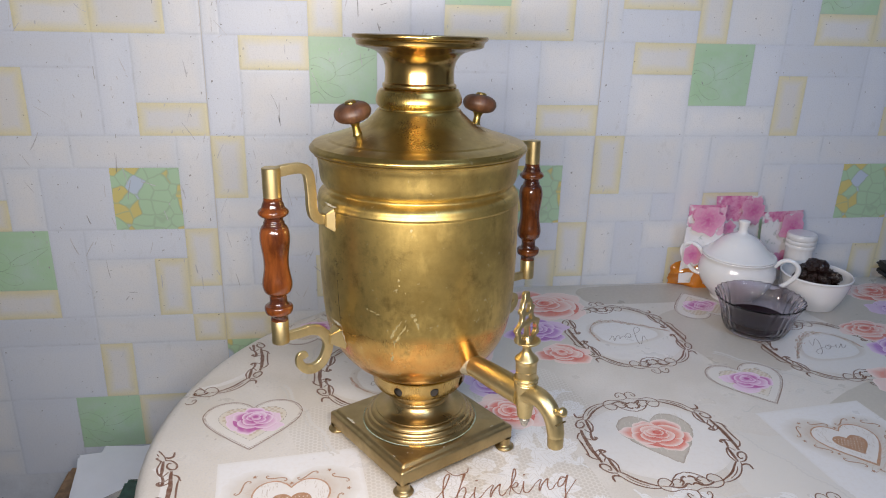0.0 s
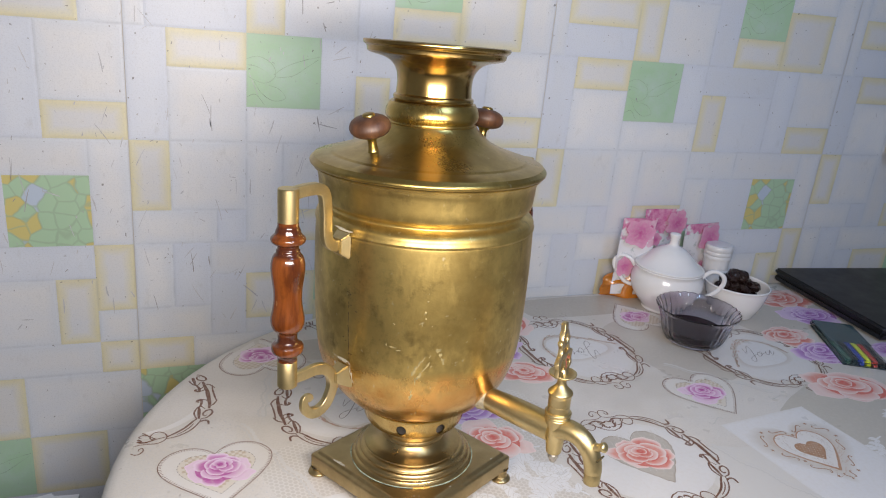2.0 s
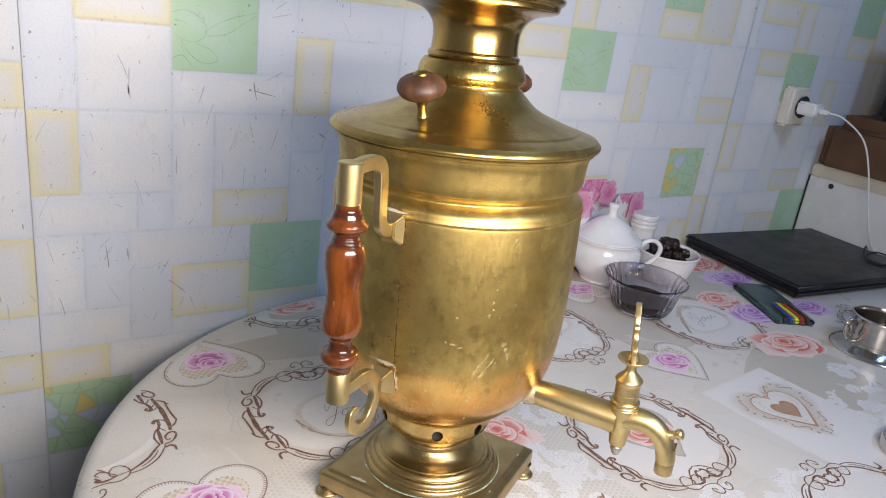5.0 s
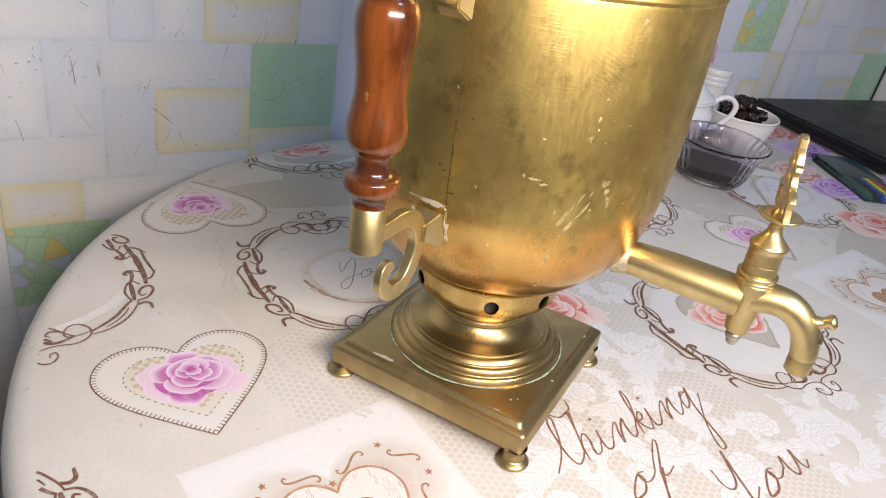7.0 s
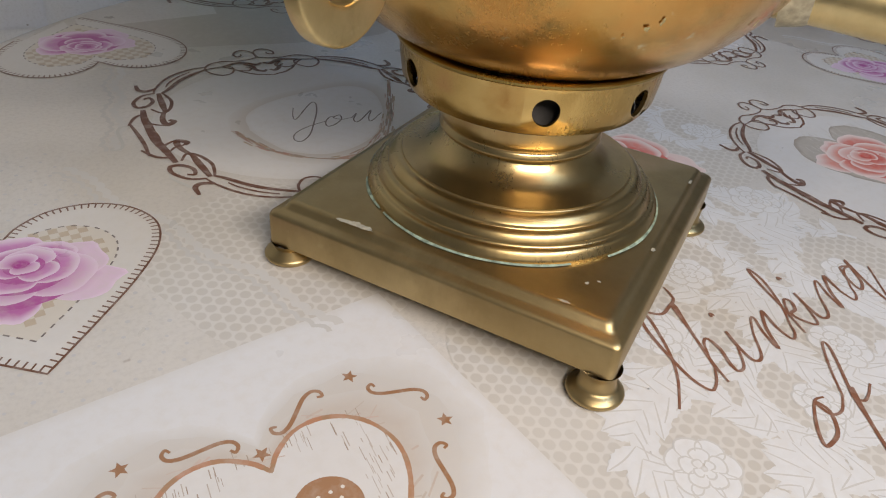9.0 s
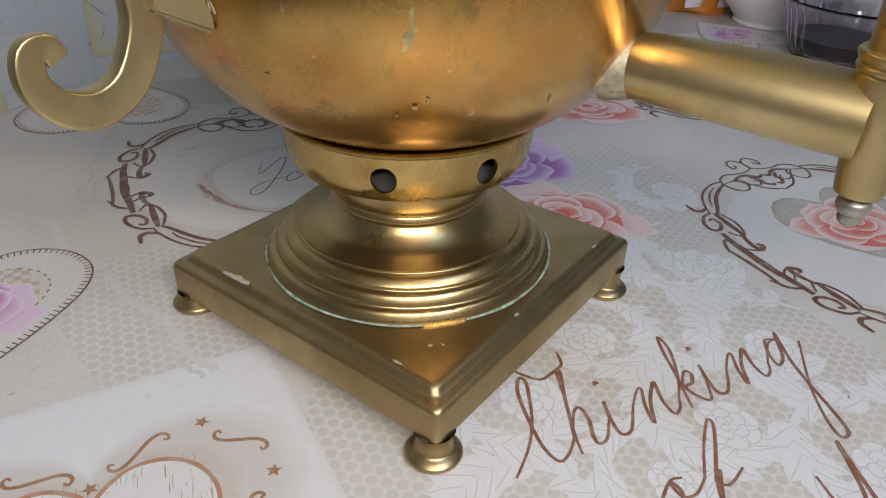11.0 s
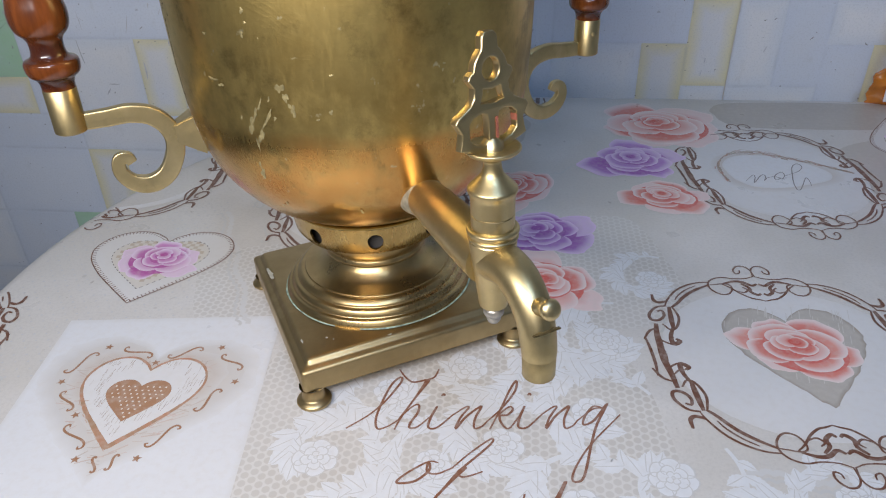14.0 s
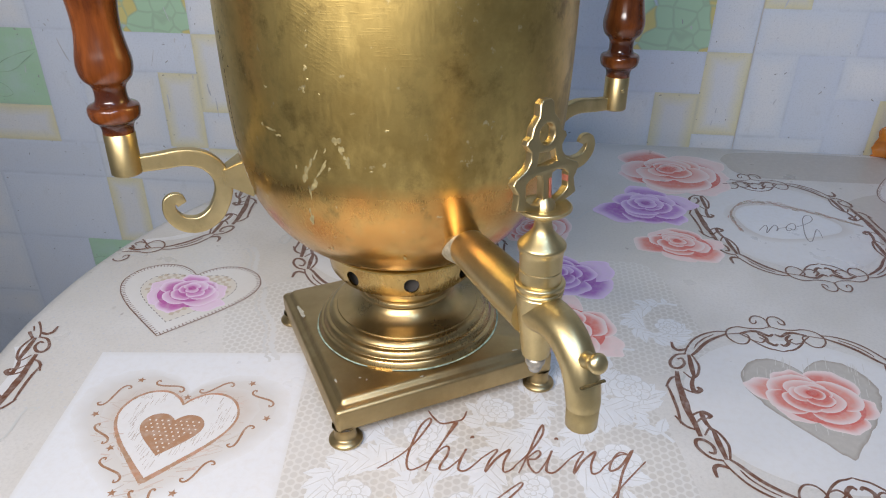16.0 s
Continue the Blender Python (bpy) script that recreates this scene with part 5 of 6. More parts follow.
scroll_ring(0.2495, -0.0256, 0.0774, 0.0675, 2)
scroll_ring(-0.0235, 0.1370, 0.0800, 0.0680, -1)
scroll_ring(0.3055, 0.2130, 0.0740, 0.0800, 4)
scroll_ring(0.5600, 0.1500, 0.0810, 0.0700, 6)
scroll_ring(-0.2520, 0.1800, 0.0810, 0.0675, 3)
scroll_ring(0.0300, 0.3850, 0.0790, 0.0675)
scroll_ring(-0.3060, -0.0620, 0.0760, 0.0680, 3)
scroll_ring(0.8600, 0.0200, 0.0810, 0.0690)
scroll_ring(0.3750, -0.2170, 0.0790, 0.0690, 3)


# roses: layered petals, deep at the root and pale at the rim
RED = ((0.60, 0.085, 0.062), (0.71, 0.31, 0.25), (0.78, 0.60, 0.56))
PURPLE = ((0.27, 0.05, 0.34), (0.44, 0.22, 0.55), (0.66, 0.50, 0.70))
PINK = ((0.40, 0.04, 0.28), (0.58, 0.24, 0.50), (0.74, 0.56, 0.70))


def rose(x, y, size, turn, palette, squash=0.85, seed=1):
    """Rings of crescent petals, deep at the root and in the clefts, pale at the curled rim."""
    rng = random.Random(seed)
    deep, middle, pale = palette
    rim = tuple(min(0.8, c * 1.08 + 0.03) for c in pale)
    p = Print("printed_rose", 4, x, y, turn, size)
    lift = 0.0
    radii = (1.0, 0.76, 0.53, 0.37, 0.235, 0.12)
    ox, oy = 0.0, 0.0
    for k in range(5):
        big, small = radii[k], radii[k + 1] * 0.82
        count = (6, 4, 3, 3, 2)[k]
        off = rng.uniform(0, 6.3)
        if k:
            disc = [(ox + big * 0.93 * math.cos(a), oy + big * 0.93 * math.sin(a) * squash) for a in (2 * math.pi * i / 28 for i in range(28))]
            p.area(disc, tuple(0.75 * d + 0.25 * m for d, m in zip(deep, middle)), lift=lift)
        nx, ny = ox + rng.uniform(-0.05, 0.05), oy + rng.uniform(0.02, 0.08)
        for i in range(count):
            a0 = off + 2 * math.pi * i / count + rng.uniform(-0.2, 0.2)
            half = math.pi / count * rng.uniform(0.9, 1.6)
            reach = big * (rng.uniform(0.78, 1.18) if k == 0 else rng.uniform(0.88, 1.12))
            point = rng.uniform(-0.5, 0.5)
            strong = rng.random()
            root = deep if strong < 0.4 else tuple(0.5 * d + 0.5 * m for d, m in zip(deep, middle))
            mid = pale if k == 0 and strong > 0.4 else tuple(0.35 * d + 0.65 * m for d, m in zip(deep, middle)) if strong < 0.3 else middle if strong < 0.6 else tuple(0.5 * m + 0.5 * q for m, q in zip(middle, pale))
            n, rows = 16, []
            lift += 2.0e-6
            for f, colour in ((1.0, rim), (0.86, pale), (0.56, mid), (0.26, tuple(0.6 * m + 0.4 * r for m, r in zip(mid, root))), (0.0, root)):
                row = []
                for j in range(n + 1):
                    t = 2 * j / n - 1
                    a = a0 + half * t
                    edge = small + (reach - small) * (max(0.0, 1 - abs(t) ** 3.2)) * (1 + (0.20 if k == 0 else 0.08) * math.exp(-((t - point) / 0.16) ** 2) + 0.03 * math.sin(9 * t + i))
                    r = small * 0.92 + (edge - small * 0.92) * f
                    row.append(p.vert((nx + r * math.cos(a), ny + r * math.sin(a) * squash), colour, lift))
                rows.append(row)
            for a, b in zip(rows, rows[1:]):
                for j in range(n):
                    p.bm.faces.new((a[j], a[j + 1], b[j + 1], b[j]))
        ox, oy = nx, ny
        lift += 2.0e-6
    spiral = [(ox + 0.016 * t * math.cos(2.1 * t), oy + 0.016 * t * math.sin(2.1 * t) * squash) for t in (0.5 * i for i in range(13))]
    p.line(spiral, 0.030, deep, lift=lift + 6e-6, n=4)
    return p.done("soft watercolour printed rose")


rose(0.228, 0.306, 0.062, -4, RED, 0.86, 31)
rose(0.191, 0.230, 0.043, -8, PURPLE, 0.88, 32)
rose(0.206, 0.163, 0.035, -12, RED, 0.78, 33)
rose(0.105, 0.100, 0.040, 20, PURPLE, 0.85, 34)
rose(0.090, 0.175, 0.038, 60, RED, 0.8, 35)
rose(0.102, 0.036, 0.040, -30, RED, 0.9, 36)
rose(0.770, 0.318, 0.062, 20, RED, 0.7, 37)
rose(0.768, 0.250, 0.056, 0, PURPLE, 0.7, 38)
rose(0.655, 0.195, 0.044, 0, RED, 0.7, 39)
rose(0.668, 0.138, 0.050, 10, PURPLE, 0.75, 40)
rose(0.628, 0.050, 0.062, -15, RED, 0.72, 41)
rose(0.030, 0.362, 0.040, 0, RED, 0.55, 42)
rose(0.790, 0.125, 0.042, 0, PURPLE, 0.7, 43)


# stitched hearts with a gingham heart and a rose inside
def stitched_heart(x, y, size, turn, seed, wide=0.86, rose_at=(-0.05, 0.0), rose_size=0.40):
    p = Print("printed_stitched_heart", 2, x, y, turn, size)
    out = even(heart(240, wide), 116)
    p.soft(out, (0.675, 0.65, 0.61), (0.64, 0.61, 0.565), 0.9, lift=0)
    p.line(out + out[:1], 0.014, BROWN, False, 4e-5, 1)
    for i in range(len(out)):
        a, b = out[i], out[(i + 1) % len(out)]
        nrm = Vector((b[1] - a[1], a[0] - b[0])).normalized()
        p.line([a, (a[0] + nrm.x * 0.052, a[1] + nrm.y * 0.052)], 0.011, BROWN, False, 4e-5, 1)
    inner = [(u * 0.68, v * 0.68 - 0.05) for u, v in even(heart(240, wide), 96)]
    p.area(inner, (0.66, 0.61, 0.53), lift=3e-5)
    for gx in range(-11, 12):
        for gy in range(-12, 9):
            u, v = gx * 0.056, gy * 0.056
            t = math.atan2(u, v)
            if (gx + gy) % 2 == 0 and math.hypot(u, v + 0.06) < 0.55 and abs(u) + 1.1 * max(0, -v) < 0.62 and v < 0.30 - max(0.0, 0.12 - abs(u)):
                p.area([(u - 0.028, v - 0.028), (u + 0.028, v - 0.028), (u + 0.028, v + 0.028), (u - 0.028, v + 0.028)], (0.53, 0.44, 0.33), lift=5e-5)
    for i in range(0, 96, 2):
        p.line([inner[i], inner[(i + 1) % 96]], 0.011, GREY_INK, False, 7e-5, 1)
    p.done("stitched grey heart outline with beige gingham")
    c, s = math.cos(radians(turn)), math.sin(radians(turn))
    rx, ry = size * rose_at[0], size * rose_at[1]
    rose(x + c * rx - s * ry, y + s * rx + c * ry, size * rose_size * 0.60, turn - 8, PINK, 0.82, seed)


stitched_heart(-0.1702, 0.0563, 0.0585, 2.6, 51, 0.97, rose_at=(0.02, -0.14), rose_size=0.86)
stitched_heart(0.411, 0.088, 0.0600, 4, 52, rose_at=(0.0, -0.16), rose_size=0.84)
stitched_heart(-0.1070, 0.2530, 0.0616, 181, 53, 0.90, rose_at=(0.0, -0.22), rose_size=0.78)
stitched_heart(0.455, 0.285, 0.0600, 186, 54, rose_at=(0.0, -0.22), rose_size=0.72)


# white cards with a dotted brown heart
def curl(p, x, y, size, turn, colour=SEPIA, w=0.0011):
    c, s = math.cos(radians(turn)), math.sin(radians(turn))
    pts = [(-0.78, 0.20), (-0.92, 0.30), (-1.0, 0.12), (-0.85, -0.06), (-0.5, -0.06), (0.0, 0.10), (0.5, 0.26), (0.85, 0.24), (1.0, 0.05), (0.92, -0.14), (0.78, -0.04)]
    p.line([(x + size * (c * u - s * v), y + size * (s * u + c * v)) for u, v in pts], w, colour, lift=9e-5, n=5)


def star(p, x, y, r, turn=0.0):
    pts = [((r if k % 2 == 0 else r * 0.45) * math.cos(radians(turn + 90 + 36 * k)), (r if k % 2 == 0 else r * 0.45) * math.sin(radians(turn + 90 + 36 * k))) for k in range(10)]
    p.area([(x + u, y + v) for u, v in pts], SEPIA, lift=9e-5)


def heart_card(x, y, turn, w=0.0675, h=0.0875):
    p = Print("printed_heart_card", 1, x, y, turn)
    p.soft([(-w, -h), (w, -h), (w, h), (-w, h)], (0.70, 0.695, 0.69), (0.665, 0.652, 0.63), 0.95)
    p.done("white printed card on the cloth")
    c, s = math.cos(radians(turn)), math.sin(radians(turn))
    p = Print("printed_card_heart", 2, x - 0.0011 * c - 0.0250 * s, y - 0.0011 * s + 0.0250 * c, turn - 4)
    rng = random.Random(5)
    # cloudy beige halo in three washes
    for k, tone in ((0.0720, (0.605, 0.58, 0.545)), (0.0610, (0.59, 0.55, 0.50)), (0.0510, (0.56, 0.50, 0.44))):
        ring = [(u * k * rng.uniform(0.97, 1.03) * 0.98, v * k * rng.uniform(0.97, 1.03) + 0.004) for u, v in even(heart(160, 1.0), 60)]
        p.soft(ring, tone, (0.69, 0.68, 0.665) if k > 0.065 else (0.605, 0.575, 0.535), 0.84, 1e-5 + (0.0725 - k) * 1e-3)
    for _ in range(260):
        t = rng.uniform(0, 2 * math.pi)
        hx, hy = heart_point(t, 0.95)
        low = max(0.0, 0.35 - hy - 0.3 * hx)
        if rng.random() < 0.15 + 0.6 * low:
            q = rng.uniform(1.0, 1.0 + 0.10 + 0.30 * low)
            ln, a = rng.uniform(0.001, 0.005), rng.uniform(-0.5, 0.9)
            cx, cy = hx * 0.0403 * q, hy * 0.0448 * q
            p.line([(cx - ln * math.cos(a), cy - ln * math.sin(a)), (cx + ln * math.cos(a), cy + ln * math.sin(a))], rng.uniform(0.0004, 0.0014), (0.53 + rng.uniform(-0.03, 0.05), 0.44, 0.37), True, 4.5e-5 + rng.uniform(0, 1e-5), 1)
    out = [(u * 0.0403, v * 0.0448) for u, v in even(heart(200, 0.95), 90)]
    p.area([(u * 1.02, v * 1.02) for u, v in out], (0.69, 0.67, 0.645), lift=5e-5)
    # brush outline, heavier along the lower sides
    for i in range(90):
        a, b = out[i], out[(i + 1) % 90]
        low = max(0.0, -a[1] / 0.0448)
        wide = 0.0014 + 0.0019 * low + rng.uniform(-0.0003, 0.0003)
        p.line([a, b, out[(i + 2) % 90]], wide, (0.42 + rng.uniform(-0.05, 0.05), 0.23, 0.13), False, 9e-5 + 1e-6 * (i % 3), 1)
        if low > 0.2 and rng.random() < 0.8:
            q = 1 + rng.uniform(0.01, 0.07)
            p.line([(a[0] * q, a[1] * q), (b[0] * q, b[1] * q)], 0.0008, (0.52, 0.36, 0.26), True, 8e-5, 1)
    for _ in range(420):
        u, v = rng.uniform(-0.036, 0.036), rng.uniform(-0.038, 0.020)
        if abs(u) / 0.036 + max(0.0, -v) / 0.043 < 0.93 and abs(u) / 0.021 + max(0, -v - 0.006) / 0.020 + max(0, v - 0.009) / 0.01 > 1.0:
            ln = rng.uniform(0.0015, 0.0065)
            p.line([(u, v), (u + 0.12 * ln, v + ln)], rng.uniform(0.00022, 0.00055), (0.47, 0.40, 0.34) if rng.random() < 0.7 else (0.36, 0.27, 0.20), True, 7e-5, 1)
    small = [(u * 0.0200, v * 0.0209 - 0.0059) for u, v in even(heart(160, 1.0), 72)]
    p.area(small, (0.37, 0.20, 0.105), lift=1.1e-4)
    for gx in range(-7, 8):
        for gy in range(-8, 8):
            u, v = gx * 0.0036 + (0.0018 if gy % 2 else 0), gy * 0.0029
            if abs(u) / 0.0175 + max(0.0, -v) / 0.0195 < 0.90 and v < 0.0075 and not (abs(u) < 0.002 and v > 0.003):
                p.area([(u + 0.00062 * math.cos(k), v - 0.0059 + 0.00062 * math.sin(k)) for k in (0, 1.05, 2.1, 3.14, 4.2, 5.25)], (0.74, 0.70, 0.64), lift=1.4e-4)
    for cx, cy, cs, ct in ((-0.0433, 0.018, 0.0105, 59), (-0.0143, 0.028, 0.010, -17), (0.0152, 0.0287, 0.010, 27), (0.0447, 0.0217, 0.0093, -36), (0.0422, -0.0093, 0.0094, 65), (0.0272, -0.0363, 0.0096, 51),
                           (-0.0378, -0.0133, 0.0088, -47), (-0.0208, -0.0388, 0.0106, -41), (-0.0015, -0.0560, 0.0050, -70), (0.0080, -0.0540, 0.0050, 80)):
        curl(p, cx, cy, cs, ct, SEPIA, 0.0014)
    for k, (cx, cy) in enumerate(((-0.034, 0.033), (0.0, 0.020), (0.035, 0.035), (0.052, 0.006), (0.019, -0.051), (-0.012, -0.053), (-0.027, -0.023), (-0.048, 0.002))):
        star(p, cx, cy, 0.0027, k * 17)
    p.done("white wood-grained heart round a dotted brown heart, with curls")


heart_card(-0.1182, -0.1025, 6)
heart_card(0.4550, -0.0680, 6)


# white leaf shape with its word, inside some rings
def oval_inset(x, y, turn, flip=1, size=1.0):
    """A white leaf, round at one end and pointed at the other, with a dry brown brush stroke along one side."""
    p = Print("printed_white_oval", 3, x, y, turn, size, flip)
    rng = random.Random(int(x * 1000))
    leaf = smooth_path([(-0.038, 0.004, 0), (-0.036, 0.020, 0), (-0.024, 0.033, 0), (-0.006, 0.036, 0), (0.014, 0.030, 0), (0.034, 0.014, 0), (0.046, -0.006, 0), (0.040, -0.020, 0), (0.018, -0.026, 0), (-0.008, -0.028, 0), (-0.028, -0.022, 0), (-0.037, -0.008, 0)], 6)
    rim = [(q.x, q.y) for q in leaf]
    p.soft([(u * 1.22 - 0.001, v * 1.20) for u, v in rim], (0.60, 0.56, 0.515), (0.672, 0.652, 0.622), 0.84)
    p.soft(rim, (0.715, 0.71, 0.705), (0.68, 0.665, 0.645), 0.93, lift=4e-5)
    stroke = smooth_path([(-0.044, -0.012, 0), (-0.042, 0.014, 0), (-0.030, 0.034, 0), (-0.012, 0.043, 0), (0.010, 0.037, 0), (0.030, 0.022, 0), (0.050, 0.004, 0), (0.068, -0.014, 0)], 9)
    for k in range(len(stroke) - 3):
        t = k / len(stroke)
        for _ in range(4):
            o = rng.gauss(0, 0.0013 * (0.4 + math.sin(math.pi * min(1, t + 0.1))))
            p.line([(stroke[k].x + o, stroke[k].y + o), (stroke[k + 2].x + o, stroke[k + 2].y + o)], rng.uniform(0.0005, 0.0016), (0.40 + rng.uniform(-0.06, 0.12), 0.28 + rng.uniform(-0.02, 0.06), 0.22), True, 6e-5 + 2.3e-6 * (k % 7), 1)
    p.done("white printed leaf shape with a soft brown brush edge")


oval_inset(-0.0210, 0.1330, 198, -1)
oval_inset(0.3040, 0.2150, 12)
oval_inset(0.566, 0.152, 12, -1)

# heart of rough paper behind the rose in the near ring
p = Print("printed_paper_heart", 2, 0.2545, -0.0103, 3.2, 0.0568)
rng = random.Random(8)
ring = even(heart(160, 0.78), 70)
p.soft([(u * rng.uniform(0.98, 1.02), v * rng.uniform(0.98, 1.02)) for u, v in ring], (0.47, 0.43, 0.375), (0.34, 0.29, 0.235), 0.93)
for _ in range(120):
    u, v = rng.uniform(-0.7, 0.7), rng.uniform(-0.8, 0.45)
    if abs(u) / 0.80 + max(0.0, -v) / 0.95 < 0.9:
        ln = rng.uniform(0.05, 0.2)
        p.line([(u, v), (u + 0.3 * ln, v + ln)], 0.012, (0.60, 0.57, 0.52), True, 3e-5, 1)
p.done("torn grey paper heart")
rose(0.2530, -0.0215, 0.0375, -12, RED, 0.76, 61)

# writing, letter by letter in running strokes
LETTERS = {
    "T": (1.78, "0,.07 .7,.66 1.2,1.27 1.58,1.95 1.8,2.45 1.7,2.6 1.4,2.16 1.14,1.27 1,.51 1.1,.05 1.43,.15 1.78,.44/1.67,3.04 1.9,2.64 2.2,2.35 2.65,2.45 3,2.61 3.16,3.05"),
    "h": (1.12, "0,.44 .38,1.19 .77,1.94 1,2.37 .94,2.44 .62,1.69 .1,.57 -.1,0/.15,.69 .5,1.12 .7,1.16 .67,.78 .45,.34 .42,.09 .69,.13 1.12,.6"),
    "i": (0.80, "0,.6 .23,1.1 0,.5 -.05,.1 .25,.1 .8,.69/.38,1.62 .46,1.72 .5,1.62"),
    "n": (1.20, "0,.69 .42,1.04 .55,1.03 .25,.54 .08,.03 .45,.59 .87,1 1,1.06 .76,.5 .73,.05 1,.15 1.2,.4"),
    "k": (1.10, "0,.4 .51,.98 1.05,1.87 1.12,2.39 .85,1.89 .45,.89 .05,0/.29,.58 .78,1.06 .9,.92 .69,.67 .43,.63 .46,.3 .7,.03 1.1,.6"),
    "g": (1.5, "0,.4 .63,.94 .96,.97 .64,1.06 .28,.58 .18,.2 .59,.42 1.17,1.22 .64,.22 .31,-.66 -.12,-1.98 -.4,-2.22 -.52,-2.08 -.28,-1.52 .31,-.66 1.52,.67"),
    "o": (1.74, "1.3,.78 .98,.81 .37,.41 .02,.05 .14,-.03 .6,.06 1.02,.48 .98,.81 .95,.42 1.27,.33 1.74,.56"),
    "f": (1.0, "0,.56 .57,1.16 1.26,1.75 1.31,1.61 .89,1.13 .25,.47 -.19,-.14 -.74,-.9 -1.05,-1.4 -.95,-1.5 -.6,-.7 .03,.1 .45,.58 .18,.41 .29,.21 .56,.25 .96,.41"),
    "Y": (1.7, ".7,1.9 .5,1.2 .7,.9 1.1,1.1 1.6,1.8 1.9,2.3 1.6,1.7 .9,.2 .2,-1.1 -.2,-1.3 -.2,-1 .5,-.2 1.7,.5"),
    "y": (1.86, "0.1,1.82 -.02,.8 .03,.22 .27,.49 .88,1.83 1.33,2.6 1.55,2.35 1.44,1.15 1.14,-.16 .73,-1.72 .21,-2.56 -.2,-2.47 -.2,-1.87 .17,-1.26 .9,-.64 1.86,-.06"),
    "c": (1.60, "0.64,.56 .3,.49 -.03,-.16 0,-.74 .44,-.55 .94,.16 .93,.76 .5,.39 1,.16 1.6,.4"),
    "v": (1.9, "0,.33 .4,.97 .1,.17 .2,-.23 .6,.17 1.39,1.42 1.05,.33 1.14,-.1 2,1.08"),
    "u": (1.2, "0,.5 .4,1 .2,.4 .3,.05 .65,.3 1.1,1 .9,.4 .95,.05 1.35,.35"),
}


def word(text, x, y, size, turn, width, colour, rise=0.0, said=""):
    """Running strokes; said: the word, where its letters have a small form of their own (y, c, v)."""
    p = Print("printed_word", 5, x, y, turn, size)
    at = 0.0
    for k, ch in enumerate(text):
        wide, strokes = LETTERS[ch]
        for stroke in strokes.split("/"):
            pts = [tuple(float(v) for v in q.split(",")) for q in stroke.split()]
            p.line([(at + u, v + rise * (at + u)) for u, v in pts], width / size, colour, lift=3e-5 * (k % 2), n=5)
        at += wide
    return p.done("handwritten word \"" + (said or text) + "\" in print")


word("Thinking", 0.0003, -0.1013, 0.0152, 4.6, 0.0014, (0.23, 0.10, 0.055))
word("of", 0.0318, -0.1327, 0.0155, 4.6, 0.0014, (0.23, 0.10, 0.055))
word("You", 0.0850, -0.1680, 0.0170, 6.0, 0.0016, (0.23, 0.10, 0.055))
word("ycv", -0.0344, 0.1317, 0.0086, -17, 0.0008, GREY_INK, said="You")
word("ycv", 0.3290, 0.2080, 0.0094, 180, 0.0008, GREY_INK, said="You")
word("ycv", 0.546, 0.158, 0.0086, -12, 0.0008, GREY_INK, said="You")

# rows of small dots near the stitched heart
rng = random.Random(71)
p = Print("printed_dots", 0.5, -0.20, 0.03, 8)
for gx in range(-4, 12):
    for gy in range(-16, 16):
        u, v = gx * 0.0075 + (0.00375 if gy % 2 else 0) - 0.02, gy * 0.0065
        r = rng.uniform(0.0006, 0.0009)
        if math.hypot(-0.20 + u - TC[0], 0.03 + v) < EDGE_R - 0.004:
            p.area([(u + r * math.cos(k), v + r * math.sin(k)) for k in (0, 1.05, 2.1, 3.14, 4.2, 5.25)], (0.55, 0.54, 0.53))
tagged(p.done("faint grey printed dots"), kind="stuff")
# loose curls along the cloth's open stretches
for cx, cy, s, t in ((-0.115, 0.14, 0.012, 70), (-0.10, 0.09, 0.012, 100), (-0.21, -0.09, 0.014, 80), (0.18, 0.0, 0.01, 60), (0.38, 0.02, 0.012, 20), (0.13, 0.21, 0.012, 40), (0.50, 0.05, 0.013, 0)):
    p = Print("printed_curl", 0.6)
    curl(p, cx, cy, s, t, (0.56, 0.55, 0.51), 0.0016)
    p.done("faint grey printed curl")


# faint scalloped lace borders between the motifs
for xa, ya, xb, yb in ((-0.148, 0.118, -0.085, -0.020), (-0.105, 0.225, -0.125, 0.130), (0.20, -0.12, 0.33, -0.125), (0.335, -0.02, 0.40, -0.15), (0.40, 0.15, 0.50, 0.06)):
    p = Print("printed_lace_border", 0.6)
    n = int(math.hypot(xb - xa, yb - ya) / 0.006)
    nx, ny = -(yb - ya), xb - xa
    ln = math.hypot(nx, ny)
    pts = []
    for i in range(n * 4 + 1):
        t = i / (n * 4)
        o = 0.0016 * abs(math.sin(math.pi * i / 4)) + 0.0020 * math.sin(t * 19)
        pts.append((xa + (xb - xa) * t + nx / ln * o, ya + (yb - ya) * t + ny / ln * o))
    p.line(pts, 0.0019, (0.575, 0.56, 0.53), False, n=1)
    p.line([(u + nx / ln * 0.005, v + ny / ln * 0.005) for u, v in pts], 0.0034, (0.615, 0.60, 0.57), False, n=1)
    p.done("faint grey scalloped lace border")

# ---------- things on the table ----------
PORCELAIN = plain("white_porcelain", (0.78, 0.78, 0.78), 0.16, vary=0.03, scale=20, relief=0.02, coat=0.4)
ENAMEL = plain("white_enamel", (0.74, 0.74, 0.74), 0.3, vary=0.04, scale=15, relief=0.03)


def glass_material(name, colour, rough=0.06):
    m, nt, b = node_material(name)
    b.inputs["Base Color"].default_value = (*colour, 1)
    b.inputs["Roughness"].default_value = rough
    b.inputs["Transmission Weight"].default_value = 1.0
    b.inputs["IOR"].default_value = 1.48
    return m


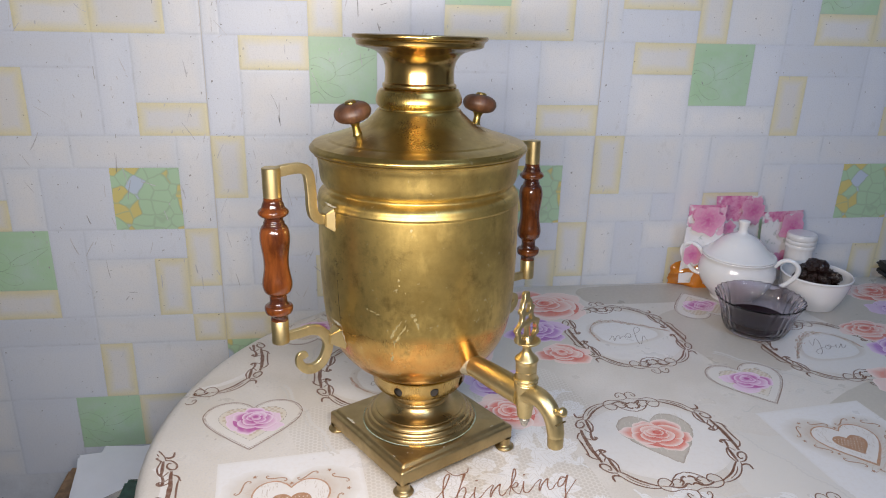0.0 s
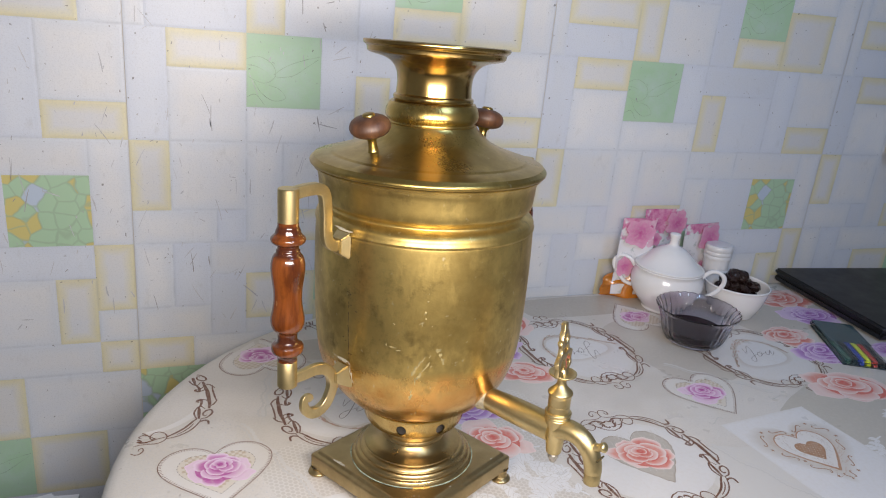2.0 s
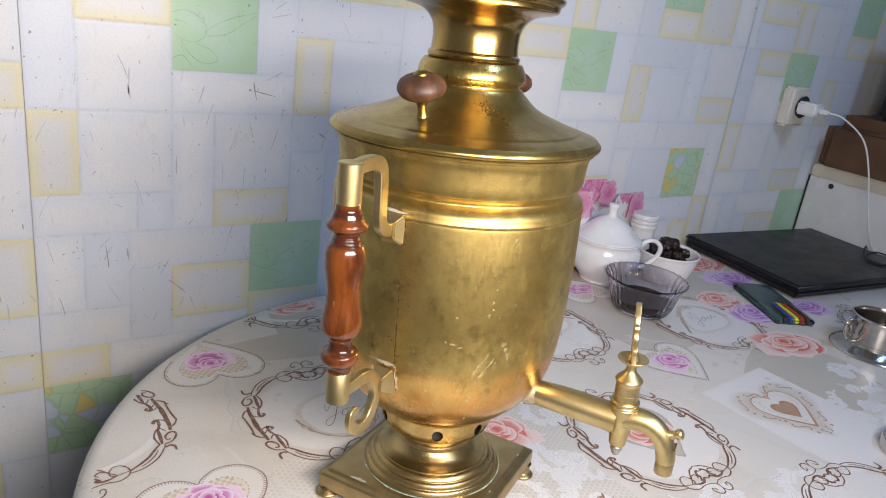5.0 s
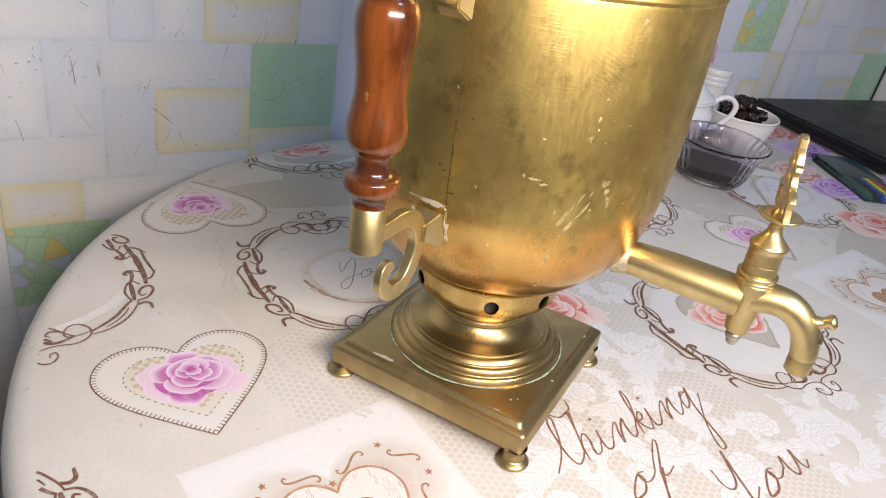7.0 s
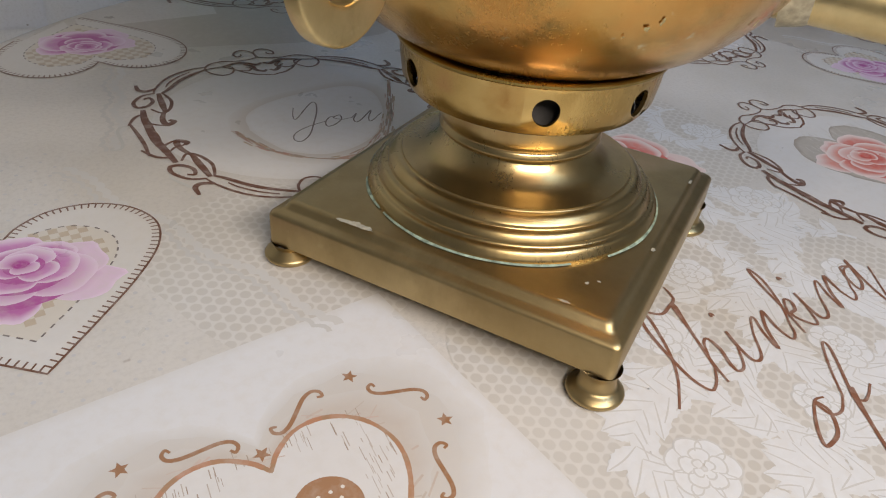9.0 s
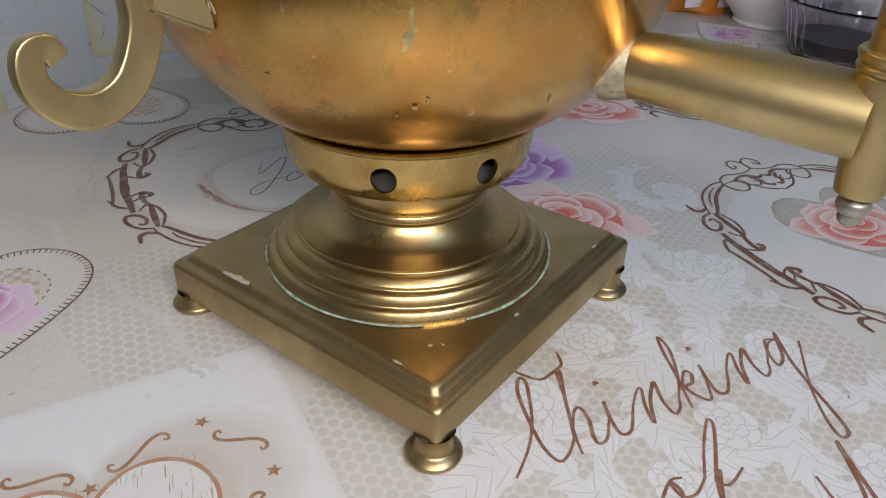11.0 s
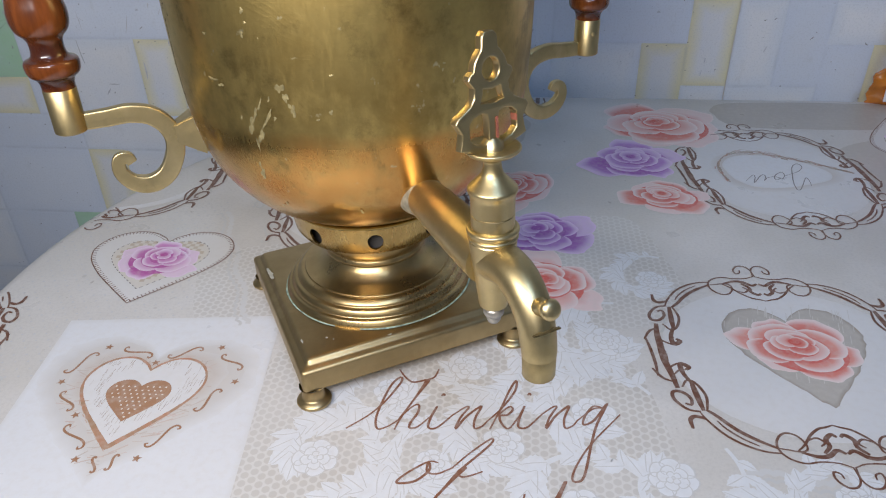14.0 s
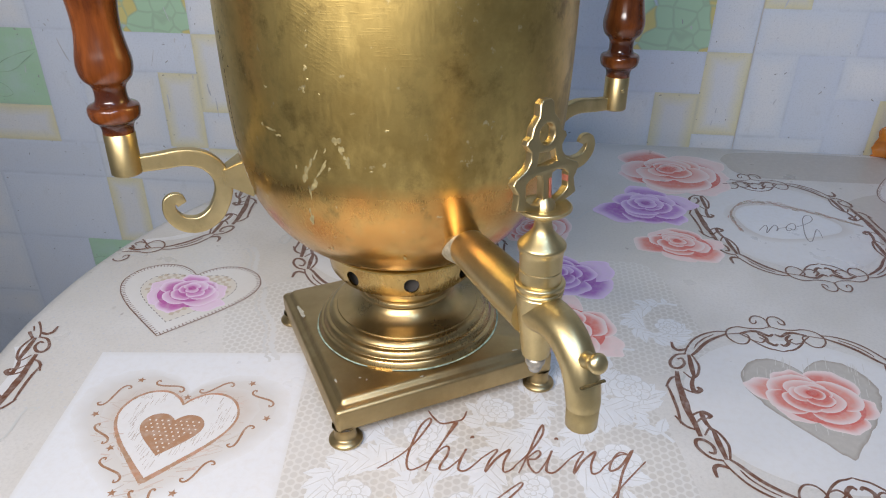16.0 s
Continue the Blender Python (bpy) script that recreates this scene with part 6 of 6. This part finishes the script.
GLASS = glass_material("mauve_tinted_glass", (0.84, 0.79, 0.85))
JAM = plain("dark_jam", (0.012, 0.003, 0.006), 0.45, vary=0.4, scale=90, relief=0.05)
JAM.node_tree.nodes["Principled BSDF"].inputs["Specular IOR Level"].default_value = 0.15
PRUNE = plain("sticky_dried_fruit", (0.018, 0.008, 0.006), 0.17, vary=0.5, scale=120, relief=0.6)

# sugar bowl
sugar = thing("sugar_bowl", pose(0.519, 0.322, TABLE_Z, 0, 0, -38) @ Matrix.Diagonal((1.10, 1.10, 0.93, 1)), "white porcelain sugar bowl with a domed lid and two handles", "sugar bowl")
part("bowl", lathe([(0.0, 0.0)] + smooth_profile([(0.028, 0.0), (0.0295, 0.002), (0.029, 0.005), (0.034, 0.012), (0.044, 0.026), (0.0495, 0.042), (0.050, 0.056), (0.047, 0.068), (0.0485, 0.074), (0.0475, 0.0755), (0.045, 0.072), (0.046, 0.05), (0.03, 0.012), (0.0, 0.008)], 4), 72), PORCELAIN, sugar)
part("lid", lathe(smooth_profile([(0.043, 0.073), (0.0475, 0.0760), (0.0470, 0.0785), (0.042, 0.0820), (0.034, 0.0900), (0.026, 0.1000), (0.017, 0.1075), (0.009, 0.1115), (0.0062, 0.1150), (0.0058, 0.1220), (0.0072, 0.1290), (0.0068, 0.1330), (0.0, 0.1345)], 5), 72), PORCELAIN, sugar)
for s in (-1, 1):
    path = smooth_path([(s * 0.046, 0, 0.066), (s * 0.055, 0, 0.0775), (s * 0.066, 0, 0.0800), (s * 0.0745, 0, 0.0720), (s * 0.0745, 0, 0.0590), (s * 0.066, 0, 0.0440), (s * 0.056, 0, 0.0340), (s * 0.046, 0, 0.0310)], 6)
    part("handle", tube(path, 0.0034, 16), PORCELAIN, sugar)

# fluted glass bowl with jam
RIBS = 30
bowl = thing("glass_bowl", pose(0.492, 0.211, TABLE_Z), "small fluted mauve glass bowl with dark jam at the bottom", "bowl")
bm = bmesh.new()
prof = smooth_profile([(0.012, 0.0015), (0.032, 0.0), (0.0385, 0.002), (0.0430, 0.010), (0.0460, 0.022), (0.0490, 0.033), (0.0530, 0.0425), (0.0575, 0.0490), (0.0580, 0.0505), (0.0565, 0.0508), (0.0510, 0.0430), (0.0468, 0.033), (0.0436, 0.021), (0.0400, 0.010), (0.032, 0.0055), (0.0, 0.005)], 4)
rings = []
STEPS = RIBS * 6
for i, (r, z) in enumerate(prof):
    ring = []
    for k in range(STEPS):
        a = 2 * math.pi * k / STEPS
        amp = 0.017 * min(1.0, max(0.0, (z - 0.004) / 0.012))
        rr = r * (1 + amp * math.cos(RIBS * a))
        zz = z + (0.0004 * math.cos(RIBS * a) if z > 0.046 else 0)
        ring.append(bm.verts.new((rr * math.cos(a), rr * math.sin(a), zz)))
    rings.append(ring)
for a, b in zip(rings, rings[1:]):
    for k in range(STEPS):
        bm.faces.new((a[k], a[(k + 1) % STEPS], b[(k + 1) % STEPS], b[k]))
bm.faces.new(rings[0][::-1])
part("glass", bm, GLASS, bowl)
part("jam", lathe(smooth_profile([(0.0, 0.0056), (0.031, 0.0060), (0.0380, 0.0104), (0.0408, 0.0150), (0.0418, 0.0195), (0.0405, 0.0203), (0.02, 0.0198), (0.0, 0.0196)], 3), 48), JAM, bowl, "dark red jam")

# white bowl with dried fruit
fruit_bowl = thing("white_bowl", pose(0.628, 0.288, TABLE_Z), "plain white bowl on the cloth", "bowl")
part("bowl", lathe([(0.0, 0.0)] + smooth_profile([(0.030, 0.0), (0.0325, 0.0012), (0.034, 0.004), (0.041, 0.018), (0.0465, 0.036), (0.0490, 0.0475), (0.0506, 0.0495), (0.0498, 0.0512), (0.0478, 0.0500), (0.045, 0.036), (0.038, 0.016), (0.030, 0.008)], 4) + [(0.0, 0.007)], 72), PORCELAIN, fruit_bowl)
rng = random.Random(7)


def prune(seed):
    bm = bmesh.new()
    bmesh.ops.create_icosphere(bm, subdivisions=3, radius=1)
    for v in bm.verts:
        n = noise.noise(v.co * 2.2 + Vector((seed, 0, 0))) * 0.35 + noise.noise(v.co * 5 + Vector((0, seed, 0))) * 0.16
        v.co *= 1 + n
        v.co.z *= 0.72
    return mesh_of(bm, "dried_fruit", PRUNE)


prunes = [prune(k * 3.1) for k in range(5)]
for k in range(26):
    layer = k // 10
    a = k * 2.4
    r = (0.030, 0.022, 0.010)[min(layer, 2)] * math.sqrt(((k % 10) + 0.5) / 10) * 1.15
    ob = new("dried_fruit", prunes[k % 5])
    s = rng.uniform(0.0095, 0.0125)
    ob.matrix_world = Matrix.Translation((0.628 + r * math.cos(a), 0.288 + r * math.sin(a), TABLE_Z + 0.030 + 0.015 * layer + rng.uniform(0, 0.004))) @ pose(0, 0, 0, rng.uniform(-40, 40), rng.uniform(-40, 40), rng.uniform(0, 360)) @ Matrix.Diagonal((s, s, s, 1))
    tagged(ob, "dark wrinkled dried fruit heaped in the white bowl", "dried fruit", "dried fruit in the bowl")

# white tub with a ribbed cap
tub = thing("white_tub", pose(0.645, 0.362, TABLE_Z), "small white plastic tub with a ribbed screw cap", "tub")
part("tub_body", lathe([(0.0, 0.0)] + smooth_profile([(0.019, 0.0), (0.0205, 0.002), (0.0205, 0.060), (0.019, 0.066)], 3) + [(0.0, 0.066)], 48), ENAMEL, tub)
cap = lathe([(0.0, 0.066), (0.0222, 0.066), (0.0224, 0.070), (0.0216, 0.0715), (0.0224, 0.073), (0.0224, 0.077), (0.0216, 0.0785), (0.0224, 0.080), (0.0222, 0.086), (0.0205, 0.0885), (0.0, 0.0888)], 48)
part("cap", cap, ENAMEL, tub)


# flowered paper bag leaning against the wall
def bag_material():
    m, nt, b = node_material("flowered_packet_paper")
    v = coords(nt)
    vor = nt.nodes.new("ShaderNodeTexVoronoi")
    vor.inputs["Scale"].default_value = 19
    link(nt, mix(nt, 0.06, v, nt_noise_colour(nt, v, 60)), vor.inputs["Vector"])
    sep = nt.nodes.new("ShaderNodeSeparateColor")
    link(nt, vor.outputs["Color"], sep.inputs[0])
    flower = grey(nt, vor.outputs["Distance"], 1.0, 0.0, 0.50, 0.60)
    pick = grey(nt, sep.outputs[0], 0.0, 1.0, 0.80, 0.86)
    f = nt.nodes.new("ShaderNodeMath")
    f.operation = "MULTIPLY"
    link(nt, flower, f.inputs[0])
    link(nt, pick, f.inputs[1])
    petal = ramp(nt, noise_tex(nt, v, 130, 4), [(0.3, (0.55, 0.10, 0.28)), (0.7, (0.72, 0.38, 0.52))])
    leaf = grey(nt, noise_tex(nt, v, 90, 5), 0.0, 0.8, 0.56, 0.64)
    ground = mix(nt, leaf, (0.74, 0.73, 0.74), (0.40, 0.45, 0.42))
    link(nt, mix(nt, f.outputs[0], ground, petal), b.inputs["Base Color"])
    b.inputs["Roughness"].default_value = 0.35
    return m


def nt_noise_colour(nt, v, scale):
    n = nt.nodes.new("ShaderNodeTexNoise")
    n.inputs["Scale"].default_value = scale
    link(nt, v, n.inputs["Vector"])
    return n.outputs["Color"]


BAG = bag_material()
AMBER = plain("amber_syrup_film", (0.50, 0.17, 0.015), 0.15, vary=0.3, scale=40, coat=0.5)
bag = thing("flowered_packet", pose(0.46, 0.372, TABLE_Z), "crumpled pink-flowered paper packet leaning on the wall", "packet")


def crumpled(w0, w1, h, cols, rows, seed, lean, shape):
    bm = bmesh.new()
    grid = []
    for j in range(rows + 1):
        row = []
        for i in range(cols + 1):
            u, t = i / cols, j / rows
            x = w0 + (w1 - w0) * u
            z = h * t * shape(u)
            y = lean * t + 0.010 * noise.noise(Vector((u * 5, t * 4, seed))) + 0.012 * math.sin(u * 6.3 + seed)
            row.append(bm.verts.new((x + 0.006 * noise.noise(Vector((u * 4, t * 5, seed + 9))), min(y, 0.030), z)))
        grid.append(row)
    for j in range(rows):
        for i in range(cols):
            bm.faces.new((grid[j][i], grid[j][i + 1], grid[j + 1][i + 1], grid[j + 1][i]))
    ext = bmesh.ops.extrude_face_region(bm, geom=bm.faces[:])
    for v in ext["geom"]:
        if isinstance(v, bmesh.types.BMVert):
            v.co.y += 0.0015
    return bm


def packet_panel(x0, x1, z0, z1, y, yaw, flowers, seed):
    """One stiff paper fold with printed blooms."""
    w = x1 - x0
    bm = box(0, w, 0.0, 0.0012, 0, z1 - z0)
    bmesh.ops.subdivide_edges(bm, edges=[e for e in bm.edges if abs(e.verts[0].co.y - e.verts[1].co.y) < 1e-6], cuts=7, use_grid_fill=True)
    for v in bm.verts:
        v.co.y += 0.004 * noise.noise(Vector((v.co.x * 30, v.co.z * 26, seed)))
        v.co.x += 0.006 * (v.co.z / (z1 - z0)) * math.sin(seed) + 0.003 * noise.noise(Vector((v.co.x * 40, v.co.z * 40, seed + 5)))
    panel = part("packet_panel", bm, BAG, bag, angle=60)
    panel.matrix_local = pose(x0 - 0.46, y - 0.372, z0 - TABLE_Z, 0, 0, yaw)
    rng = random.Random(seed)
    for fx, fz, r in flowers:
        fb = bmesh.new()
        tone = fb.verts.layers.float_vector.new("tone")
        for ring, (k, shade) in enumerate(((1.0, (0.70, 0.34, 0.49)), (0.70, (0.66, 0.27, 0.43)), (0.42, (0.60, 0.19, 0.37)))):
            ph = rng.uniform(0, 6.3)
            mid = fb.verts.new((fx, -0.0052 - 0.0003 * ring, fz))
            mid[tone] = Vector((0.50, 0.08, 0.26))
            rim = []
            for i in range(30):
                a = 2 * math.pi * i / 30
                q = r * k * (0.72 + 0.30 * abs(math.sin(2.5 * a + ph)) + 0.06 * math.sin(9 * a))
                v = fb.verts.new((min(max(fx + q * math.cos(a), 0.001), w - 0.001), -0.0052 - 0.0003 * ring, min(max(fz + q * math.sin(a), 0.001), z1 - z0 - 0.002)))
                v[tone] = Vector(shade)
                rim.append(v)
            for a, b in zip(rim, rim[1:] + rim[:1]):
                fb.faces.new((mid, a, b))
        part("printed_bloom", fb, INK, panel)


packet_panel(0.452, 0.510, 0.757, 0.886, 0.368, -8, ((0.030, 0.106, 0.026), (0.014, 0.050, 0.018)), 3)
packet_panel(0.512, 0.590, 0.757, 0.892, 0.388, 3, ((0.058, 0.112, 0.024), (0.020, 0.085, 0.012)), 4)
packet_panel(0.586, 0.660, 0.757, 0.868, 0.378, 8, ((0.052, 0.086, 0.026), (0.040, 0.030, 0.018)), 6)
part("packet_base", crumpled(-0.018, 0.09, 0.050, 16, 10, 8.0, -0.006, lambda u: 0.5 + 0.5 * math.sin(0.3 + u * 2.6)), AMBER, bag, "amber cellophane corner of the packet", angle=60)

# laptop, closed
LAPTOP = plain("black_laptop_plastic", (0.008, 0.0085, 0.0095), 0.42, vary=0.25, scale=90, relief=0.06)
laptop = thing("laptop", pose(0.817, 0.401, TABLE_Z, 0, 0, -6.0), "closed black laptop lying on the cloth", "laptop")
part("laptop_base", box(0.002, 0.360, -0.250, -0.002, 0.003, 0.015, 0.0035), LAPTOP, laptop)
part("laptop_lid", box(0.0, 0.362, -0.254, 0.0, 0.0158, 0.0255, 0.004, segments=3), LAPTOP, laptop)
for fx, fy in ((0.03, -0.03), (0.34, -0.03), (0.03, -0.22), (0.34, -0.22)):
    part("rubber_foot", lathe([(0.0, 0.0), (0.006, 0.0), (0.006, 0.0032), (0.0, 0.0032)], 16), SOOT, laptop).location = (fx, fy, 0)

# felt pens in a clear sleeve
SLEEVE = glass_material("clear_plastic_sleeve", (0.93, 0.95, 0.95), 0.12)
pens = thing("felt_pen_pack", pose(0.724, 0.150, TABLE_Z + 0.0005, 0, 0, 63), "flat clear pack of coloured felt pens with a dark card", "felt pens")
part("backing_card", box(-0.066, 0.066, -0.030, 0.030, 0.0, 0.0012, 0.0003), plain("dark_card", (0.03, 0.05, 0.055), 0.4, vary=0.3), pens)
for k, colour in enumerate(((0.02, 0.02, 0.02), (0.36, 0.04, 0.03), (0.52, 0.60, 0.03), (0.02, 0.05, 0.32), (0.02, 0.03, 0.03), (0.03, 0.09, 0.07))):
    bm = tube([Vector((-0.062, 0, 0)), Vector((-0.058, 0, 0)), Vector((0.040, 0, 0)), Vector((0.044, 0, 0))], [0.0028, 0.0040, 0.0040, 0.0030], 16)
    pen = part("felt_pen", bm, plain("pen_plastic", colour, 0.3, vary=0.1, relief=0), pens)
    pen.location = (0, -0.0225 + 0.009 * k, 0.0054)
bm = box(-0.069, 0.069, -0.031, 0.031, 0.0006, 0.0102, 0.003)
sleeve = part("clear_sleeve", bm, SLEEVE, pens)
sleeve.visible_shadow = False
part("header_card", box(-0.008, 0.066, -0.0300, 0.0300, 0.00955, 0.01000, 0.0001), plain("teal_printed_card", (0.02, 0.05, 0.055), 0.35, vary=0.4, scale=40), pens, "dark teal card over the pens' upper half")

def wire_ring(cx, cz, r, w, k=16):
    """A small ring of flat wire, standing upright."""
    pts = [Vector((cx + r * math.cos(a), 0, cz + r * math.sin(a))) for a in (2 * math.pi * i / k for i in range(k + 1))]
    return tube(pts, 1.0, 12, None, (w, 0.0023), caps=False)


# steel pot with a cast handle on a broad foot, and a small lid
STEEL = plain("worn_steel", (0.52, 0.50, 0.47), 0.22, 1.0, vary=0.2, scale=25)
pot = thing("steel_pot", pose(0.735, -0.005, TABLE_Z), "small dull steel glass-holder pot with a broad foot ring", "pot")
part("foot_ring", lathe([(0.0, 0.0), (0.056, 0.0), (0.0575, 0.002), (0.0560, 0.004), (0.050, 0.0062), (0.042, 0.0095), (0.0385, 0.011), (0.0, 0.011)], 72), STEEL, pot)
part("pot_wall", lathe([(0.0, 0.011), (0.0385, 0.011), (0.0375, 0.014)] + smooth_profile([(0.0380, 0.016), (0.0385, 0.034), (0.0390, 0.047), (0.0405, 0.049), (0.0402, 0.051), (0.0375, 0.050), (0.0365, 0.030), (0.0360, 0.013)], 3) + [(0.0, 0.0125)], 72), STEEL, pot)
path = smooth_path([(-0.038, 0.012, 0.044), (-0.050, 0.016, 0.050), (-0.060, 0.019, 0.043), (-0.058, 0.018, 0.028), (-0.048, 0.015, 0.018), (-0.038, 0.012, 0.016)], 6)
part("handle", tube(path, 0.0026, 12), STEEL, pot)
for k, (hx, hz) in enumerate(((-0.052, 0.040), (-0.049, 0.033), (-0.046, 0.026))):
    part("handle_scroll", wire_ring(hx, hz, 0.0045, 0.0012), STEEL, pot).location = (0, 0.0155, 0)
small_lid = thing("steel_dish", pose(0.505, -0.170, TABLE_Z), "small dull steel dish turned over on the cloth", "dish")
part("dish_shell", lathe([(0.0, 0.0)] + smooth_profile([(0.036, 0.0), (0.0372, 0.0015), (0.0372, 0.012), (0.035, 0.016), (0.026, 0.020), (0.010, 0.0225)], 3) + [(0.0, 0.0228)], 48), STEEL, small_lid)

# ---------- beside the table ----------
# white cabinet with a cream worktop edge, a brown bread box on it
CREAM = plain("cream_edge_strip", (0.66, 0.62, 0.52), 0.4, vary=0.06, scale=20)
GAP = plain("dark_gap_strip", (0.03, 0.03, 0.032), 0.7, vary=0.3)
cabinet = thing("white_cabinet", pose(1.190, -0.25, 0), "white kitchen cabinet with a cream worktop, beside the table", "cabinet")
part("side_panel", box(0.0, 0.018, 0.0, 0.655, 0.06, 0.880, 0.0015), ENAMEL, cabinet)
part("side_panel", box(0.482, 0.500, 0.0, 0.640, 0.06, 0.880, 0.0015), ENAMEL, cabinet)
part("front_panel", box(0.0185, 0.4815, 0.002, 0.020, 0.10, 0.878, 0.0015), ENAMEL, cabinet)
part("plinth", box(0.02, 0.48, 0.03, 0.62, 0.0, 0.10), GAP, cabinet)
part("worktop", box(-0.003, 0.503, -0.006, 0.655, 0.8805, 0.905, 0.003), CREAM, cabinet)
screw = part("screw_cap", lathe(smooth_profile([(0.0055, 0.0), (0.005, 0.0012), (0.0, 0.0018)], 3), 20), GAP, cabinet)
screw.matrix_local = pose(0.0, 0.605, 0.868, 0, -90, 0)
# thin dark upright strip between the cabinet and the wall
strip = part("corner_strip", box(1.1872, 1.1895, 0.4040, 0.4068, 0.70, 0.880, 0.0005), GAP)
tagged(strip, "thin dark strip in the corner by the cabinet", "sealing strip", kind="structure")
BREAD = plain("brown_bread_box_wood", (0.11, 0.052, 0.022), 0.45, vary=0.25, scale=18)
bread = thing("bread_box", pose(1.176, 0.05, 0.905), "brown wooden bread box with a rounded top, on the cabinet", "bread box")
bm = box(0.0, 0.36, 0.0, 0.354, -0.040, 0.108, 0.028, segments=5)
for v in bm.verts:
    v.co.z = max(v.co.z, 0.0025)
part("bread_box_body", bm, BREAD, bread)
part("bread_box_foot", box(0.04, 0.32, 0.04, 0.30, 0.0, 0.0024), GAP, bread)
dark = thing("dark_box", pose(1.20, 0.06, 1.0131), "dark flat appliance standing on the bread box", "box")
part("dark_box_body", box(0.03, 0.30, 0.02, 0.27, 0.0, 0.20, 0.008), LAPTOP, dark)

# socket, charger and cable
SOCKET_M = plain("yellowed_socket_plastic", (0.66, 0.635, 0.56), 0.4, vary=0.05, scale=40)
socket = thing("wall_socket", pose(1.040, WALL_Y, 1.022), "raised yellowed plastic wall socket", "socket")
part("socket_plate", box(-0.031, 0.031, -0.026, 0.0, -0.037, 0.038, 0.005, segments=3), SOCKET_M, socket)
bm = lathe([(0.0, 0.0), (0.020, 0.0), (0.021, 0.003), (0.0195, 0.004), (0.018, 0.0015), (0.0, 0.0012)], 40)
well = part("socket_well", bm, GAP, socket)
well.matrix_local = pose(0.002, -0.0275, 0.002, 90, 0, 0)
charger = thing("phone_charger", pose(1.034, WALL_Y - 0.029, 1.024), "small white phone charger plugged into the socket", "charger")
part("charger_body", box(-0.015, 0.015, -0.040, 0.0, -0.012, 0.012, 0.004, segments=3), ENAMEL, charger)
part("cable_plug", box(-0.005, 0.005, -0.060, -0.039, -0.004, 0.004, 0.002), ENAMEL, charger)
path = smooth_path([(1.034, 0.322, 1.024), (1.052, 0.300, 1.018), (1.085, 0.270, 0.985), (1.100, 0.250, 0.930), (1.112, 0.235, 0.860), (1.125, 0.225, 0.815), (1.145, 0.220, 0.785), (1.160, 0.215, 0.7785)], 8)
cable = part("charging_cable", tube(path, 0.0016, 10), ENAMEL)
tagged(cable, "thin white charging cable hanging from the charger", "cable")
path = smooth_path([(1.160, 0.235, 0.7775), (1.130, 0.225, 0.788), (1.090, 0.205, 0.782), (1.070, 0.180, 0.7775), (1.090, 0.160, 0.779), (1.120, 0.165, 0.784), (1.115, 0.195, 0.788), (1.085, 0.200, 0.780), (1.083, 0.165, 0.7775), (1.125, 0.140, 0.7775)], 8)
tagged(part("black_cable", tube(path, 0.0015, 10), LAPTOP), "loose black cable looped on the laptop lid", "cable")

# stool with papers beside the rounded table end
stool = thing("stool", pose(-0.405, 0.275, 0), "low wooden stool between wall and table holding papers", "stool")
part("seat", box(-0.10, 0.075, -0.14, 0.115, 0.44, 0.465, 0.006), TABLE_WOOD, stool)
for lx in (-0.085, 0.06):
    for ly in (-0.12, 0.10):
        part("leg", box(lx - 0.014, lx + 0.014, ly - 0.014, ly + 0.014, 0.0, 0.44, 0.003), TABLE_WOOD, stool)
PAPER_WHITE = plain("white_sheet_paper", (0.74, 0.75, 0.78), 0.7, vary=0.03, scale=30)
for k, (px, py, tn) in enumerate(((-0.412, 0.300, 8), (-0.398, 0.305, -6), (-0.405, 0.296, 14))):
    sh = part("paper_sheet", box(-0.055, 0.055, -0.075, 0.075, 0, 0.0012), PAPER_WHITE)
    sh.matrix_world = pose(px, py, 0.4655 + 0.028 + 0.0014 * k, 4, 0, tn)
    tagged(sh, "blank white paper sheet lying on a packet on the stool", "paper", "loose papers")
block = part("paper_block", box(-0.465, -0.345, 0.205, 0.372, 0.4652, 0.4900, 0.002), plain("grey_card_box", (0.35, 0.35, 0.36), 0.6, vary=0.1))
tagged(block, "flat grey cardboard box on the stool", "box")
green = part("green_packet", box(-0.388, -0.340, 0.205, 0.285, 0.4905, 0.5150, 0.006, segments=3), plain("dark_green_foil", (0.015, 0.06, 0.045), 0.25, vary=0.4, scale=70))
tagged(green, "shiny dark green packet on the stool", "packet")
knife = thing("wooden_handle", pose(-0.422, 0.245, 0.4962, 0, 0, 40), "small blade with an orange wooden handle on the papers", "knife")
part("handle", box(-0.040, 0.0, -0.006, 0.006, 0.0, 0.009, 0.003), wood_material("orange_wood", (0.42, 0.19, 0.06), (0.3, 0.12, 0.04), 0.4), knife)
part("blade", box(0.0, 0.05, -0.008, 0.006, 0.003, 0.0046, 0.0006), STEEL, knife)
